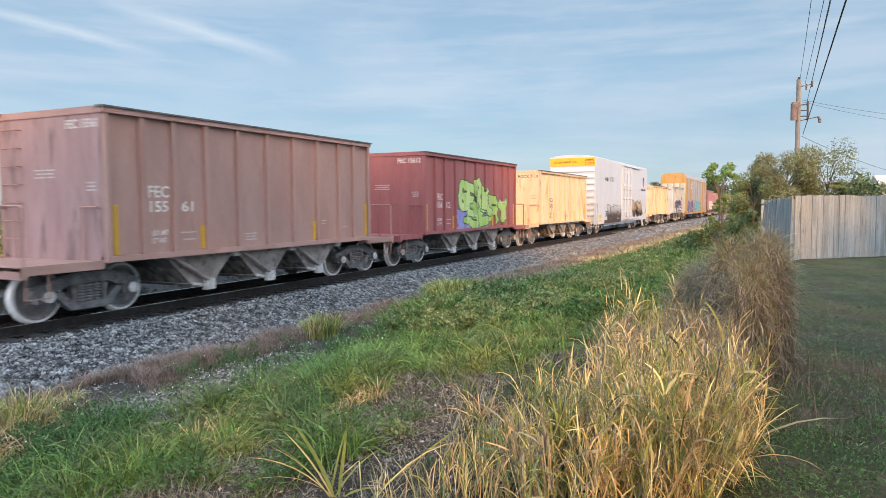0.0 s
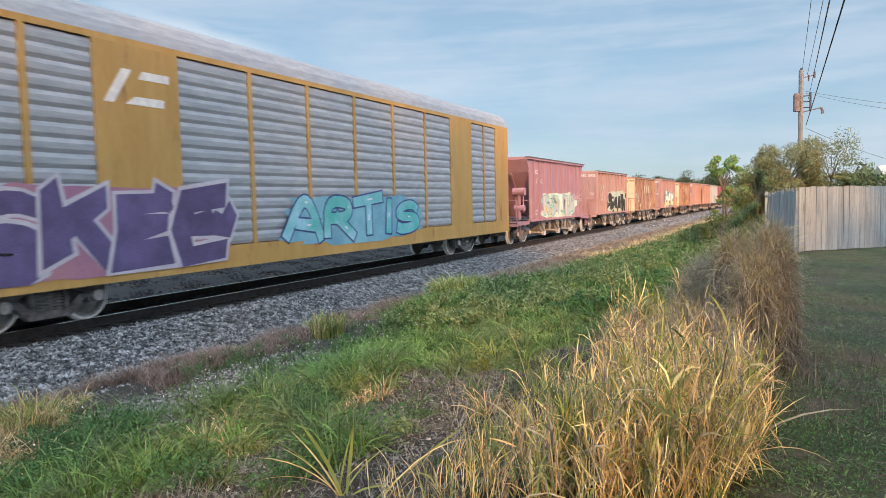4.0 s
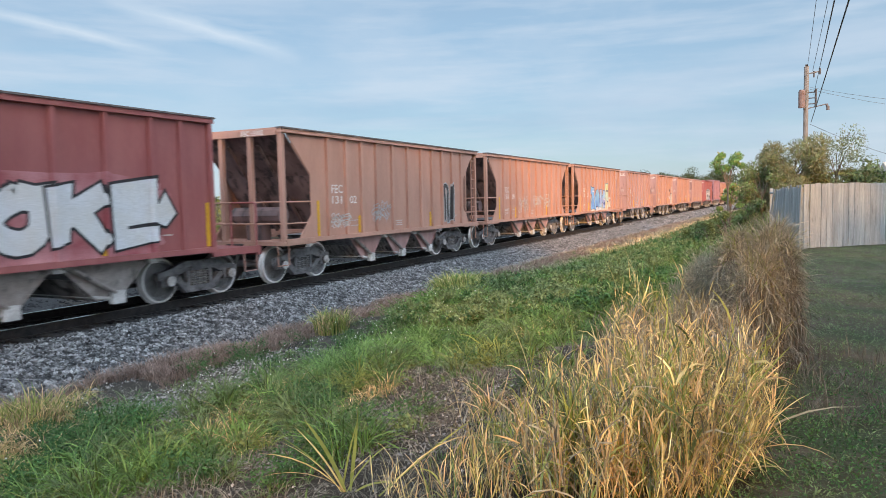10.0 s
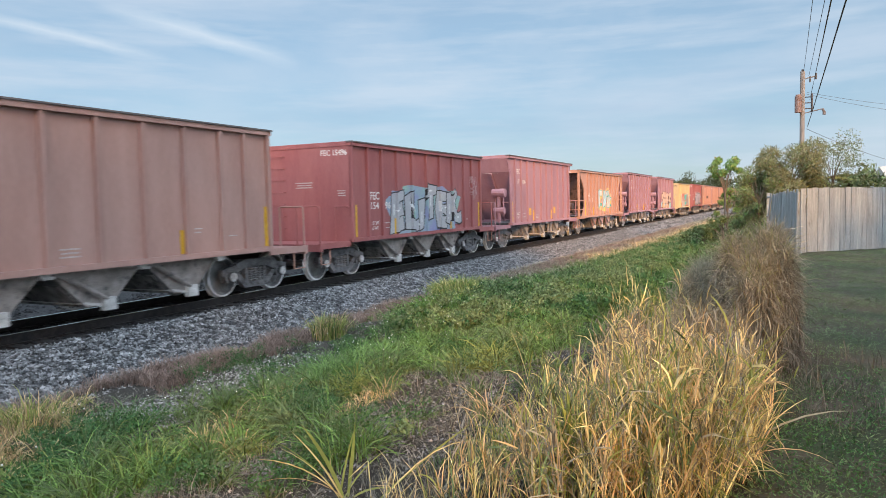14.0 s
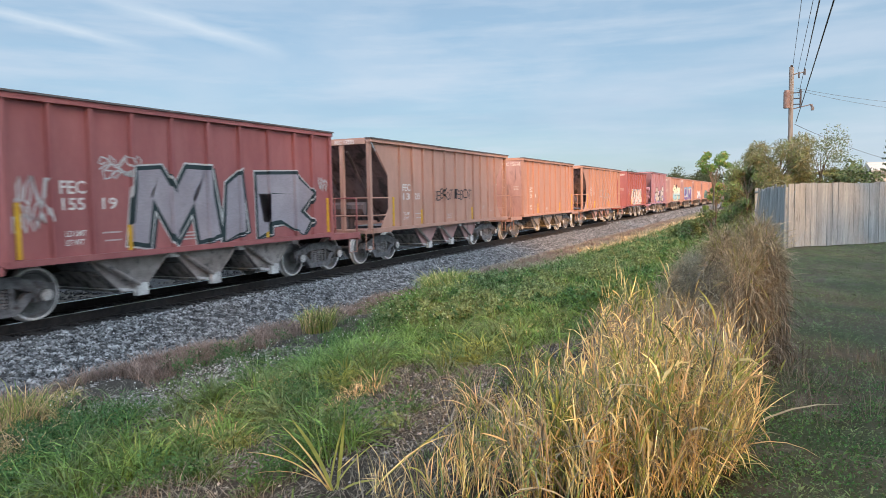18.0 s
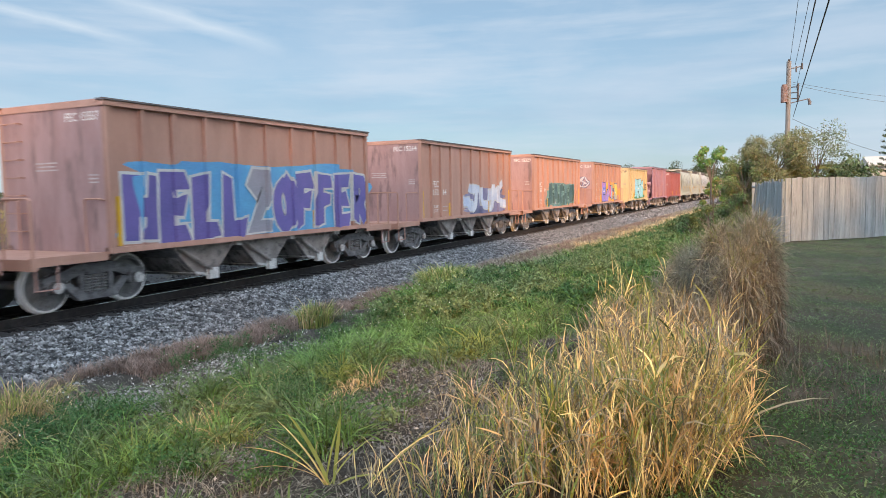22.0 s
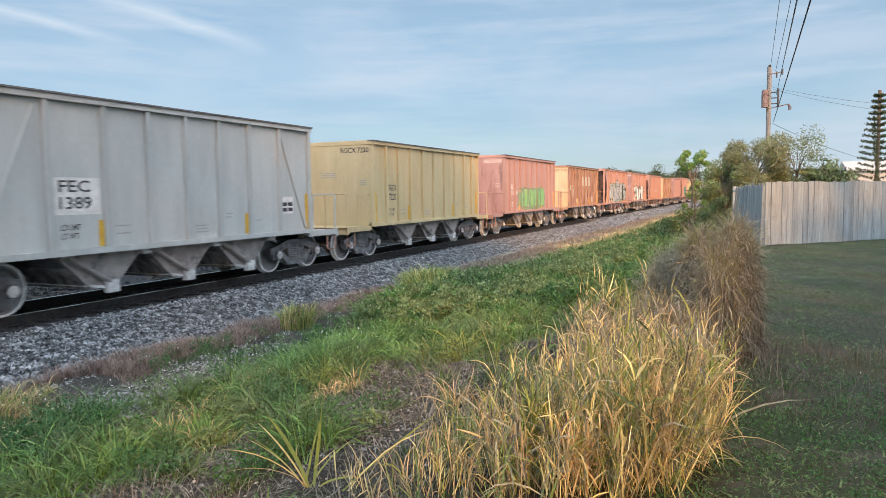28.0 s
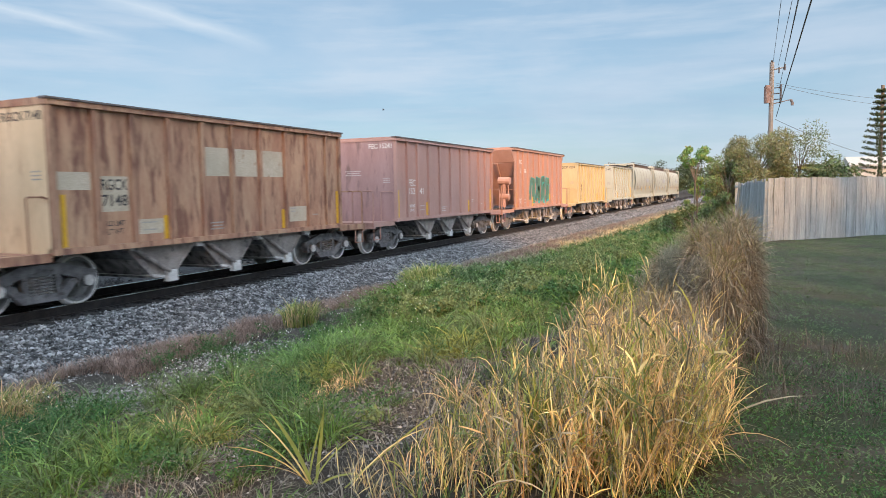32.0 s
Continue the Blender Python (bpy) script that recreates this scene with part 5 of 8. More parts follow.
    underframe(car, c, L / 2 - 3.6, L / 2 + .5, M["orange"])


def prism_s(b, x0, x1, y, s, z, h):
    """One corrugation of a side screen."""
    pts = ((y, z), (y + s * .028, z + h * .3), (y + s * .028, z + h * .7), (y, z + h))
    va = [b.verts.new((x0, p, q)) for p, q in pts]
    vb = [b.verts.new((x1, p, q)) for p, q in pts]
    for i in range(3):
        f = (va[i], vb[i], vb[i + 1], va[i + 1])
        b.faces.new(f if s < 0 else f[::-1])


def prism_z(b, x, s, y, wide, z0, z1):
    """A folded door leaf standing out from an end."""
    pts = ((x, y + .02), (x + s * .08, y + .14), (x + s * .08, y + wide - .14), (x, y + wide - .02))
    va = [b.verts.new((p, q, z0)) for p, q in pts]
    vb = [b.verts.new((p, q, z1)) for p, q in pts]
    for i in range(3):
        f = (va[i], va[i + 1], vb[i + 1], vb[i])
        b.faces.new(f if s < 0 else f[::-1])
    b.faces.new(vb)


def covered_hopper(car, L, body):
    """Rounded covered hopper with sloping ends, open end frames and a running board along the roof."""
    c, key = L / 2, body.name
    prof = [(1.32, 1.30), (1.46, 1.9), (1.55, 2.6), (1.55, 3.2), (1.46, 3.75), (1.22, 4.12), (.7, 4.28), (0, 4.32)]
    prof = rounded(prof, 2)
    prof = prof + [(-y, z) for y, z in prof[-2::-1]]

    def tank(b):
        rings = []
        for x, k in ((.95, 0.0), (.72, .35), (.52, .7), (.38, .92), (.30, 1.0), (.33, 1.0), (.7, 1.0), (L - .7, 1.0), (L - .33, 1.0), (L - .30, 1.0), (L - .38, .92), (L - .52, .7), (L - .72, .35), (L - .95, 0.0)):
            rings.append([b.verts.new((x, y * (.91 + .09 * k), 4.3 - (4.3 - z) * (.93 + .07 * k))) for y, z in prof])
        for r0, r1 in zip(rings, rings[1:]):
            for i in range(len(prof)):
                j = (i + 1) % len(prof)
                b.faces.new((r0[j], r0[i], r1[i], r1[j])).smooth = True
        b.faces.new(rings[0]), b.faces.new(rings[-1][::-1])
        bmesh.ops.recalc_face_normals(b, faces=b.faces[:])
    part("tank_body", mesh_of(("tank_body", L, key), tank, body), body, car)
    for x in [L * f for f in (.14, .31, .47, .63, .79, .90)]:
        def seam(b, x=x):
            for (ya, za), (yb, zb) in zip(prof, prof[1:]):
                if min(za, zb) > 1.95:
                    plate(b, ((x - .014, ya * 1.003, za), (x + .014, ya * 1.003, za), (x + .014, yb * 1.003, zb), (x - .014, yb * 1.003, zb)), -.010)
        part("body_seam", mesh_of(("body_seam", x, key), seam, M["coping"]), None, car, "dark rusty weld seam")
    part("belt_seam", mesh_of(("belt_seam", L), lambda b: [bar(b, (.45, s * 1.475, 1.98), (L - .45, s * 1.475, 1.98), .018, 5) for s in (-1, 1)], M["faint"]), None, car)
    bm = bmesh.new()
    bm.faces.new([bm.verts.new((L * .58 + .34 * math.cos(a), -1.556, 2.86 + .33 * math.sin(a))) for a in [k * math.pi / 9 for k in range(18)]])
    part("faded_emblem", bm, M["faint"], car, "faded grey round emblem")
    bm = bmesh.new()
    bm.faces.new([bm.verts.new(v) for v in ((L * .58 + .5, -1.556, 2.62), (L * .58 + 2.0, -1.556, 2.62), (L * .58 + 2.0, -1.556, 3.0), (L * .58 + .5, -1.556, 3.0))])
    part("overpainted_panel", bm, M["zinc"], car, "grey overpainted panel")
    part("side_sill", mesh_of(("tank_sill", L, key), lambda b: [box(b, -.3, L + .3, *sorted((s * 1.53, s * 1.30)), 1.02, 1.34) for s in (-1, 1)], body), body, car)
    part("running_board", mesh_of(("running_board", L, key), lambda b: [box(b, -.2, L + .2, y, y + .35, 4.46, 4.50) for y in (-1.05, .70)] + [box(b, x, x + .05, y, y + .35, 4.22, 4.46) for y in (-1.05, .70) for x in [i * L / 8 for i in range(9)]], M["coping"]), None, car)
    part("roof_rail", mesh_of(("roof_rail", L, key), lambda b: [bar(b, (-.2, s * 1.12, 4.62), (L + .2, s * 1.12, 4.62), .022) for s in (-1, 1)] + [bar(b, (i * L / 8, s * 1.12, 4.46), (i * L / 8, s * 1.12, 4.62), .018) for i in range(9) for s in (-1, 1)], M["coping"]), None, car)
    for i in range(4):
        x = L * (i + .5) / 4
        part("roof_hatch", mesh_of(("roof_hatch", x, key), lambda b: bar(b, (x, 0, 4.28), (x, 0, 4.44), .36, 14), body), None, car)
    for s, x in ((-1, -.25), (1, L + .25)):
        def frame_end(b, s=s, x=x):
            for y in (-1.42, 1.42):
                box(b, x - .06, x + .06, y - .06, y + .06, 1.05, 4.5)
            for y in (-.5, .5):
                bar(b, (x, y, 1.1), (x - s * .9, y, 3.9), .05)
            box(b, x - .05, x + .05, -1.42, 1.42, 4.36, 4.48)
            for i in range(8):
                bar(b, (x + s * .03, -1.42, 1.3 + i * .38), (x + s * .03, -.95, 1.3 + i * .38), .018)
            bar(b, (x, -.95, 1.1), (x, -.95, 4.4), .03)
            for y in (-1.42, 1.42):
                bar(b, (x, y, 1.5), (x - s * 1.2, y * .95, 3.6), .04)
        part("end_frame", mesh_of(("tank_frame", L, s, key), frame_end, body), None, car)
        part("end_platform", mesh_of(("tank_deck", L, s, key), lambda b: box(b, *sorted((x + s * .1, x - s * 1.4)), -1.45, 1.45, .98, 1.06), body), None, car)
    for x in (c - 2.0, c + 2.0):
        part("outlet_pocket", mesh_of(("outlet_pocket", x), lambda b: (prism(b, [(x - .45, .45), (x + .45, .45), (x + 1.75, 1.32), (x - 1.75, 1.32)], -1.15, 1.15), box(b, x - .5, x + .5, -1.25, 1.25, .36, .48)), M["dark"]), None, car)
    bars(car, "data_stencil", [(2.6, .9, 2.5), (2.6, .8, 2.35), (2.7, .6, 2.2)], -1.56, M["stencil"])
    for x in (L * .14, L * .34, L * .55, L * .80):
        part("reflector_strip", mesh_of(("tank_strip", x), lambda b: plate(b, ((x, -1.50, 1.75), (x + .12, -1.50, 1.75), (x + .22, -1.555, 2.25), (x + .10, -1.555, 2.25)), .012), M["yellow"]), None, car)
    underframe(car, c, c - 1.1, c + .85, body)


# ---- ground: lawn level, a bank down to the trackside ditch, the track bed ----
PROFILE_Y = (-3000, -1.0, 1.0, 3.0, 5.0, 7.0, 8.8, 10.2, 15.4, 17.5, 60, 3000)
PROFILE_Z = (0.50, 0.47, 0.45, 0.10, -0.25, -0.45, -0.52, -0.55, -0.55, -0.50, -0.35, -0.2)


def ground_z(x, y):
    z = np.interp(y, PROFILE_Y, PROFILE_Z)
    near = np.exp(-((np.asarray(x) - 12) / 30.0) ** 2)
    z = z + near * np.clip((y + .2) / 1.6, .22, 1) * (0.05 * np.sin(1.3 * x + 0.7 * y) * np.sin(0.9 * y - 0.4 * x) + 0.03 * np.sin(3.1 * x - 2.2 * y))
    return z + 0.28 * np.exp(-((x - 14.5) ** 2 / 14.0 + (y - 6.6) ** 2 / 2.2))


def sheet(name, xs, ys, zf, material):
    gx, gy = np.meshgrid(xs, ys, indexing="ij")
    v = np.stack([gx, gy, zf(gx, gy)], -1).reshape(-1, 3)
    nx, ny = len(xs), len(ys)
    i = (np.arange(nx - 1)[:, None] * ny + np.arange(ny - 1)[None, :]).ravel()
    tris = np.concatenate([np.stack([i, i + ny, i + ny + 1], -1), np.stack([i, i + ny + 1, i + 1], -1)])
    return numpy_mesh(name, v, tris, material)


gx = np.unique(np.concatenate([np.linspace(-3000, -100, 10), np.linspace(-100, -40, 13), np.linspace(-40, 60, 401), np.linspace(60, 150, 37), np.linspace(150, 4000, 20)]))
gy = np.unique(np.concatenate([np.linspace(-3000, -60, 8), np.linspace(-60, -40, 5), np.linspace(-40, -6, 12), np.linspace(-6, 11, 86), np.linspace(11, 60, 40), np.linspace(60, 3000, 12)]))
ground = new("ground", sheet("ground", gx, gy, ground_z, M["soil"]))
tagged(ground, "weedy brown and green trackside ground", "ground", kind="structure")
lawn = new("lawn", sheet("lawn", np.linspace(-40, 60, 401), np.concatenate([np.linspace(-40, -6, 12), np.linspace(-5.8, 0.2, 31)]), lambda x, y: ground_z(x, y) + 0.010 - 0.05 * np.clip(y, 0, 1), M["lawn"]))
tagged(lawn, "short patchy green lawn", "lawn", kind="structure")

# ballast bed: a long trapezoid with a rough crown
X_FROM, X_TO = -780.0, 1150.0


def ballast_z(x, y):
    d = np.abs(y - TRACK_Y)
    z = np.interp(d, [0, 1.9, 3.75], [-0.21, -0.21, -0.62])
    return z + np.where(d < 3.6, 0.012 * np.sin(9 * x + 3 * y) * np.sin(7 * y - 2 * x), 0)


bx = np.concatenate([np.linspace(X_FROM, 0, 60), np.linspace(0.2, 40, 200), np.linspace(41, 120, 60), np.linspace(130, X_TO, 40)])
bed = new("ballast_bed", sheet("ballast_bed", bx, np.linspace(TRACK_Y - 3.8, TRACK_Y + 3.8, 39), ballast_z, M["ballast"]))
tagged(bed, "grey crushed-stone ballast bed under the track", "ballast", kind="structure")

# apron beyond the track, its colour darkened as the train's shade
apron = new("gravel_apron", sheet("gravel_apron", np.linspace(-60, 160, 111), np.linspace(16.4, 27.0, 22), lambda x, y: ground_z(x, y) + 0.02, M["shade_gravel"]))
tagged(apron, "gravel apron beyond the track, darkened for train shade", "gravel", kind="structure")

# loose stones on the near shoulder
rng = np.random.default_rng(7)


def stones(name, n, x0, x1, y0, y1, size, zf, key="stone"):
    k = (rng.random(n)) ** 1.5
    px, py = x0 + (x1 - x0) * k, y0 + (y1 - y0) * rng.random(n)
    base = np.array([(1, 0, 0), (-1, 0, 0), (0, 1, 0), (0, -1, 0), (0, 0, .75), (0, 0, -.75)], float)
    tri = np.array([(0, 2, 4), (2, 1, 4), (1, 3, 4), (3, 0, 4), (2, 0, 5), (1, 2, 5), (3, 1, 5), (0, 3, 5)])
    s = size * (0.55 + 0.8 * rng.random(n))
    a = rng.random(n) * 6.283
    v = base[None] * (0.7 + 0.6 * rng.random((n, 6, 3)))
    v += 0.25 * rng.standard_normal((n, 6, 3))
    ca, sa = np.cos(a)[:, None], np.sin(a)[:, None]
    vx, vy = v[..., 0] * ca - v[..., 1] * sa, v[..., 0] * sa + v[..., 1] * ca
    out = np.stack([vx * s[:, None] + px[:, None], vy * s[:, None] + py[:, None], v[..., 2] * s[:, None] + zf(px, py)[:, None]], -1)
    t = tri[None] + (np.arange(n) * 6)[:, None, None]
    return numpy_mesh(name, out.reshape(-1, 3), t.reshape(-1, 3), M[key])


ob = new("ballast_stones", stones("ballast_stones", 80000, 4.4, 62.0, TRACK_Y - 3.85, TRACK_Y - 1.15, 0.031, ballast_z))
tagged(ob, "loose grey crushed stones on the ballast shoulder", "stones", kind="stuff")
ob = new("gravel_patch", stones("gravel_patch", 3500, 5.6, 9.6, 6.3, 8.1, 0.022, ground_z, "stone_pale"))
tagged(ob, "pale gravel scattered on bare soil", "gravel", kind="stuff")
ob = new("gravel_patch", stones("gravel_patch", 4200, 3.0, 13.0, 1.7, 8.9, 0.012, ground_z, "stone_pale"))
tagged(ob, "small pale stones strewn over bare soil", "gravel", kind="stuff")
ob = new("gravel_patch", stones("gravel_patch", 2200, 4.2, 9.0, 2.2, 4.6, 0.016, ground_z))
tagged(ob, "pale gravel scattered on a trodden path", "gravel", kind="stuff")

# stones under the cars carry the train's shade in their dark colour
ob = new("ballast_stones", stones("ballast_stones", 26000, 3.0, 48.0, TRACK_Y - 1.0, TRACK_Y + 3.2, 0.045, ballast_z, "shade_gravel"))
tagged(ob, "loose crushed stones between and beyond the rails, darkened for train shade", "stones", kind="stuff")
ob = new("ballast_stones", stones("ballast_stones", 16000, 55.0, 170.0, TRACK_Y - 3.85, TRACK_Y - .6, 0.085, ballast_z))
tagged(ob, "pale crushed stones on the far ballast shoulder", "stones", kind="stuff")
ob = new("apron_stones", stones("apron_stones", 22000, 3.0, 70.0, 16.2, 26.0, 0.06, ground_z, "shade_gravel"))
tagged(ob, "loose stones on the gravel apron, darkened for train shade", "stones", kind="stuff")
ob = new("gravel_strip", stones("gravel_strip", 12000, 4.6, 34.0, 8.75, 9.75, 0.015, lambda x, y: np.maximum(ground_z(x, y), ballast_z(x, y)), "stone_pale"))
tagged(ob, "pale fine gravel along the foot of the ballast", "gravel", kind="stuff")

# rails, ties
for side in (-1, 1):
    y = TRACK_Y + side * 0.753
    rail = thing("rail", "rust-brown steel rail with a bright worn head", "rail", "rails", pose(0, y, 0))
    rail["kind"] = "structure"
    bm = bmesh.new()
    for x0, x1 in ((X_FROM, 0), (0, 40), (40, X_TO)):
        box(bm, x0, x1, -.075, .075, -.185, -.165)
        box(bm, x0, x1, -.012, .012, -.165, -.04)
        box(bm, x0, x1, -.036, .036, -.04, -.003)
    part("web", bm, M["rail"], rail)
    bm = bmesh.new()
    box(bm, X_FROM, X_TO, -.030, .030, -.003, 0.0)
    part("head", bm, M["railhead"], rail)
bm = bmesh.new()
box(bm, -.115, .115, -1.30, 1.30, -.34, -.178)
bmesh.ops.bevel(bm, geom=bm.edges[:], offset=.012, segments=1, affect="EDGES")
tie_mesh = bpy.data.meshes.new("tie")
bm.to_mesh(tie_mesh)
bm.free()
tie_mesh.materials.append(M["tie"])
track_bed = thing("tie_row", "dark creosoted wooden ties half sunk in ballast", "railway ties", "", pose(0, TRACK_Y, 0))
track_bed["kind"] = "structure"
for i in range(150):
    t = new("tie", tie_mesh)
    t.parent = track_bed
    t.location = (-4 + i * 0.52, 0.02 * math.sin(i * 2.3), 0)


# ---- grass, weeds and trees ----
def blades(name, px, py, height, lean, width, material, zf=ground_z, droop=0.5, heading=None, wild=0.0):
    """Arching grass blades, each of seven points and five faces; droop bends the tip over, wild throws it aside."""
    n = len(px)
    height = np.broadcast_to(height, n)
    a = rng.random(n) * 6.283 if heading is None else heading
    dx, dy = np.cos(a), np.sin(a)
    r = lean * (0.25 + 1.1 * rng.random(n)) * height
    w = width * (0.5 + rng.random(n)) / 2
    b = a + 1.571 + 0.7 * rng.standard_normal(n)
    wx, wy = np.cos(b) * w, np.sin(b) * w
    z0 = zf(px, py) - 0.01
    d = droop * (0.2 + 0.9 * rng.random(n))
    v = np.zeros((n, 7, 3))
    qx, qy = wild * height * rng.standard_normal(n), wild * height * rng.standard_normal(n)
    sink = np.hypot(qx, qy) * .55
    for i, (f, k) in enumerate(((0.0, 1.0), (0.38, 1.0), (0.74, 0.75))):
        g = max(0.0, f - .34) * 1.0
        cx, cy = px + dx * r * f ** 1.6 + qx * g, py + dy * r * f ** 1.6 + qy * g
        cz = z0 + height * (f * 1.12 - d * 0.55 * f ** 3) - sink * g
        v[:, 2 * i] = np.stack([cx - wx * k, cy - wy * k, cz], -1)
        v[:, 2 * i + 1] = np.stack([cx + wx * k, cy + wy * k, cz], -1)
    v[:, 6] = np.stack([px + dx * r + qx, py + dy * r + qy, z0 + np.maximum(.02, height * (1.12 - d * 0.85) - sink)], -1)
    t = np.array([(0, 1, 3), (0, 3, 2), (2, 3, 5), (2, 5, 4), (4, 5, 6)])[None] + (np.arange(n) * 7)[:, None, None]
    return numpy_mesh(name, v.reshape(-1, 3), t.reshape(-1, 3), material)


def strips(name, root, heading, elev, bends, length, width, material, twist=0.5, roll=0.0):
    """Tapering leaves of several folds: each starts at its root with a heading and an elevation and bends down step by step."""
    n, k = bends.shape
    prof = np.interp(np.linspace(0, 1, k + 1), (0, .2, .6, .85, 1), (.6, 1, .9, .5, .05))
    h = heading.copy()
    e = elev.copy()
    p = np.array(root, float)
    tw = roll + twist * rng.standard_normal(n)
    curl = .10 * rng.standard_normal(n)
    w = np.broadcast_to(width, n) * (.55 + .75 * rng.random(n)) / 2
    v = np.zeros((n, 2 * (k + 1), 3))
    for i in range(k + 1):
        if i:
            d = np.stack([np.cos(e) * np.cos(h), np.cos(e) * np.sin(h), np.sin(e)], -1)
            p = p + d * (length / k)[:, None]
        up = np.stack([-np.sin(e) * np.cos(h), -np.sin(e) * np.sin(h), np.cos(e)], -1)
        side = np.cos(tw)[:, None] * np.stack([-np.sin(h), np.cos(h), 0 * h], -1) + np.sin(tw)[:, None] * up
        v[:, 2 * i], v[:, 2 * i + 1] = p - side * (w * prof[i])[:, None], p + side * (w * prof[i])[:, None]
        if i < k:
            e = np.maximum(e - bends[:, i], -1.5)
            h = h + curl
            tw = tw + .35 * curl
    q = np.array([t for i in range(k) for t in ((2 * i, 2 * i + 1, 2 * i + 3), (2 * i, 2 * i + 3, 2 * i + 2))])
    t = q[None] + (np.arange(n) * 2 * (k + 1))[:, None, None]
    return numpy_mesh(name, v.reshape(-1, 3), t.reshape(-1, 3), material)


def arcs(n, total, k=4, folded=0.0):
    """How far a leaf bends at each step, growing towards the tip; a share of them is broken over at one step."""
    b = total[:, None] * np.linspace(.5, 1.5, k)[None] / k * (.7 + .6 * rng.random((n, k)))
    cut = rng.random(n) < folded
    b[cut, rng.integers(1, k - 1, n)[cut]] += (.9 + 1.0 * rng.random(n))[cut]
    return b


def fountains(name, label, n, spots, floor, per, x0, x1, y0, y1, skew, long0, long1, width, key, bend=1.9, spread=.05):
    """Tufts whose leaves spring up and arch over on all sides, where the field is thick."""
    cx, cy = x0 + (x1 - x0) * rng.random(n) ** skew, y0 + (y1 - y0) * rng.random(n)
    k = rng.random(n) < floor + field(cx, cy, spots)
    k &= bare(cx, cy) < .55
    cx, cy = cx[k], cy[k]
    m = len(cx) * per
    size = np.repeat(long0 + (long1 - long0) * rng.random(len(cx)), per)
    px, py = np.repeat(cx, per) + spread * rng.standard_normal(m), np.repeat(cy, per) + spread * rng.standard_normal(m)
    hd = np.arctan2(py - np.repeat(cy, per), px - np.repeat(cx, per)) + .7 * rng.standard_normal(m)
    root = np.stack([px, py, ground_z(px, py) - .01], -1)
    elev = np.clip(1.2 + .28 * rng.standard_normal(m), .5, 1.6)
    ob = new(name, strips(name, root, hd, elev, arcs(m, bend * (.45 + .8 * rng.random(m)), 4, .06), size * (.5 + .6 * rng.random(m)), width, M[key]))
    return tagged(ob, label, "grass", kind="stuff")


def patchy(x, y, k=1.0, seed=0.0):
    return 0.5 + 0.25 * np.sin(k * 1.9 * x + 1.1 * k * y + seed) + 0.25 * np.sin(k * 1.3 * y * 2 - .8 * k * x + 2.1 * seed)


def tufts(n, x0, x1, y0, y1, per, spread, skew=1.4):
    """Blade roots gathered in tufts, denser near x0."""
    cx, cy = x0 + (x1 - x0) * rng.random(n) ** skew, y0 + (y1 - y0) * rng.random(n)
    px = np.repeat(cx, per) + spread * rng.standard_normal(n * per)
    py = np.repeat(cy, per) + spread * rng.standard_normal(n * per)
    hd = np.arctan2(py - np.repeat(cy, per), px - np.repeat(cx, per))
    return px, py, hd, np.repeat(rng.random(n), per)


def bare(x, y):
    """Trodden and gravelly spots where little grows."""
    spots = ((7.0, 7.25, 1.3, .5), (4.7, 2.55, .8, .35), (6.55, 3.8, .6, .28), (6.9, 2.65, .55, .25), (3.7, 2.9, .5, .3), (5.6, 4.1, .4, .3), (8.9, 6.9, .5, .3), (5.6, 5.7, .35, .25), (3.6, 1.9, .5, .4))
    return sum(1.2 * np.exp(-((x - a) / c) ** 2 - ((y - b) / d) ** 2) for a, b, c, d in spots)


def grass_stuff(name, label, data, hmin, hmax, lean, width, material, keep=None, droop=0.5):
    px, py, hd, u = data
    k = np.ones(len(px), bool) if keep is None else keep(px, py)
    px, py, hd, u = px[k], py[k], hd[k], u[k]
    h = (hmin + (hmax - hmin) * u) * (0.6 + 0.5 * rng.random(len(px)))
    ob = new(name, blades(name, px, py, h, lean, width, material, heading=hd, droop=droop))
    return tagged(ob, label, "grass", kind="stuff")


def field(x, y, spots):
    """How thick something grows: a sum of soft patches (x, y, reach along, reach across)."""
    return sum(np.exp(-((x - a) / c) ** 2 - ((y - b) / d) ** 2) for a, b, c, d in spots)


def grow(n, x0, x1, y0, y1, per, spread, skew, spots, floor=0.0):
    """Tufts like those of tufts(), kept where the field is thick."""
    px, py, hd, u = tufts(n, x0, x1, y0, y1, per, spread, skew)
    cx, cy = px.reshape(n, per).mean(1), py.reshape(n, per).mean(1)
    k = np.repeat(rng.random(n) < floor + field(cx, cy, spots), per)
    return px[k], py[k], hd[k], u[k]


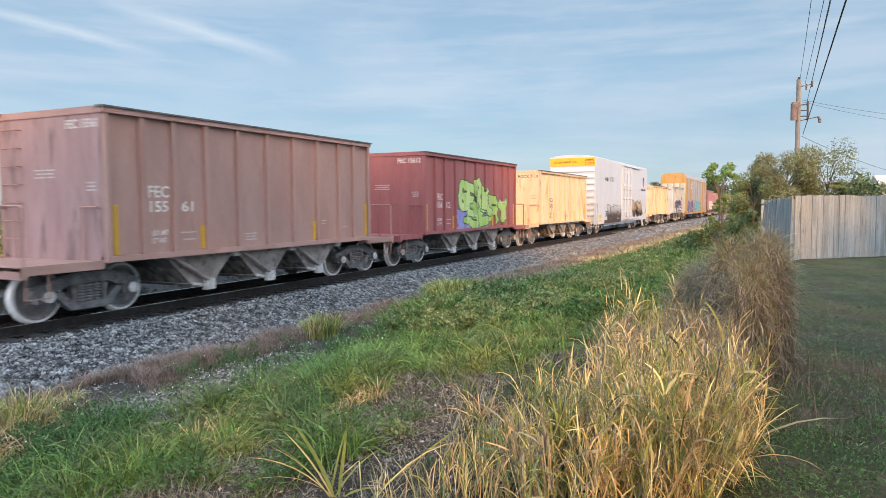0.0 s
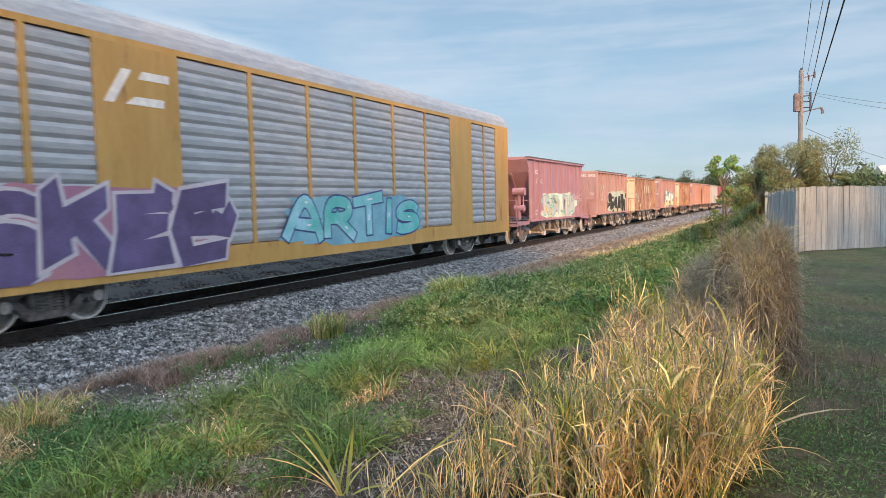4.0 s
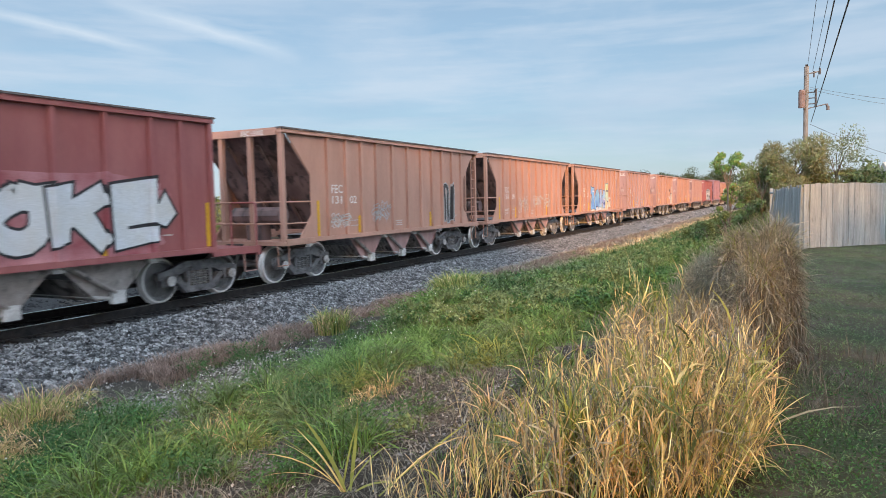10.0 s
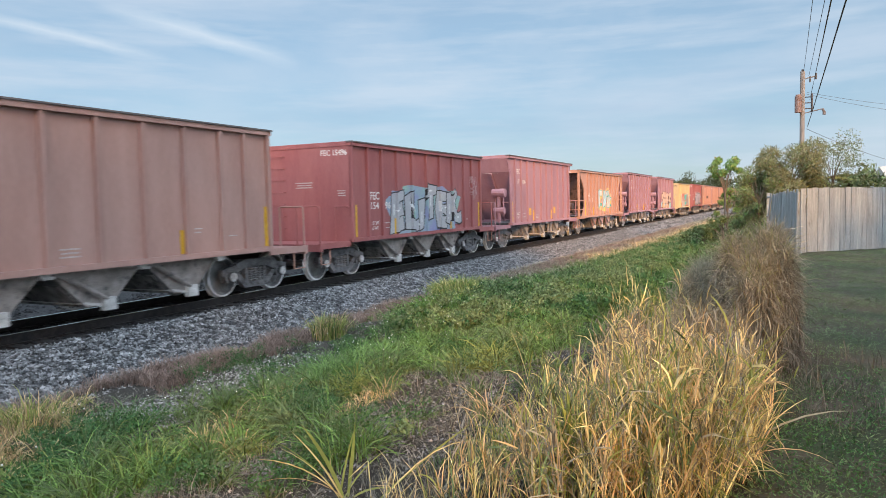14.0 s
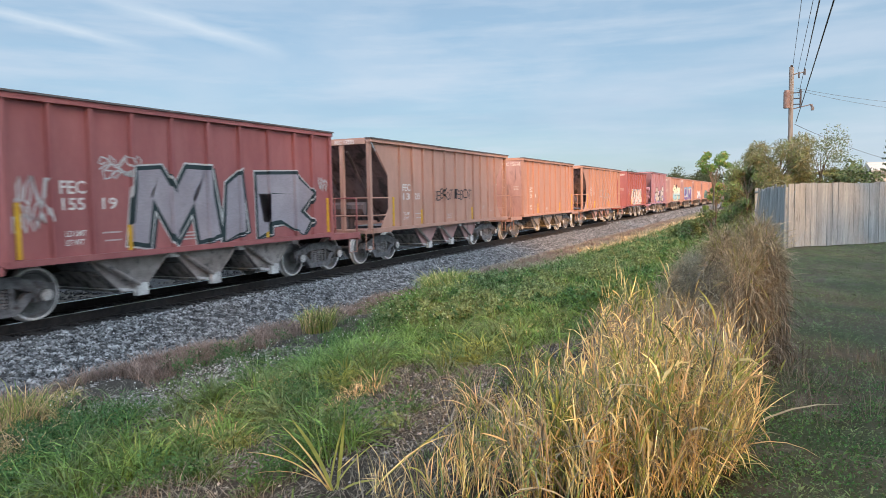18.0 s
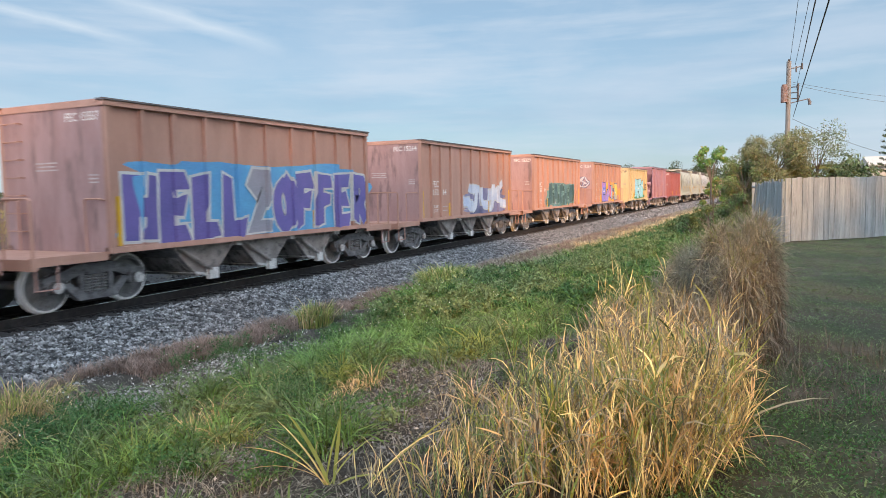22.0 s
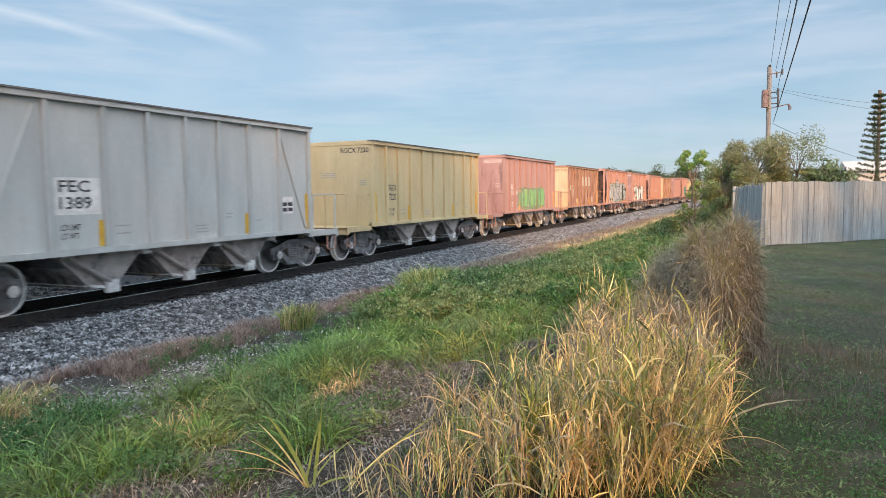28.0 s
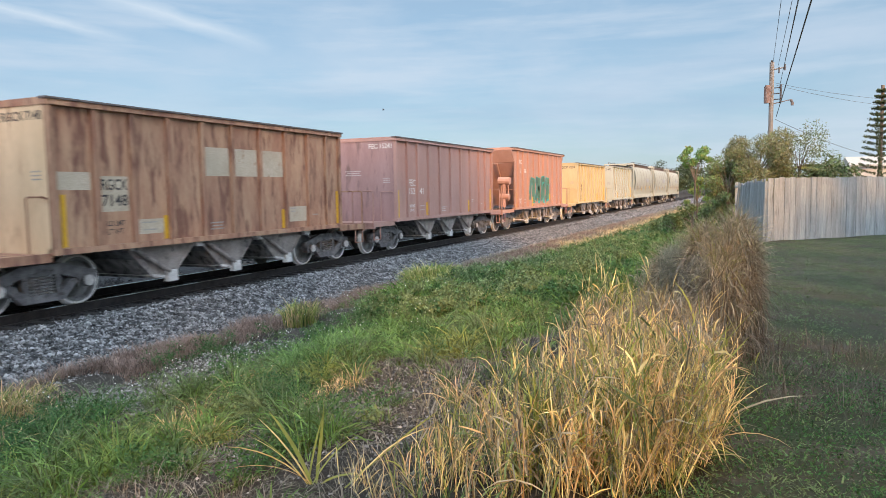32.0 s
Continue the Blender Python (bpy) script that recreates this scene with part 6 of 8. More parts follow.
LUSH = ((4.4, 5.3, .6, .5), (3.8, 5.6, .5, .8), (3.9, 4.7, .5, .35), (4.7, 4.6, .45, .3), (5.5, 4.5, .4, .25), (4.9, 3.6, .3, .2), (6.15, 5.05, .65, .45), (8.0, 5.2, 1.0, .6), (9.3, 3.3, 1.2, .6), (6.4, 6.1, .6, .3), (10.6, 4.3, 1.5, .8), (13, 5.4, 3, 1.1), (18, 4.6, 4, 1.3), (15, 7.0, 1.8, .7), (4.4, 2.95, .3, .2), (25, 4.0, 6, 1.4), (12.5, 2.2, 2.5, .7), (5.0, 6.9, .5, .2))
WEEDY = ((5.3, 6.9, .5, .35), (4.8, 6.6, .55, .45), (10.0, 6.2, .9, .25), (8.5, 8.0, .9, .32), (6.6, 4.85, .5, .30), (5.15, 3.0, .34, .18), (3.95, 3.2, .24, .18), (3.8, 4.1, .3, .2), (7.6, 6.4, 1.0, .35), (11.4, 6.3, 1.8, .8), (8.9, 4.5, 1.0, .5), (15.2, 5.0, 3, 1.2), (21, 4.4, 5, 1.4), (4.2, 6.1, .6, .5), (4.55, 3.45, .4, .2), (5.7, 4.5, .3, .2), (12.8, 3.4, 2.2, .8), (18, 2.6, 5, .8))
# spots where sunlight is put into the grass as yellow-green blades
SUNLIT = ((8.1, 3.55, .30, .25), (14.0, 6.7, .6, .5), (11.8, 5.4, .35, .25), (7.2, 4.9, .3, .2))
BRIGHT = ((9.1, 5.5, .7, .35), (10.7, 5.6, .8, .4), (12.2, 5.5, .8, .4), (10.6, 3.6, .9, .4), (7.4, 5.5, .5, .3), (13.4, 4.4, 1.2, .5), (8.6, 4.5, .5, .3))
TUSSOCK = ((5.1, 5.2, .25, .25), (6.7, 4.35, .4, .2), (4.6, 8.0, .6, .45), (5.7, 8.4, .6, .3), (4.0, 7.2, .5, .5), (6.9, 5.6, .4, .2))
grass_stuff("trackside_grass", "low green trackside grass in loose tufts", grow(900, 3.0, 34, 1.6, 8.2, 22, .08, 1.4, LUSH, .10), .05, .17, 1.5, .009, M["blade"], None, 1.0)
fountains("trackside_grass", "arching pale green grass tufts", 400, LUSH, .0, 70, 3.0, 12, 1.9, 7.9, 1.1, .34, .66, .0095, "blade_pale")
fountains("trackside_grass", "arching lush green grass tufts", 460, LUSH, .02, 56, 3.0, 13, 1.9, 7.9, 1.1, .30, .60, .0105, "blade_lush")
fountains("trackside_grass", "small arching green grass tufts", 620, LUSH + WEEDY, .16, 40, 3.2, 12, 1.7, 8.0, 1.1, .14, .30, .008, "blade")
fountains("trackside_grass", "arching green grass tufts farther off", 1300, LUSH + WEEDY, .03, 38, 12, 30, 1.6, 7.6, 1.2, .34, .66, .018, "blade_lush")
fountains("trackside_grass", "arching pale grass tufts farther off", 800, LUSH, .05, 34, 12, 28, 1.8, 7.8, 1.2, .34, .62, .016, "blade_pale")
# yellow blades colour in the sunlit patches
fountains("trackside_grass", "grass tufts coloured yellow-green for sunlit patches", 1300, SUNLIT, .0, 64, 6, 15, 2.8, 7.6, 1.0, .28, .60, .011, "blade_gold", 1.6)
fountains("trackside_grass", "bushy bright green grass tufts", 900, BRIGHT, .0, 70, 6.5, 16, 2.8, 7.2, 1.0, .30, .62, .011, "leaf_light", 1.7)
fountains("trackside_grass", "half-dry brown and yellow grass tufts", 420, TUSSOCK, .01, 46, 3.2, 11, 2.2, 8.7, 1.0, .22, .52, .008, "straw_rust", 1.9)
fountains("trackside_grass", "half-dry yellowing grass tufts", 380, TUSSOCK + LUSH[:4], .02, 34, 3.2, 14, 2.0, 8.7, 1.0, .24, .50, .008, "blade_gold", 1.9)
grass_stuff("dead_grass", "reddish-brown dead grass along the ballast", tufts(2300, 4.0, 70, 8.0, 9.25, 34, .09, 1.9), .07, .28, .9, .007, M["blade_brown"], lambda x, y: patchy(x, y, .9, 4.0) > .2, .7)
grass_stuff("dead_grass", "pale dead grass litter on bare soil", tufts(3600, 3.0, 22, 1.6, 8.6, 12, .16, 1.5), .02, .08, 3.2, .005, M["thatch"], None, 1.0)
grass_stuff("dead_grass", "brown withered stalks on bare soil", tufts(380, 3.2, 16, 1.8, 4.4, 14, .12, 1.3), .05, .24, 1.2, .004, M["thatch"], None, .8)
fountains("dead_grass", "fallen dry leaves along the path edge", 110, ((4.9, 2.5, .9, .5), (6.8, 2.6, .8, .3), (3.9, 2.2, .6, .5), (6.6, 3.8, .5, .25)), .03, 16, 3.2, 9, 1.6, 4.6, 1.0, .12, .35, .005, "straw_grey", 1.4, .10)
grass_stuff("far_grass", "rank green grass in the ditch beyond", tufts(1700, 19, 95, 1.2, 6.4, 24, .22, 1.7), .22, .52, .9, .026, M["blade"], None, .9)
grass_stuff("far_grass", "orange-brown dry grass beside the far ballast", tufts(1500, 19, 110, 6.3, 9.2, 20, .25, 1.5), .08, .28, .9, .02, M["straw_grey"], lambda x, y: (y > 7.2) | (x > 32), .8)
grass_stuff("far_grass", "orange dry grass down the line", tufts(700, 30, 90, 5.2, 7.8, 20, .25, 1.2), .10, .34, .9, .02, M["straw_rust"], None, .8)
grass_stuff("lawn_grass", "short mown lawn grass", tufts(15000, 3.4, 26, -6.0, 0.6, 18, .10, 1.7), .02, .055, 1.6, .008, M["blade_pale"], lambda x, y: patchy(x, y, 3.7, 1.3) + 1.3 * rng.random(len(x)) > np.where(x > 8, .70, 1.05), .9)
grass_stuff("lawn_grass", "short mown lawn grass around the camera", tufts(5000, -9, 3.4, -6.0, 0.6, 14, .10, 1.0), .025, .065, 1.4, .010, M["blade"], None, .8)
grass_stuff("trackside_grass", "low green trackside grass beside the camera", tufts(1500, -9, 3.2, 1.0, 8.4, 26, .09, 1.0), .06, .30, 1.2, .011, M["blade"], None, 1.0)
grass_stuff("dead_grass", "reddish-brown dead grass along the ballast", tufts(700, -9, 4.2, 8.0, 9.25, 30, .09, 1.0), .07, .28, .9, .007, M["blade_brown"], None, .7)
grass_stuff("lawn_grass", "dry thatch in the lawn", tufts(4500, 3.6, 24, -6.0, 0.9, 14, .14, 1.3), .012, .035, 1.8, .006, M["straw_grey"], None, .9)
grass_stuff("lawn_grass", "pale bleached tips in the lawn", tufts(3000, 9, 30, -7.0, 0.9, 14, .16, 1.1), .02, .05, 1.4, .007, M["blade_pale"], None, .8)
grass_stuff("lawn_weeds", "brown twiggy weeds on the bare lawn edge", tufts(130, 5.3, 7.8, -1.9, .35, 12, .07, 1.0), .10, .30, .7, .004, M["dead_dark"], None, .4)


def clump(name, label, x, y, r, n, hmin, hmax, lean, width, mats, droop, group="", wild=.16):
    """One standing tuft: several kinds of blade from one root."""
    z = float(ground_z(np.array(x), np.array(y)))
    e = thing(name, label, "grass clump", group, pose(x, y, z))
    for key, share in mats:
        k = int(n * share)
        a, d = rng.random(k) * 6.283, r * np.sqrt(rng.random(k))
        px, py = d * np.cos(a), d * np.sin(a) * .8
        h = (hmin + (hmax - hmin) * rng.random(k) ** .7) * (1 - .25 * d / r)
        part("tuft", blades("tuft", px, py, h, lean, width, M[key], zf=lambda q, w: 0 * q, droop=droop, heading=a + 1.3 * rng.standard_normal(k), wild=wild), None, e)["kind"] = "stuff"
    return e


DRY = (("straw", .23), ("straw_rust", .24), ("straw_grey", .17), ("thatch", .14), ("blade_gold", .13), ("blade_pale", .09))
TANNED = (("thatch", .36), ("straw_grey", .40), ("straw", .14), ("straw_rust", .10))
GOLDEN = (("straw", .42), ("straw_rust", .25), ("straw_grey", .10), ("thatch", .07), ("blade_gold", .16))
GREENING = (("blade_gold", .34), ("blade_pale", .34), ("straw", .22), ("straw_grey", .10))


def reeds(label, x, y, r, stalks, h0, h1, per, leaf, width, mats, folded=.34, lean=.15):
    """A standing clump: thin upright stalks, and on each several leaves that arch off it, some of them broken over."""
    z = float(ground_z(np.array(x), np.array(y)))
    e = thing("grass_clump", label, "grass clump", "dry grass clumps", pose(x, y, z))
    for key, share in mats:
        m = max(2, int(stalks * share))
        a, d = rng.random(m) * 6.283, r * np.sqrt(rng.random(m))
        root = np.stack([d * np.cos(a), d * np.sin(a), np.full(m, -.02)], -1)
        h = (h0 + (h1 - h0) * rng.random(m) ** 1.3) * (1 - .25 * (d / r) ** 2)
        hd = a + .8 * rng.standard_normal(m)
        el = np.clip(1.571 - lean * (.2 + d / r) - .07 * np.abs(rng.standard_normal(m)), .8, 1.571)
        part("stalk", strips("stalk", root, hd, el, arcs(m, .22 * rng.random(m), 4, .04), h, .0065, M[key], 1.0), None, e)["kind"] = "stuff"
        k = m * per
        f = .06 + .92 * rng.random(k) ** .85
        i = np.repeat(np.arange(m), per)
        at = root[i] + np.stack([np.cos(el[i]) * np.cos(hd[i]), np.cos(el[i]) * np.sin(hd[i]), np.sin(el[i])], -1) * (h[i] * f)[:, None]
        lh = rng.random(k) * 6.283
        le = np.clip(1.28 + .26 * rng.standard_normal(k), .2, 1.56)
        ll = leaf * (.35 + .8 * rng.random(k)) * (1.15 - .45 * f)
        part("foliage", strips("foliage", at, lh, le, arcs(k, .12 + 1.3 * rng.random(k) ** 1.7, 4, folded), ll, width, M[key], .9), None, e)["kind"] = "stuff"
    return e


reeds("tall dry straw-yellow grass clump with green blades", 3.95, .50, .20, 140, .60, 1.0, 10, .33, .0078, GOLDEN, .45, .22)
reeds("dense golden dry grass clump", 3.72, .66, .20, 100, .50, .90, 10, .31, .0078, DRY, .45, .22)
reeds("golden dry grass clump at the lawn edge", 4.30, .36, .17, 100, .60, .98, 10, .33, .0078, GOLDEN, .45, .22)
reeds("tall yellow-green reed leaves in a dry clump", 4.28, .40, .14, 14, .85, 1.08, 6, .42, .016, GREENING, .08)
reeds("yellow-green reed leaves in a dry clump", 3.80, .62, .16, 12, .60, .85, 6, .40, .016, GREENING, .08)
reeds("dry straw grass clump beside a path", 3.45, 1.02, .24, 70, .36, .66, 6, .36, .009, DRY)
reeds("greenish dry grass clump beside a path", 3.80, 1.12, .26, 80, .36, .70, 6, .38, .010, GREENING)
reeds("straw grass clump beside a path", 4.25, .95, .26, 100, .42, .78, 6, .34, .009, DRY, .25, .2)
reeds("leaning dry grass clump beside a path", 4.75, 1.0, .30, 100, .40, .76, 6, .36, .009, DRY, .25, .24)
reeds("thin dry grass at a path edge", 3.45, 1.40, .28, 60, .22, .50, 5, .32, .007, DRY, .2, .3)
reeds("thin greenish grass at a path edge", 3.95, 1.50, .30, 54, .20, .46, 5, .32, .007, GREENING, .2, .35)
reeds("thin dry grass at a path edge", 4.7, 1.55, .32, 50, .18, .46, 5, .32, .006, DRY, .2, .35)
reeds("thin dry grass at a path edge", 3.45, 1.80, .22, 26, .16, .40, 5, .28, .006, DRY, .2, .35)
reeds("thin greenish grass at a path edge", 5.7, 1.65, .36, 50, .20, .48, 5, .34, .008, GREENING, .2, .35)
reeds("tangled straw grass clump", 5.25, .78, .32, 120, .46, .92, 6, .36, .009, DRY, .3, .22)
reeds("tangled brown grass clump", 5.8, .58, .32, 120, .52, 1.0, 7, .34, .008, TANNED, .34, .22)
reeds("tangled brown grass clump", 6.2, 1.05, .36, 110, .34, .82, 6, .34, .008, TANNED + DRY[:2], .34, .26)
reeds("brown withered grass clump", 6.9, 1.30, .34, 90, .34, .80, 6, .34, .009, TANNED, .34, .26)
reeds("tall green grass with thin seed stalks", 7.6, 1.25, .32, 60, .45, 1.0, 6, .42, .010, GREENING, .1, .2)
reeds("brown withered grass clump", 8.5, 1.1, .40, 80, .35, .9, 6, .36, .010, TANNED, .3, .3)


def mound(label, x, y, r, tall, n, mats, width):
    """Withered grass standing in a heap: long leaves hang down its flanks like thatch, short wisps crown it."""
    z = float(ground_z(np.array(x), np.array(y)))
    e = thing("grass_clump", label, "grass clump", "dry grass clumps", pose(x, y, z))
    for key, share, low, high, crown in mats:
        k = int(n * share)
        f = low + (high - low) * rng.random(k)
        rad = r * np.clip(1 - f ** 5, 0, 1) ** .5 * (.80 + .26 * rng.random(k)) * (.92 + .08 * np.sin(6 * f))
        a = rng.random(k) * 6.283
        root = np.stack([rad * np.cos(a), rad * np.sin(a), f * tall], -1)
        hd = a + (1.6 if crown else 1.1) * rng.standard_normal(k)
        el = np.clip((1.05 if crown else -.45) + .5 * rng.standard_normal(k), -1.45, 1.5)
        ll = (.23 if crown else .22) * (.4 + rng.random(k))
        part("crown_grass" if crown else "thatch", strips("thatch", root, hd, el, arcs(k, (.9 if crown else 1.5) * (.4 + .7 * rng.random(k)), 4, .25), ll, width * (.6 if crown else 1), M[key], .8), None, e)["kind"] = "stuff"
    return e


for mx, my, mr, tall, n in ((7.28, .16, .23, 1.26, 6500), (7.42, .46, .24, 1.16, 6000), (7.02, .30, .20, .98, 4200)):
    mound("tall withered grass heap, tan crown and hanging brown leaves", mx, my, mr, tall, n, (("thatch", .30, .05, .95, False), ("straw_grey", .10, .3, .95, False), ("dead_dark", .18, .0, .8, False), ("withered", .16, .55, 1.0, True), ("straw_grey", .34, .45, 1.0, True), ("blade_gold", .03, .75, 1.0, True)), .0062)
mound("lower withered grass heap, fine and brown", 7.8, .72, .36, .92, 6500, (("thatch", .26, .1, .9, False), ("straw_grey", .16, .1, .9, False), ("withered", .22, .4, 1.0, True), ("straw_grey", .36, .3, 1.0, True)), .006)
mound("low tangle of withered grass, fine and brown", 6.35, .72, .34, .66, 3600, (("thatch", .36, .1, 1.0, False), ("straw_grey", .20, .2, 1.0, False), ("dead_dark", .16, .0, .7, False), ("straw_grey", .28, .4, 1.0, True)), .006)
clump("grass_clump", "half-dry grass tuft by the ballast", 10.95, 7.9, .36, 560, .30, .80, .5, .010, (("blade_gold", .5), ("straw_rust", .3), ("blade", .2)), .8)
clump("grass_clump", "half-dry grass tuft by the ballast", 5.1, 8.0, .5, 500, .30, .70, .6, .010, (("blade_gold", .40), ("straw_rust", .45), ("blade", .15)), .9)
# gold and straw blades paint the sun on this tuft
clump("grass_clump", "grass tuft on the mound, coloured yellow-green for sunlight", 15.0, 7.0, .75, 1700, .40, .92, .6, .014, (("blade_gold", .62), ("straw", .20), ("blade_lush", .18)), .9)
clump("grass_clump", "half-dry brown grass tuft", 5.05, 5.2, .16, 200, .15, .40, .8, .009, (("straw_rust", .6), ("blade_gold", .4)), 1.2)


def few_leaves(label, x, y, rows):
    """A few leaves from one root; rows: key, heading, elevation, bend in all (degrees), length, width, share broken over."""
    z = float(ground_z(np.array(x), np.array(y)))
    e = thing("grass_clump", label, "grass clump", "loose leaves beside the path", pose(x, y, z))
    for i, (key, hd, el, bend, length, width, folded) in enumerate(rows):
        one = np.ones(1)
        b = np.full((1, 6), radians(bend) / 6)
        if folded:
            b[0, 3] += 2.2
        part("leaf", strips("leaf", [(.02 * math.sin(3.1 * i), .02 * math.cos(2.3 * i), 0)], radians(hd) * one, radians(el) * one, b, length * one, np.array([width]), M[key], .15, .95), None, e)
    return e


few_leaves("fan of young yellow-green reed leaves beside the path", 3.74, 2.64, (("blade_gold", 120, 62, 34, .60, .028, 0), ("blade_gold", 118, 74, 18, .58, .032, 0), ("straw", 112, 67, 24, .56, .026, 0), ("blade_gold", -60, 82, 10, .50, .026, 0), ("blade_gold", -66, 66, 30, .46, .020, 0), ("straw", 124, 56, 40, .64, .014, 0), ("blade_gold", 100, 80, 10, .50, .022, 0), ("straw_rust", 128, 50, 55, .60, .012, 0), ("straw", 130, 64, 30, .54, .012, 0), ("straw_rust", 90, 66, 60, .40, .010, 0)))
few_leaves("upright green spear of a reed beside the path", 3.74, 2.57, (("blade_gold", -64, 84, 6, .54, .020, 0), ("blade_gold", -80, 45, 60, .30, .012, 0)))
few_leaves("dry reed stalk broken over beside the path", 3.72, 2.38, (("straw", 100, 88, 4, .48, .010, 1),))
few_leaves("long arching dry leaves across the path", 3.66, 2.30, (("blade_gold", -40, 38, 34, .95, .016, 0), ("straw", -30, 50, 70, 1.0, .010, 0)))
few_leaves("dry reed leaves reaching out over the lawn", 4.45, .30, (("straw_grey", -64, 60, 52, .82, .014, 0), ("straw_rust", -60, 52, 70, .60, .008, 0)))
for sx, sy, sh in ((5.2, 2.35, .62), (5.9, 2.05, .70), (9.6, 2.0, 1.0), (9.9, 1.8, .95), (10.4, 1.9, 1.05), (4.55, 2.1, .55)):
    few_leaves("lone pale seed stalk beside the path", sx, sy, (("straw", 70, 84, 18, sh, .008, 0), ("straw", 200, 80, 40, sh * .6, .006, 0)))

# white daisies among the grass
k = 300
fx, fy = 11.4 + 2.6 * rng.standard_normal(k), 6.1 + .8 * rng.standard_normal(k)
fz = ground_z(fx, fy) + .22 + .2 * rng.random(k)
fv = np.zeros((k, 4, 3))
for i, (a, b) in enumerate(((-1, -1), (1, -1), (1, 1), (-1, 1))):
    fv[:, i] = np.stack([fx + a * .007, fy + b * .004, fz + b * .006], -1)
ft = np.array([(0, 1, 2), (0, 2, 3)])[None] + (np.arange(k) * 4)[:, None, None]
tagged(new("wildflowers", numpy_mesh("wildflowers", fv.reshape(-1, 3), ft.reshape(-1, 3), M["petal"])), "tiny white daisies in the grass", "flowers", kind="stuff")


def leaves(name, centers, radii, n, size, material, flat=0.8, narrow=0.42):
    """Rhombic leaves scattered over clusters."""
    which = rng.integers(0, len(centers), n)
    d = rng.standard_normal((n, 3))
    d /= np.linalg.norm(d, axis=1)[:, None]
    rad = radii[which] * (0.45 + 0.6 * rng.random(n))
    p = centers[which] + d * rad[:, None] * np.array((1, 1, flat))
    u = rng.standard_normal((n, 3))
    u /= np.linalg.norm(u, axis=1)[:, None]
    w = np.cross(u, d + 0.3 * rng.standard_normal((n, 3)))
    w /= np.linalg.norm(w, axis=1)[:, None] + 1e-9
    s = (size * (0.6 + 0.8 * rng.random(n)))[:, None]
    v = np.stack([p - u * s, p + w * s * narrow, p + u * s, p - w * s * narrow], 1)
    t = np.array([(0, 1, 2), (0, 2, 3)])[None] + (np.arange(n) * 4)[:, None, None]
    return numpy_mesh(name, v.reshape(-1, 3), t.reshape(-1, 3), material)


def carpet(name, label, n, per, x0, x1, y0, y1, spots, floor, size, key, rise):
    """Broad-leaved weeds: small leaves over many low cushions."""
    cx, cy = x0 + (x1 - x0) * rng.random(n) ** 1.5, y0 + (y1 - y0) * rng.random(n)
    k = rng.random(n) < floor + field(cx, cy, spots)
    cx, cy = cx[k], cy[k]
    c = np.stack([cx, cy, ground_z(cx, cy) + rise * rng.random(len(cx))], -1)
    ob = new(name, leaves(name, c, .09 + .11 * rng.random(len(cx)), len(cx) * per, size, M[key], .7))
    return tagged(ob, label, "weeds", kind="stuff")


carpet("trackside_weeds", "low dark green broad-leaved weeds", 4200, 90, 3.2, 30, 2.1, 8.4, WEEDY, .01, .016, "weed", .24)
carpet("trackside_weeds", "rank dark green leafy weeds in the ditch", 1300, 70, 10.5, 34, 1.6, 6.6, ((14, 4.6, 4, 1.5), (20, 4.0, 6, 1.6), (28, 3.6, 6, 1.6), (13, 2.4, 3, .8)), .0, .034, "weed", .36)
carpet("trackside_weeds", "rank mid-green leafy weeds in the ditch", 2200, 70, 10.5, 30, 1.8, 6.6, ((13, 5.2, 3, 1.2), (17, 4.0, 4, 1.2), (22, 4.6, 5, 1.0)), .02, .030, "leaf_mid", .44)
carpet("lawn_weeds", "tiny dark green clover leaves in the lawn edge", 700, 60, 3.6, 7.5, -2.4, .6, ((4.6, -.5, 1.2, .8), (5.9, -.3, .6, .5)), .12, .011, "weed", .03)
carpet("trackside_weeds", "low mid-green leafy weeds", 1300, 65, 4.6, 32, 2.6, 8.3, LUSH, .04, .022, "leaf_mid", .14)

def tree(name, label, x, y, h, spread, n, size, mats, trunk_r=.12, low=.3, clusters=16, group="", category="tree", narrow=0.42):
    z = float(ground_z(np.array(x), np.array(y)))
    e = thing(name, label, category, group, pose(x, y, z - .05))
    tips, rad = [], []
    bm = bmesh.new()
    top = Vector((0, 0, h * .6))
    bar(bm, (0, 0, 0), top, trunk_r, 7)
    for i in range(clusters):
        a, zz = i * 2.399 + rng.random(), low + (0.92 - low) * (i + .5) / clusters
        r = spread * math.sqrt(max(.06, 1 - ((zz - .55) / .5) ** 2)) * (.55 + .5 * rng.random())
        tip = Vector((r * math.cos(a), r * math.sin(a), h * zz))
        root = Vector((0, 0, h * min(.55, zz * .7)))
        bar(bm, root, (root + tip) / 2 + Vector((0, 0, .06 * h)), trunk_r * .4, 5)
        bar(bm, (root + tip) / 2 + Vector((0, 0, .06 * h)), tip, trunk_r * .22, 5)
        tips.append(tip)
        rad.append(spread * (.28 + .22 * rng.random()))
    part("trunk", bm, M["bark"], e)
    tips, rad = np.array([tuple(t) for t in tips]), np.array(rad)
    for key, share in mats:
        part("crown", leaves("crown", tips, rad, int(n * share), size, M[key], narrow=narrow), None, e)
    return e


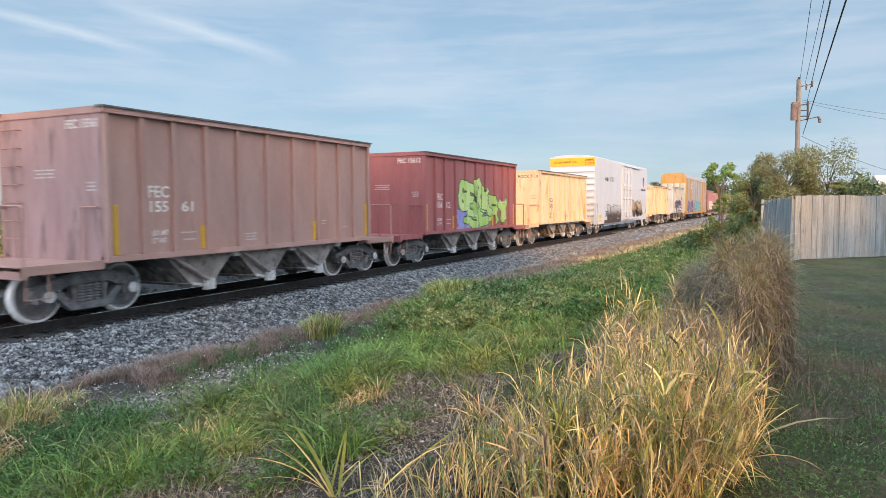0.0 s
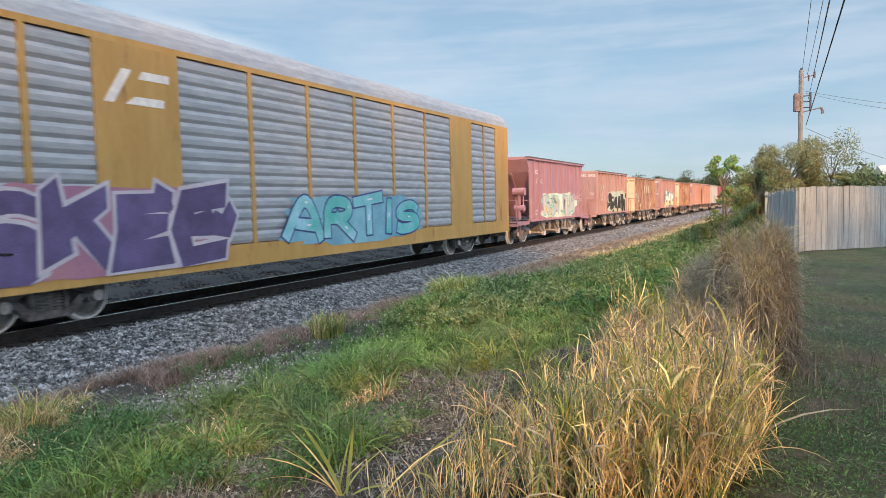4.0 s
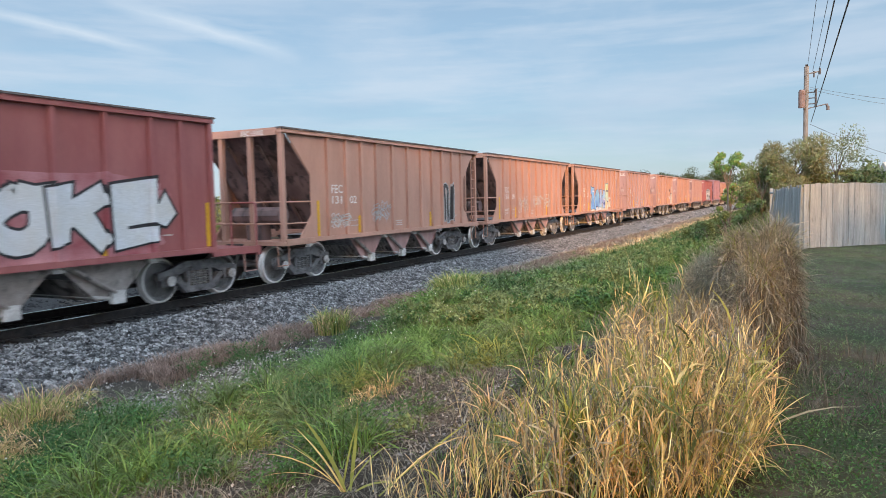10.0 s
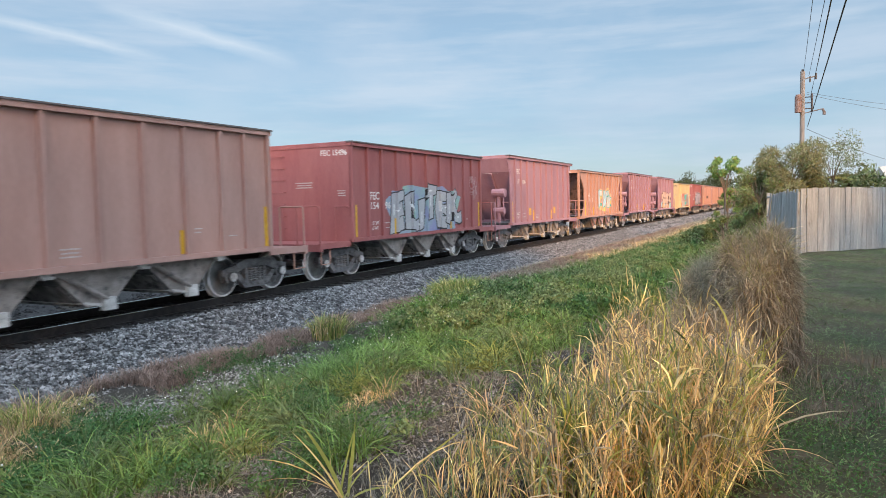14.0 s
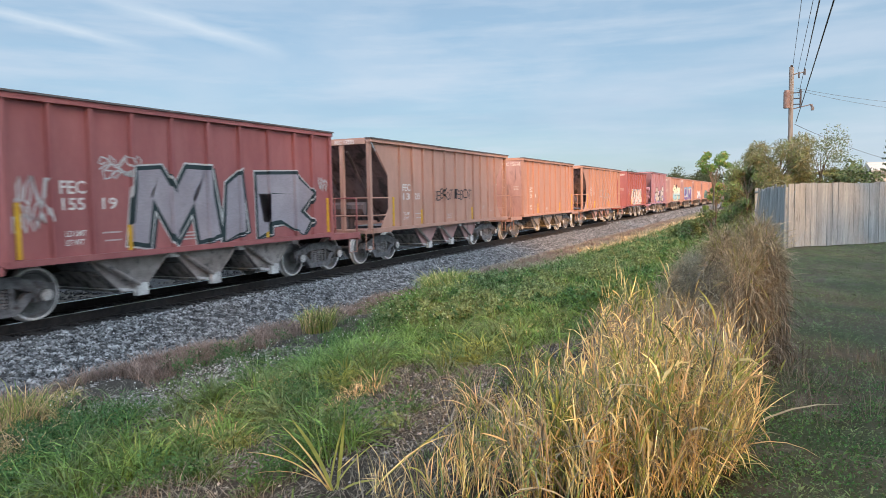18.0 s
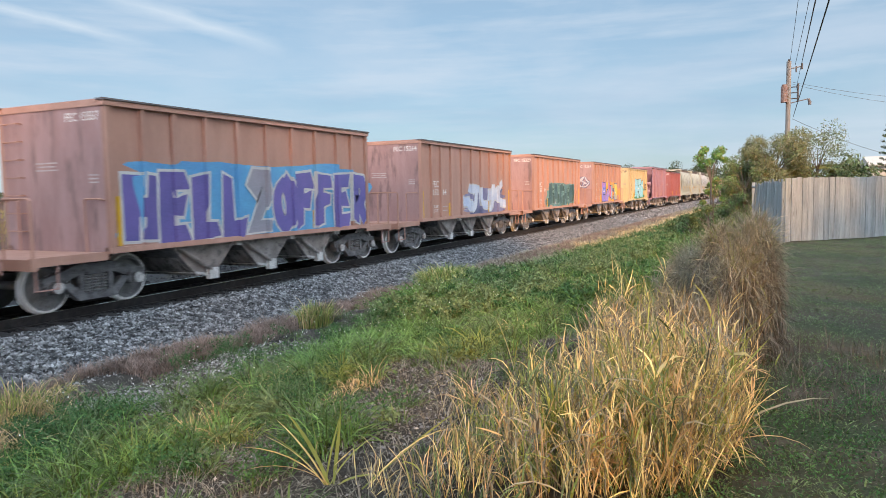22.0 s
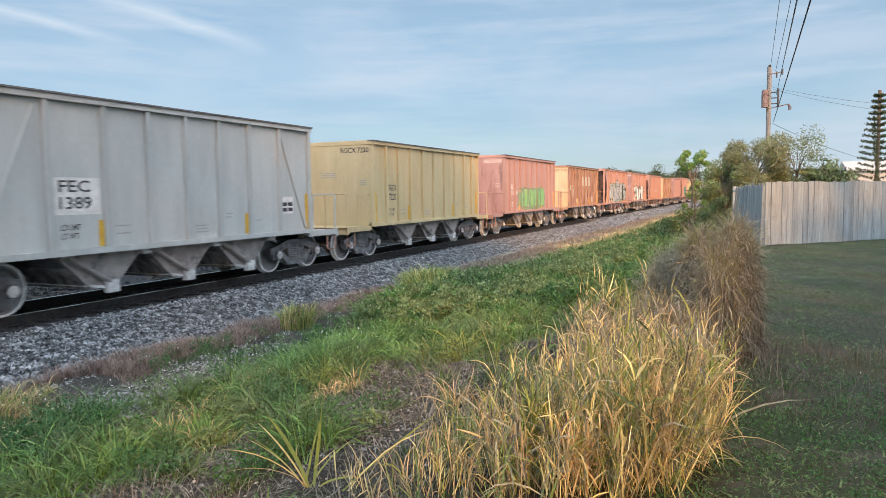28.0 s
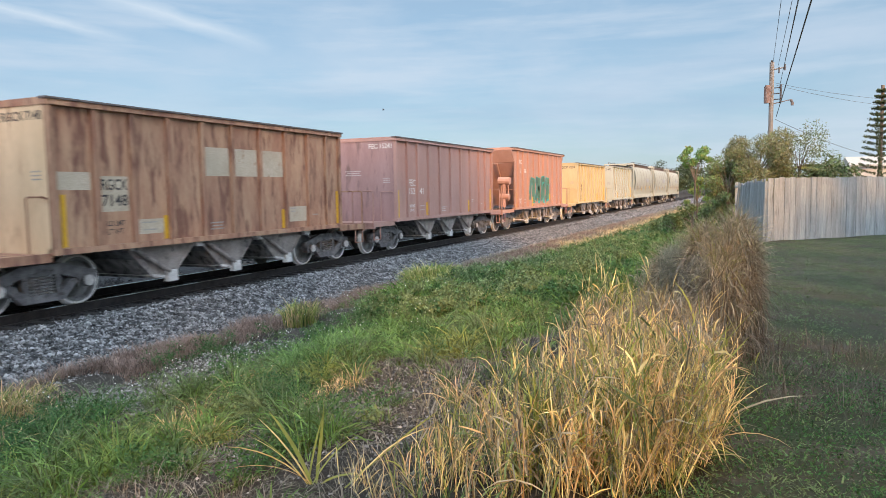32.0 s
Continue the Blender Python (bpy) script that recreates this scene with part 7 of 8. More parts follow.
def fronds(name, label, x, y, h, n, length, material, droop=.9):
    """A palm: a stem and arching feather leaves."""
    z = float(ground_z(np.array(x), np.array(y)))
    e = thing(name, label, "palm", "", pose(x, y, z - .05))
    bm = bmesh.new()
    bar(bm, (0, 0, 0), (0, 0, h), .10, 8)
    part("trunk", bm, M["bark"], e)
    for i in range(n):
        a = i * 2.399
        up = .2 + .9 * ((i * .618) % 1)
        k = 26
        s = np.linspace(.08, 1, k)
        cx, cz = s * length * math.cos(up * .9), h + s * length * math.sin(up) - droop * length * s ** 2 * .7
        v, t = [], []
        for j in range(k):
            for side in (-1, 1):
                b = len(v)
                ll = .30 * length * math.sin(math.pi * (.12 + .86 * s[j])) + .02
                p = Vector((cx[j] * math.cos(a), cx[j] * math.sin(a), cz[j]))
                out = Vector((-math.sin(a) * side, math.cos(a) * side, -.45)) * ll + Vector((math.cos(a), math.sin(a), 0)) * ll * .5
                wd = Vector((math.cos(a), math.sin(a), -.3)) * .022 * length
                v += [p - wd, p + wd, p + out]
                t.append((b, b + 1, b + 2))
        part("frond", numpy_mesh("frond", np.array([tuple(q) for q in v]), np.array(t), material), None, e)
    return e


tree("shrub", "dense olive-green roadside shrub with fine spiky leaves", 26.6, .10, 3.5, 1.2, 30000, .075, (("leaf_olive", .66), ("leaf_gold", .04), ("leaf_mid", .30)), .05, .2, 34, category="shrub", narrow=.13)
tree("shrub", "grey-green leafy shrub beside the fence corner", 25.8, .95, 2.75, .75, 15000, .034, (("leaf_mid", .55), ("leaf_olive", .30), ("leaf_light", .15)), .04, .15, 22, category="shrub")
tree("shrub", "dark green bush in the ditch", 26.0, 2.1, 1.25, .6, 2600, .045, (("leaf", .6), ("leaf_mid", .4)), .04, .1, 10, category="shrub")
tree("shrub", "low dark green bush", 28.0, 2.9, 1.0, .9, 2600, .05, (("leaf", .6), ("leaf_mid", .4)), .04, .1, 10, category="shrub")
tree("tree", "thin-crowned young tree with sparse leaves", 27.2, -1.25, 3.85, 1.0, 4600, .034, (("leaf_mid", .7), ("leaf_olive", .3)), .03, .45, 18)
tree("shrub", "green shrub behind the fence", 27.0, -2.2, 2.55, .7, 2400, .06, (("leaf_mid", .8), ("leaf_olive", .2)), .04, .5, 10, category="shrub")
fronds("palm", "small yellow-green palm behind the fence", 27.6, -1.80, 2.05, 22, .95, M["leaf_gold"], .75)
tree("papaya_tree", "young papaya tree with large drooping light green leaves", 30.0, 2.35, 3.75, .60, 1500, .06, (("leaf_light", .85), ("leaf_gold", .15)), .035, .74, 9)
tree("tree", "pale green young tree down the line", 32.0, 2.40, 2.5, .50, 2600, .045, (("leaf_light", .5), ("leaf_gold", .3), ("leaf_mid", .2)), .04, .3, 10)


# ---- the train ----
def travel(t):
    """Metres that the train has run since the start."""
    u = t / 16.0 - 1.0
    return 354.083 * u - 1.094 * u ** 2 + 0.717 * u ** 3 + 0.564 * u ** 4 + 355.330


PURPLE, TEAL, BLACK = (.25, .22, .50), (.08, .38, .36), (.03, .03, .035)
SILVER, WHITE, BLUE, PINK = (.40, .41, .42), (.56, .56, .55), (.12, .25, .55), (.60, .28, .28)
SKY, NAVY, YEL, ORG = (.30, .52, .62), (.05, .07, .20), (.55, .48, .16), (.62, .28, .06)

# kind, paint, start of the side, its length, marks, number in two pieces, graffiti (word or strokes, from, to, foot, head, fill, outline, backdrop)
TRAIN = [
    ("box", "brown", 9.0, 9.25, "FEC", ("155", "61"), []),
    ("box", "red", 21.84, 9.2, "FEC", ("156", "12"), [("GERK", 3.0, 6.0, 1.75, 2.95, ((.40, .56, .16), (.56, .66, .30)), ((.07, .12, .05),), (PURPLE, (.30, .32, .58)), {"cloud": (1.0, 2.0), "fat": .24}), ("SERY", 3.9, 8.2, 1.20, 2.35, ((.46, .60, .20), (.36, .52, .14)), ((.07, .12, .05),), None, {"fat": .24, "shine": True})]),
    ("box", "tan_d", 34.75, 9.2, "RGCX", ("7110", ""), []),
    ("reefer", "white", 46.3, 19.1, "", ("", ""), [("EMERS", 3.5, 8.1, .95, 1.95, ((.07, .055, .05), (.40, .40, .42)), (BLACK,), None, {"fade": .55, "fat": .25, "edge": .04, "neat": .7, "shadow": ((.05, .04, .04),)}), ("NISK", 11.95, 16.3, .98, 2.2, ((.06, .04, .035), (.36, .27, .17)), (BLACK,), None, {"fade": .5, "fat": .36, "edge": .05, "shadow": ((.04, .03, .03),)})]),
    ("box", "tan_d", 69.0, 9.2, "RGCX", ("7212", ""), []),
    ("box", "grey_d", 81.95, 9.1, "FEC", ("1411", ""), [("YTNZ", 2.2, 7.2, 1.25, 2.35, ((.46, .44, .54), (.10, .085, .20)), ((.05, .045, .09),), ((.05, .12, .09), (.08, .13, .12)), {"edge": .06, "fat": .27, "cloud": (1.0, 2.5), "fade": .5}), (6, 7.0, 7.9, 2.3, 2.9, None, (NAVY,), None), (4, 7.1, 7.8, 1.7, 2.1, None, (NAVY,), None)]),
    ("rack", "orange", 93.5, 25.2, "", ("", ""), [("SKEE", 1.8, 7.5, .95, 2.45, ((.07, .055, .12), (.13, .10, .22)), ((.50, .46, .52),), ((.36, .18, .22), (.30, .14, .24)), {"edge": .08, "fat": .25}), ("ARTIS", 9.6, 16.6, 1.1, 2.25, (SKY, TEAL), (NAVY,), ((.20, .42, .50), (.14, .30, .40)), {"bubble": True, "shine": True})]),
    ("flare", "maroon", 121.5, 10.1, "FEC", ("17", "012"), [(4, 2.2, 8.2, 1.2, 2.4, (SILVER, (.42, .50, .46)), (TEAL,), (WHITE, (.48, .62, .50))), (5, 8.0, 9.6, 1.9, 2.5, None, ((.60, .52, .62),), None)]),
    ("box", "brown", 135.2, 9.25, "FEC", ("154", "32"), [("SKAW", 3.3, 8.8, 1.14, 2.4, (BLACK, (.05, .06, .06)), ((.60, .66, .56),), ((.44, .49, .44), (.38, .46, .36)), {"fat": .25, "edge": .04, "cloud": (1.0, 2.7)}), (5, .9, 1.9, 2.6, 3.1, None, (SILVER,), None)]),
    ("box", "rust", 148.0, 9.25, "RGCX", ("7168", ""), []),
    ("box", "brown", 160.8, 9.35, "FEC", ("159", "56"), [("EYKR", 2.55, 7.75, 1.14, 2.58, ((.60, .55, .34), (.66, .65, .63)), ((.03, .055, .06),), ((.07, .16, .17), (.13, .19, .19)), {"fade": .45, "fat": .215, "edge": .055, "neat": .8, "rim": ((.56, .58, .58),), "cloud": (1.0, 2.72)}), (4, 7.85, 8.6, 2.2, 2.62, None, ((.40, .46, .47),), None)]),
    ("box", "rust", 173.8, 9.25, "RGCX", ("7145", ""), []),
    ("box", "brown_b", 186.4, 9.4, "FEC", ("154", "02"), []),
    ("frame", "brown_b", 198.2, 10.95, "FEC", ("161", "11"), [(3, 3.8, 5.0, 1.6, 2.4, None, (SILVER,), None)]),
    ("box", "grey_d", 211.9, 9.2, "FEC", ("1399", ""), [("DOG", 2.7, 5.2, 1.3, 2.2, None, (BLACK,), None), (3, 6.2, 7.2, 1.3, 2.3, None, ((.10, .10, .12),), None)]),
    ("box", "red", 224.6, 9.35, "FEC", ("156", "60"), [("MOKE", 3.2, 7.9, 1.3, 2.5, (WHITE, (.60, .63, .68)), (BLACK,), ((.50, .26, .28), (.30, .08, .09)), {"fat": .27, "edge": .05, "neat": .7, "cloud": (1.0, 2.75)})]),
    ("slope", "brown_b", 236.25, 11.9, "FEC", ("131", "02"), [(5, 2.0, 3.0, 1.35, 1.8, None, (WHITE,), None), (5, 4.2, 5.2, 1.4, 2.1, None, (SILVER,), None), (2, 9.0, 9.9, 1.2, 2.7, (BLACK, (.05, .05, .05)), (SILVER,), None)]),
    ("slope", "brown_b", 249.2, 11.85, "FEC", ("131", "00"), [(4, 3.9, 5.1, 1.3, 2.2, None, (WHITE,), None), (5, 5.9, 7.1, 1.6, 2.2, None, (WHITE,), None), (4, 7.6, 8.4, 1.5, 2.3, None, (WHITE,), None)]),
    ("slope", "brown_b", 262.0, 11.95, "FEC", ("131", "22"), [("JAHR", 3.7, 8.6, 1.25, 2.6, [(BLUE, SKY), (SKY, BLUE), (PURPLE, SKY), (SKY, (.5, .5, .3))], (NAVY,), ((.58, .48, .36), (.40, .46, .52)), {"bubble": True, "fat": .26, "edge": .03, "shine": True, "cloud": (1.0, 2.2)})]),
    ("box", "brown", 276.5, 9.4, "FEC", ("153", "33"), [("SPIILE", 3.2, 5.9, 1.22, 1.86, None, ((.33, .42, .48),), None)]),
    ("box", "brown_b", 289.35, 9.35, "FEC", ("156", "64"), [(3, .4, 1.6, 1.4, 2.6, None, (SILVER,), None), ("W", 7.75, 9.3, 1.14, 2.72, (SILVER, (.40, .40, .42)), (BLACK,), None, {"bubble": True, "fat": .25, "edge": .035}), (6, 6.75, 7.55, 1.6, 2.5, None, (WHITE,), None), (3, 8.2, 8.8, 1.5, 2.1, None, ((.08, .06, .07),), None)]),
    ("box", "brown_b", 302.3, 9.3, "FEC", ("153", "37"), [(4, 6.3, 7.1, 1.35, 2.0, None, ((.50, .46, .46),), None)]),
    ("box", "brown", 315.15, 9.4, "FEC", ("180", "43"), []),
    ("box", "red", 328.1, 9.4, "FEC", ("154", "96"), [("ELITEK", 2.3, 7.2, 1.3, 2.55, (SILVER, (.34, .35, .38)), (BLACK,), ((.26, .42, .34), (.24, .26, .44)), {"fat": .25, "shine": True, "cloud": (1.05, 2.75)}), (5, 8.4, 9.1, 2.2, 3.2, None, ((.45, .28, .28),), None)]),
    ("flare", "maroon", 340.7, 10.05, "FEC", ("17", "004"), []),
    ("slope", "brown_b", 352.5, 11.9, "FEC", ("131", "15"), [(3, 4.6, 8.0, 1.5, 2.8, (SKY, WHITE), (TEAL,), (YEL, PINK))]),
    ("flare", "maroon", 366.75, 10.1, "FEC", ("17", "008"), []),
    ("flare", "maroon", 380.1, 10.3, "FEC", ("17", "015"), [("SEEF", 2.5, 7.9, 1.14, 2.72, ((.52, .40, .32), (.46, .33, .27)), ((.10, .05, .05),), (SKY, (.26, .46, .50)), {"bubble": True, "fat": .25, "cloud": (1.0, 2.1)}), (6, 1.0, 1.5, 1.6, 2.5, None, ((.48, .30, .16),), None)]),
    ("box", "cream", 393.8, 9.4, "RGCX", ("7240", ""), [("NULCREW", 2.2, 8.9, 1.25, 2.5, [((.50, .46, .42), (.32, .26, .22)), ((.46, .44, .42), (.30, .22, .20)), ((.46, .30, .26), (.4, .36, .34)), (TEAL, (.06, .42, .42)), (TEAL, (.40, .12, .10)), ((.34, .28, .26), (.2, .18, .18)), ((.40, .36, .34), (.26, .2, .2))], (WHITE,), ((.46, .12, .10), (.28, .20, .18)), {"fat": .27, "edge": .035, "cloud": (1.0, 2.72)})]),
    ("box", "red", 406.8, 9.35, "FEC", ("155", "19"), [("MIR", 2.5, 8.35, 1.14, 2.72, ((.34, .31, .34), (.27, .24, .27)), ((.02, .04, .045),), None, {"fat": .27, "edge": .09, "neat": .2, "rim": (WHITE,), "shadow": ((.02, .04, .05),)}), (3, 8.75, 9.15, 2.3, 2.7, None, (WHITE,), None), (5, 1.9, 2.9, 2.5, 3.0, None, (WHITE,), None), (4, .2, .8, 1.5, 2.6, None, (WHITE,), None)]),
    ("slope", "brown_b", 418.2, 12.0, "FEC", ("13", "233"), [("REBOOT", 4.5, 6.1, 2.0, 2.35, None, (BLACK,), None), ("REBOOT", 6.3, 7.9, 2.0, 2.35, None, (BLACK,), None)]),
    ("box", "brown_b", 432.5, 9.3, "FEC", ("156", "16"), []),
    ("slope", "brown_b", 444.15, 11.85, "FEC", ("132", "10"), [(4, 5.2, 8.0, 1.3, 2.6, None, (SILVER,), None)]),
    ("box", "red", 458.5, 9.3, "FEC", ("158", "87"), [("LOVL", 2.4, 7.0, 1.25, 2.45, (WHITE, (.58, .40, .38)), ((.34, .09, .08),), ((.14, .22, .26), (.52, .50, .48)), {"fat": .25, "edge": .035, "cloud": (1.0, 2.55)})]),
    ("flare", "maroon", 471.0, 10.1, "FEC", ("17", "028"), [("GARS", 2.5, 8.4, 1.16, 2.55, ((.36, .35, .37), (.47, .47, .49)), ((.06, .055, .06),), (PURPLE, (.20, .12, .22)), {"bubble": True, "fat": .22, "edge": .05, "cloud": (1.0, 2.4)})]),
    ("box", "brown", 484.4, 9.3, "FEC", ("158", "77"), [("SEFE", 2.5, 8.6, 1.3, 2.85, ((.30, .52, .64), (.66, .62, .52)), ((.03, .05, .08),), ((.55, .52, .36), (.36, .50, .58)), {"fade": .5, "fat": .26, "edge": .05, "cloud": (1.0, 2.6)})]),
    ("box", "brown_b", 497.3, 9.35, "FEC", ("155", "57"), [("HELL2OFFER", .35, 9.3, 1.14, 2.62, [((.15, .12, .34), (.11, .10, .28))] * 4 + [((.30, .29, .33), (.25, .24, .28))] + [((.16, .13, .36), (.12, .11, .30))] * 5, (WHITE,), ((.12, .36, .58), (.10, .28, .52)), {"cloud": (1.05, 2.95), "fat": .25, "edge": .06, "neat": .2})]),
    ("box", "brown_b", 510.2, 9.35, "FEC", ("152", "64"), [("JUK", 4.2, 8.2, 1.3, 2.35, ((.44, .50, .64), (.64, .66, .70)), (WHITE,), ((.10, .11, .20), (.24, .22, .34)), {"fat": .25, "cloud": (1.0, 2.3)})]),
    ("box", "brown_b", 523.0, 9.4, "FEC", ("153", "29"), [("BATHE", 2.6, 7.8, 1.25, 2.4, ((.04, .09, .10), (.08, .15, .16)), ((.20, .34, .34),), ((.14, .26, .27), (.10, .20, .21)), {"fat": .26, "edge": .03})]),
    ("box", "brown_b", 536.0, 9.4, "FEC", ("152", "65"), [("EAIS", 2.9, 8.2, 1.25, 2.5, [((.10, .22, .60), (.40, .20, .50)), ((.55, .14, .20), (.20, .25, .60)), ((.30, .50, .16), (.16, .30, .60)), ((.50, .44, .10), (.16, .22, .55))], (NAVY,), (ORG, (.55, .36, .10)), {"fat": .26, "shine": True})]),
    ("box", "cream", 548.9, 9.35, "RGCX", ("7231", ""), [("SEEF", 2.9, 7.5, 1.3, 2.8, (SKY, (.20, .46, .54)), (BLACK,), ((.03, .20, .11), (.08, .26, .16)), {"bubble": True, "fat": .27, "edge": .05, "shine": True, "cloud": (1.0, 2.4)}), (5, 8.2, 8.9, 1.8, 2.6, None, (BLACK,), None)]),
    ("flare", "maroon", 561.5, 10.1, "FEC", ("17", "017"), []),
    ("box", "red", 574.7, 9.4, "FEC", ("156", "75"), []),
    ("tank", "ivory", 586.3, 11.1, "", ("", ""), []),
    ("tank", "ivory", 599.1, 11.9, "", ("", ""), []),
    ("tank", "grey", 612.9, 11.8, "", ("", ""), []),
    ("box", "grey_d", 627.8, 9.4, "FEC", ("1389", ""), []),
    ("box", "cream", 640.7, 9.45, "RGCX", ("7220", ""), []),
    ("box", "brown", 653.7, 9.4, "FEC", ("151", "05"), [(6, 2.4, 7.2, 1.25, 2.3, ((.16, .38, .16), (.28, .46, .22)), None, ((.24, .20, .15), (.16, .30, .16)))]),
    ("box", "rust", 666.7, 9.35, "RGCX", ("7152", ""), []),
    ("slope", "brown_b", 678.75, 11.1, "FEC", ("161", "75"), [("ABSER", 2.1, 9.8, 1.25, 2.75, ((.26, .29, .30), (.36, .38, .39)), ((.03, .05, .05),), ((.10, .20, .17), (.34, .35, .35)), {"bubble": True, "fat": .26, "shine": True})]),
    ("box", "brown_b", 692.4, 9.4, "FEC", ("153", "23"), [("URLINE", 1.1, 7.4, 1.25, 2.5, ((.60, .60, .58), (.42, .43, .42)), (BLACK,), None, {"fat": .26, "shadow": ((.03, .03, .03),)})]),
    ("frame", "brown_b", 704.9, 10.6, "FEC", ("161", "58"), [(7, 4.6, 6.6, 1.9, 2.3, None, ((.50, .40, .38),), None)]),
    ("box", "rust", 718.1, 9.45, "RGCX", ("7148", ""), []),
    ("box", "brown", 731.0, 9.5, "FEC", ("152", "41"), []),
    ("flare", "brown_b", 743.6, 10.05, "FEC", ("17", "006"), [(4, 2.8, 6.8, 1.3, 2.8, ((.06, .12, .10), (.10, .22, .18)), (TEAL,), None)]),
    ("box", "cream", 757.2, 9.4, "RGCX", ("7235", ""), []),
    ("box", "ivory", 770.1, 9.4, "FEC", ("1402", ""), []),
    ("tank", "ivory", 781.8, 12.4, "", ("", ""), []),
    ("tank", "ivory", 796.4, 12.4, "", ("", ""), []),
    ("tank", "ivory", 811.0, 12.4, "", ("", ""), []),
]

wanted = {}
for kind, colour, x, L, marks, (na, nb), art in TRAIN:
    for t in (marks, na, nb, marks + " " + na + nb):
        if t.strip():
            wanted["mark", t] = (t, 0.014)
for t in SMALL + ["ARMN", "112213", "BUILDING AMERICA", "EXCESS HEIGHT CAR", "CLOSE AND LOCK", "DOOR BEFORE", "MOVING CAR"]:
    wanted["mark", t] = (t, 0.01)
for key, me in letter_meshes(wanted).items():
    MARKS[key[1]] = me

END_TAGS = {("156", "60"): (WHITE, -1.15, 1.0, 2.0, 2.9, 4, .06), ("152", "65"): (NAVY, -.75, 1.2, 2.15, 3.0, 4, .16), ("158", "87"): (SILVER, -.6, .6, 1.9, 3.0, 3, .03), ("155", "19"): (WHITE, -.9, 1.1, 2.3, 2.9, 6, .03), ("159", "56"): (BLACK, -1.0, .2, 2.0, 2.6, 4, .05), ("156", "64"): (SILVER, -.6, .5, 1.7, 2.4, 5, .03)}
KIND_LABEL = {
    "box": "open-top hopper car with straight ends", "slope": "open-top hopper car with sloping recessed ends",
    "frame": "open-top hopper car with framed open ends", "flare": "tall open-top hopper car with flared top ends",
    "reefer": "white insulated refrigerator box car with yellow end band", "rack": "orange and grey screened car-carrier wagon", "tank": "rounded covered hopper car with roof walkway"}
COLOUR_WORD = {"brown": "brown", "brown_b": "faded brown", "red": "dark red", "maroon": "purplish maroon", "tan": "weathered tan", "cream": "cream-yellow", "rust": "rust-streaked tan", "grey": "light grey", "white": "", "ivory": "dusty ivory", "orange": ""}

for i, (kind, colour, x, L, marks, number, art) in enumerate(TRAIN):
    diag = colour.endswith("_d")
    colour = colour.removesuffix("_d")
    body, rnd = M[colour], random.Random(i)
    label = (COLOUR_WORD[colour] + " " + KIND_LABEL[kind]).strip() + (", with graffiti" if art else "")
    car = thing({"box": "hopper_car", "slope": "hopper_car", "frame": "hopper_car", "flare": "hopper_car", "reefer": "refrigerator_car", "rack": "autorack_car", "tank": "covered_hopper_car"}[kind], label, "freight car", "cars of the freight train")
    CARS.append((car, x))
    L = round(L / .1) * .1
    ink = M["stencil"] if marks == "RGCX" or colour in ("grey", "ivory") else M["marking"]
    side_y = -W
    if kind == "box":
        H = 3.80 if marks == "RGCX" else 3.92
        dark_end = M["tan"] if colour == "rust" else (M["stained"] if colour.startswith("brown") else body)
        ribs = box_hopper(car, L, H, body, 7 if diag else (9 if marks == "RGCX" else 8), diag, dark_end)
        lettering(car, kind, ribs, marks, number, ink, M["patch"] if colour == "rust" else (M["marking"] if colour == "grey" else None))
        end_marks(car, marks + " " + "".join(number), ink, 0, H)
        if colour == "rust":
            for k, (a, b, z0, z1) in enumerate(((3, 4, 2.50, 3.15), (4, 5, 2.50, 3.15), (5, 6, 2.50, 3.15), (0, 1, 2.20, 2.53), (6, 7, 1.32, 1.72), (1, 2, 1.30, 1.60))):
                xa, xb = ribs[a - 0] + .07 if a else .15, ribs[b] - .07 if a else ribs[0] - .07
                part("primer_patch", mesh_of(("primer_patch", round(xa, 2), z0), lambda q: box(q, xa, xb, -W - .003, -W + .001, z0, z1), M["patch"]), None, car, "pale overpainted patch")
        if colour == "grey":
            part("data_plate", mesh_of(("data_plate", L), lambda q: box(q, L - 1.25, L - .75, -W - .004, -W + .001, 1.6, 2.05), M["marking"]), None, car)
            part("data_block", mesh_of(("data_block", L), lambda q: [box(q, L - 1.22 + .24 * a, L - 1.02 + .24 * a, -W - .008, -W - .003, z, z + .10) for a in (0, 1) for z in (1.66, 1.80)], M["stencil"]), None, car)
    elif kind in ("slope", "frame"):
        ribs = slope_hopper(car, L, 3.92, body, kind == "frame")
        end_stencil(car, marks + " " + "".join(number), -.04, -1.0, 3.62 if kind == "frame" else 3.77, .13, ink)
        lettering(car, kind, ribs[1:], marks, number, ink)
    elif kind == "flare":
        ribs = flared_hopper(car, L, 4.18, body)
        lettering(car, kind, ribs, marks, number, ink)
        end_stencil(car, marks + " " + "".join(number), .335, -.9, 3.42, .13, ink)
    elif kind == "reefer":
        ribs, side_y = [], -1.57
        reefer(car, L)
    elif kind == "rack":
        ribs, side_y = [], -1.575
        autorack(car, L)
    else:
        ribs = []
        covered_hopper(car, L, body)
    if number in END_TAGS:
        end_tag(car, *END_TAGS[number])
    for a in art:
        paint_on(car, a, ribs, .05, rnd, side_y)
for me in MARKS.values():
    bpy.data.meshes.remove(me)


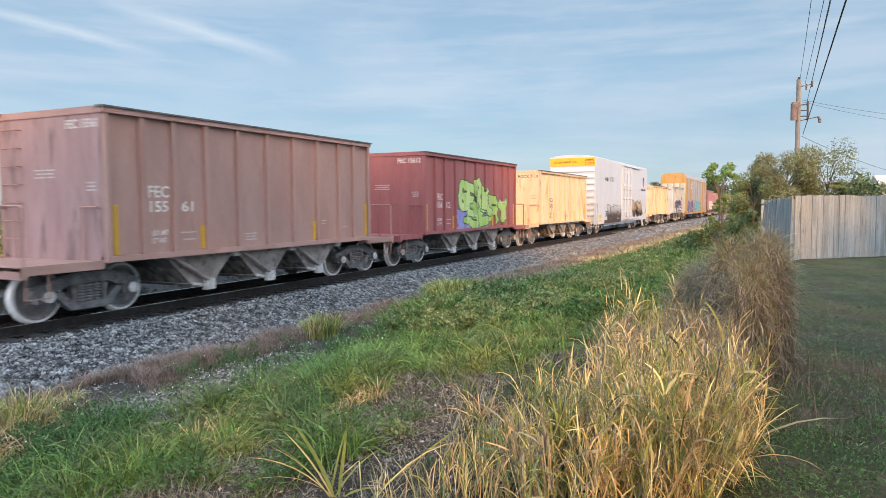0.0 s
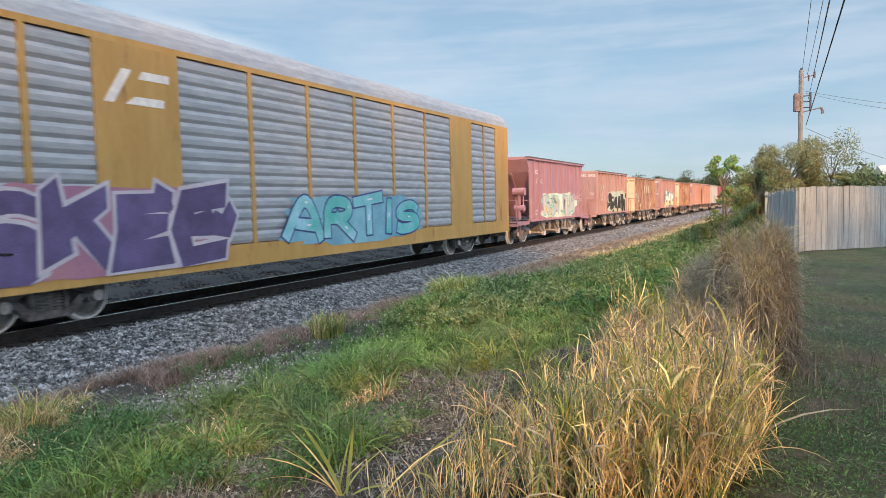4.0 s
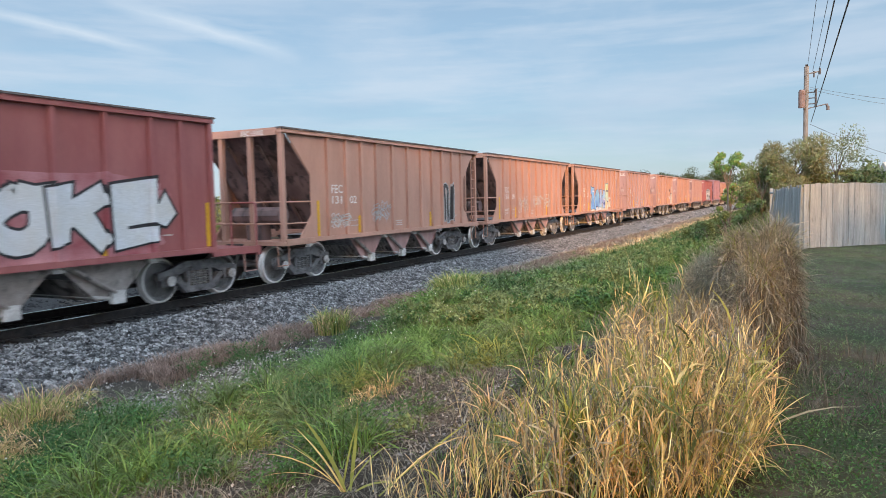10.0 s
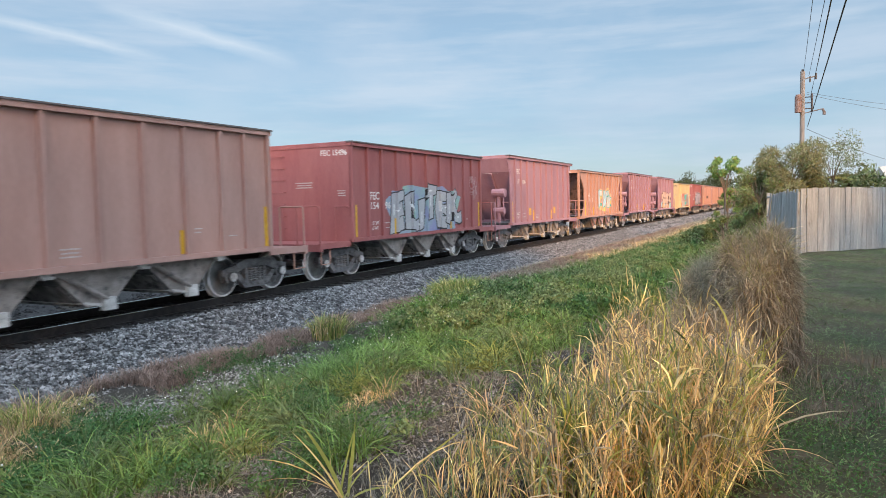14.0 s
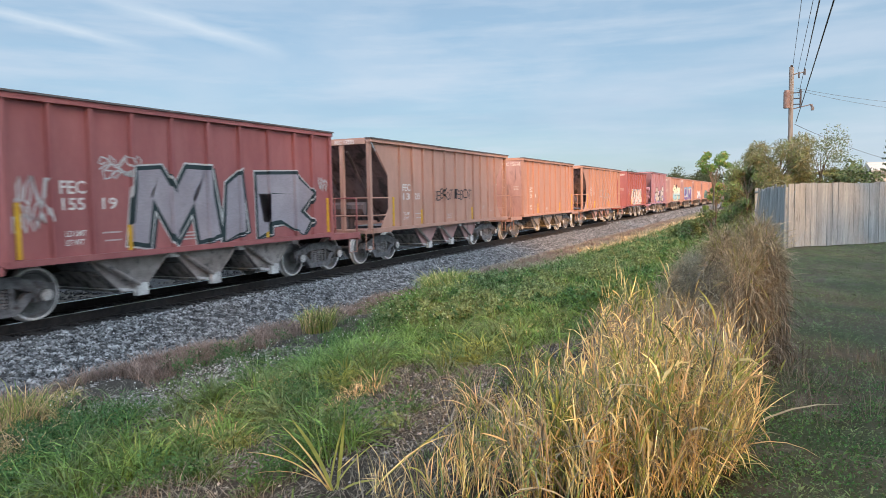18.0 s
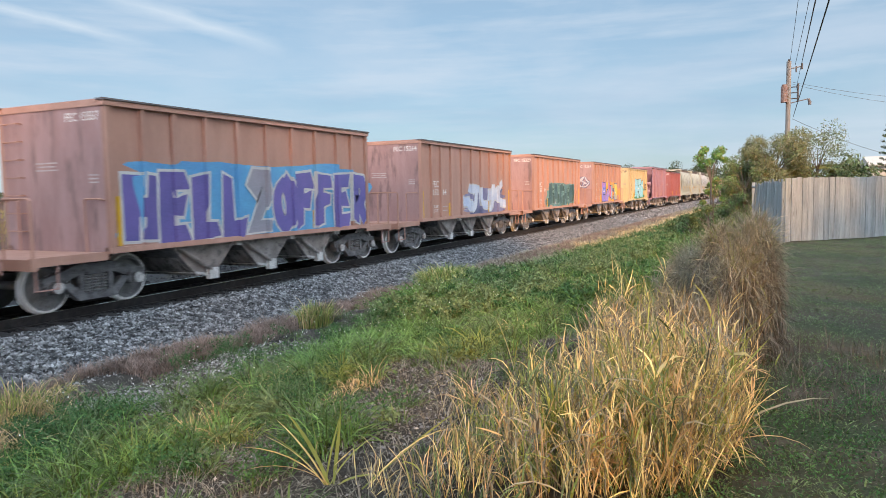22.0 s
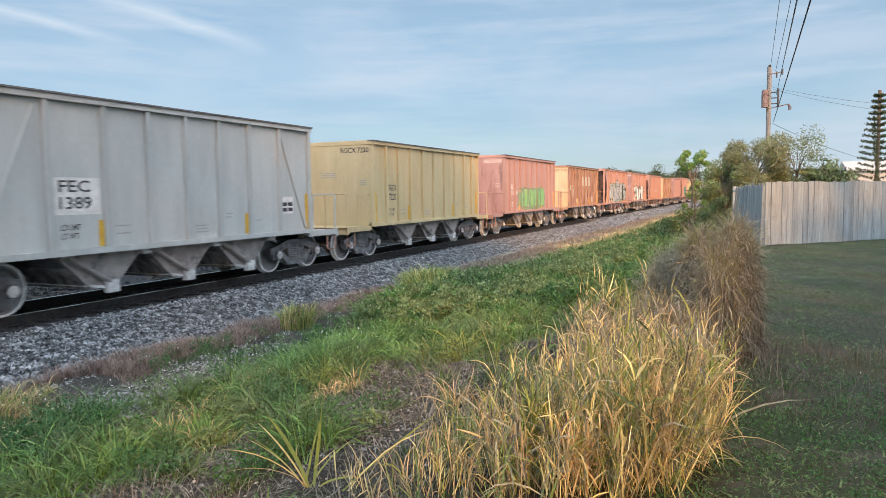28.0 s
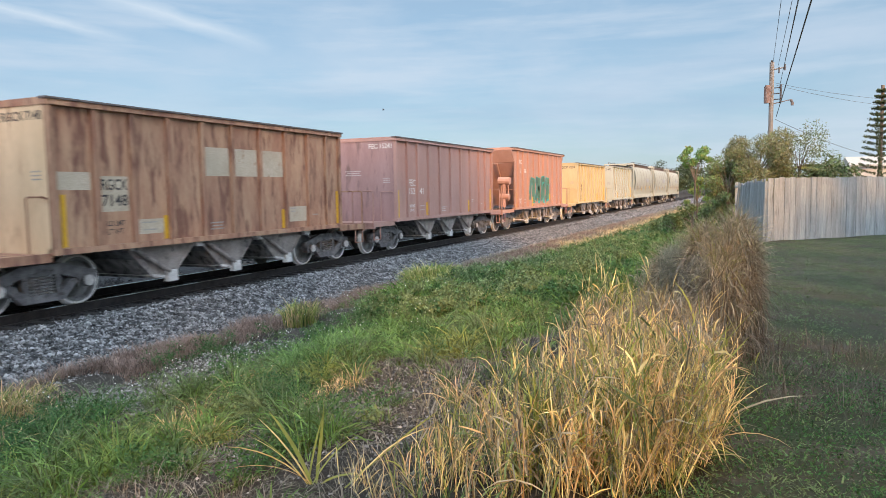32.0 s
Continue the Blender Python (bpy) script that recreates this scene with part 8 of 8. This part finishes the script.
# ---- fence, pole, wires, house ----
def fence_run(e, x0, y0, x1, y1, n, broken=False):
    run = math.hypot(x1 - x0, y1 - y0)
    ang = math.atan2(y1 - y0, x1 - x0)
    wd = run / n
    rnd, back = random.Random(4), (-1 if broken else 1)
    for i in range(n):
        f = (i + .5) / n
        x, y = x0 + (x1 - x0) * f, y0 + (y1 - y0) * f
        h = 1.83 + .03 * (rnd.random() - .5) - (.12 * rnd.random() if broken else 0)

        def board(b, h=h):
            gap = .004 + .010 * (rnd.random() < .3)
            prism(b, [(-wd / 2 + .002, 0.03), (wd / 2 - gap, 0.03), (wd / 2 - gap, h - .012), (wd / 2 - gap - .012, h), (-wd / 2 + .014, h), (-wd / 2 + .002, h - .012)], -.011, .011)
        bm = bmesh.new()
        board(bm)
        ob = part("board", bm, M["fence"], e)
        lean = (rnd.random() - .5) * .008 if not broken else -.06 - .45 * max(0.0, f - .35) * (.6 + .8 * rnd.random())
        z = float(ground_z(np.array(x), np.array(y)))
        ob.matrix_basis = Matrix.Translation((x, y, z)) @ Matrix.Rotation(ang, 4, "Z") @ Matrix.Rotation(lean, 4, "Y") @ Matrix.Rotation((rnd.random() - .5) * .015, 4, "X")
    for z in (.35, 1.0, 1.6):
        bm = bmesh.new()
        bar(bm, (x0, y0 , z + .46), (x1, y1, z + .46), .035, 4)
        r = part("rail", bm, M["fence"], e)
        r.location = (math.sin(ang) * -.05 * back, math.cos(ang) * .05 * back, 0)
    k = max(2, int(run / 2.4) + 1)
    for i in range(k):
        f = i / (k - 1)
        bm = bmesh.new()
        x, y = x0 + (x1 - x0) * f - math.sin(ang) * .09 * back, y0 + (y1 - y0) * f + math.cos(ang) * .09 * back
        box(bm, x - .045, x + .045, y - .045, y + .045, .4, 2.2)
        part("post", bm, M["fence"], e)


fence = thing("wooden_fence", "weathered grey board fence around a yard", "fence")
fence_run(fence, 22.0, -.25, 33.0, -10.9, 74)
side_fence = thing("wooden_fence", "broken grey board fence, leaning boards", "fence")
fence_run(side_fence, 22.05, -.16, 25.0, .74, 21, True)

PX, PY = 42.0, -.50
pole = thing("utility_pole", "weathered wooden utility pole with a transformer", "utility pole", "", pose(PX, PY, .45))
bm = bmesh.new()
prof = [(0, .15), (4, .13), (8.15, .105)]
for (za, ra), (zb, rb) in zip(prof, prof[1:]):
    bar(bm, (0, 0, za), (0, 0, zb), (ra + rb) / 2, 12)
part("pole", bm, M["pole"], pole)
bm = bmesh.new()
bar(bm, (-.22, .20, 6.0), (-.22, .20, 6.85), .17, 14)
bar(bm, (-.22, .20, 6.85), (-.22, .20, 6.93), .13, 14)
box(bm, -.1, .0, .0, .15, 6.2, 6.7)
part("transformer", bm, M["tank"], pole, "rusty round transformer can")
bm = bmesh.new()
bar(bm, (0, 0, 5.95), (.1, -.95, 6.15), .03)
bar(bm, (.1, -.95, 6.15), (.1, -1.0, 6.02), .07)
bar(bm, (.1, -1.02, 6.02), (.1, -1.02, 5.84), .08, 10)
part("street_light", bm, M["coping"], pole)
bm = bmesh.new()
bar(bm, (0, 0, 7.75), (0, -.62, 7.85), .035)
part("crossarm", bm, M["pole"], pole)
for y, z, r in ((-.62, 7.85, .05), (-.35, 7.72, .04), (-.45, 6.2, .05), (-.45, 6.5, .05), (-.45, 6.8, .05)):
    bm = bmesh.new()
    bar(bm, (0, y, z - .16), (0, y, z + .16), r, 8)
    if z < 7:
        bar(bm, (0, -.1, z), (0, y, z), .03)
    part("insulator", bm, M["wire"], pole)
bm = bmesh.new()
box(bm, -.06, .06, -.06, .06, 8.15, 8.25)
part("pole_cap", bm, M["dark"], pole)


def wire(name, label, p, q, sag, r):
    bm = bmesh.new()
    p, q = Vector(p), Vector(q)
    k = 14
    pts = [p.lerp(q, i / k) - Vector((0, 0, sag * 4 * (i / k) * (1 - i / k))) for i in range(k + 1)]
    tube(bm, pts, r, 5)
    me = bpy.data.meshes.new(name)
    bm.to_mesh(me)
    bm.free()
    me.materials.append(M["wire"])
    return tagged(new(name, me), label, "cable", "overhead wires")


for p, q in (((42, -.55, 8.61), (24, -.58, 8.1)), ((42, -.79, 8.35), (23, -.90, 7.82)), ((42, -.9, 7.4), (20.5, -.93, 7.18)), ((42, -.85, 7.1), (19.5, -.86, 6.95))):
    e = Vector(q) + (Vector(q) - Vector(p)) * 1.6
    wire("overhead_wire", "thin dark overhead wire", p, (e.x, e.y, q[2] + .2), .15, .010)
wire("overhead_wire", "thick dark overhead cable", (42, -.75, 5.7), (-14, -.95, 5.45), .05, .016)
wire("overhead_wire", "dark service wire to a house", (42, -.7, 7.5), (50, -14, 6.6), .5, .009)
wire("overhead_wire", "dark service wire to a house", (42, -.7, 7.4), (48, -14, 5.9), .6, .009)
wire("overhead_wire", "thin dark low wire", (42, -.7, 5.6), (62, -8.0, 4.1), .2, .012)

house = thing("house", "low house with a pale roof behind the fence", "house", "", pose(76, -9.35, .4))
bm = bmesh.new()
box(bm, -4, 4, -1.9, 1.9, 0, 3.3)
part("wall", bm, M["roof"], house)
bm = bmesh.new()
prism(bm, [(-4.4, 3.2), (4.4, 3.2), (4.4, 3.35), (0, 4.2), (-4.4, 3.35)], -2.1, 2.1)
part("roof", bm, M["roof"], house)

# far side of the track: scattered bushes and woods
for i, (x, y, h, s, key) in enumerate(((24, 31, 2.6, 2.0, "leaf_gold"), (29, 30, 2.2, 1.8, "leaf"), (34, 33, 2.9, 2.2, "leaf_gold"), (19, 33, 2.2, 2.2, "leaf_gold"), (41, 34, 3.1, 2.4, "leaf_light"), (14.5, 30, 2.0, 1.8, "leaf_gold"), (50, 36, 4.6, 2.6, "leaf_gold"), (62, 38, 5.2, 3.0, "leaf_olive"))):
    tree("bush", "yellow-green bush beyond the track", x, y, h, s, 2600, .10, ((key, .75), ("leaf", .25)), .07, .12, 14, "bushes beyond the track", "bush")


def woods(name, label, n, x0, x1, y0, y1, h0, h1, per, size, key):
    cs, rs = [], []
    for i in range(n):
        x, y = x0 + (x1 - x0) * rng.random(), y0 + (y1 - y0) * rng.random()
        h = h0 + (h1 - h0) * rng.random()
        for k in range(7):
            cs.append((x + .28 * h * rng.standard_normal(), y + .28 * h * rng.standard_normal(), h * (.2 + .7 * rng.random())))
            rs.append(h * (.16 + .12 * rng.random()))
    ob = new(name, leaves(name, np.array(cs), np.array(rs), n * per, size, M[key]))
    return tagged(ob, label, "woods", kind="stuff")


woods("far_woods", "distant dark green trees at the end of the track", 60, 190, 330, 17, 60, 5, 11, 1500, .26, "leaf_far")
woods("far_woods", "distant trees beyond the houses", 50, 110, 220, -90, -14, 4, 8, 450, .4, "leaf_far")
woods("far_woods", "low distant tree line beyond the track", 90, -60, 260, 150, 260, 3, 6, 700, .34, "leaf_far")
woods("far_woods", "trackside thicket down the line", 26, 75, 190, -6, 5.5, 2.5, 5.5, 500, .22, "leaf")

pine = thing("pine_tree", "slender dark Norfolk pine with tiers of short branches", "tree", "", pose(52, -6.93, .1))
bm = bmesh.new()
bar(bm, (0, 0, 0), (0, 0, 8.1), .10, 8)
part("trunk", bm, M["bark"], pine)
for i in range(17):
    z = 1.8 + i * .37
    ln = 1.15 * (1 - (i / 18) ** 1.2) + .12
    c = np.array([(ln * f * math.cos(a), ln * f * math.sin(a), z + .25 * f * ln) for a in [j * 1.047 + i for j in range(6)] for f in (.3, .5, .7, .9, 1.05)])
    part("branch_tier", leaves("branch_tier", c, np.full(len(c), .13), 420, .07, M["leaf_far"]), None, pine)["kind"] = "stuff"

tree("tree", "bare brown treetop beyond the track", 36, 32, 6.9, 1.5, 700, .09, (("straw_rust", .7), ("leaf_gold", .3)), .06, .45, 14)

bird = thing("bird", "small dark bird in flight", "bird")
bm = bmesh.new()
lathe(bm, [(.003, -.07), (.015, -.05), (.021, -.01), (.016, .03), (.007, .06), (.003, .09)], 8)
part("body", bm, M["dark"], bird)
for side in (-1, 1):
    bm = bmesh.new()
    plate(bm, ((side * .012, .02, .005), (side * .012, -.03, .005), (side * .11, -.035, .045), (side * .105, .00, .045)), .005 * side)
    part("wing", bm, M["dark"], bird)

# added, unseen: a loose belt of tall thin-leaved trees behind the camera filters the sun on the near stretch
for i in range(10):
    x, y = 5.0 - 5.6 * i, -5.6 - 1.0 * (i % 2)
    tree("unseen_shade_tree", "added unseen thin-leaved tree filtering sun on the near train", x, y, 17.5, 4.2, 1500, .30, (("leaf", .8), ("leaf_olive", .2)), .20, .52, 44, "shade trees behind the lawn")

# added, unseen: a lower, denser row farther back keeps the lawn and the fence in open shade
for i in range(10):
    x, y = 24.0 - 4.4 * i, -12.6 - .9 * (i % 2)
    tree("unseen_shade_tree", "added unseen low tree shading the lawn and fence", x, y, 9.4, 2.9, 560, .42, (("leaf", .8), ("leaf_olive", .2)), .16, .12, 30, "shade trees behind the lawn")


# ---- what moves: the cars run along the straight track, their wheels turn ----
def motions():
    walk(bird, [(t, pose(30 - 1.07 * (32 - t), 16.5 + 2.15 * (32 - t), 5.98 + .01 * (32 - t), 0, 0, 206)) for t in range(0, 33, 4)])
    for car, x in CARS:
        walk(car, [(t, pose(x - travel(t), TRACK_Y, 0)) for t in range(0, 33, 2)])
    for ws, car, off, wx in WHEELS:
        x0 = dict(CARS)[car] + off
        near = [f / FPS for f in range(0, 32 * FPS + 1) if 3.0 < x0 - travel(f / FPS) < 42.0]
        if not near:
            continue
        turn = {t: pose(wx, 0, WHEEL_R, 0, -math.degrees(travel(t) / WHEEL_R) % 360, 0) for t in near}
        rows = [(t, turn[t]) for t in near]
        if near[0] > 0:
            rows.insert(0, (0.0, turn[near[0]]))
        if near[-1] < 32:
            rows.append((32.0, turn[near[-1]]))
        walk(ws, rows)


motions()
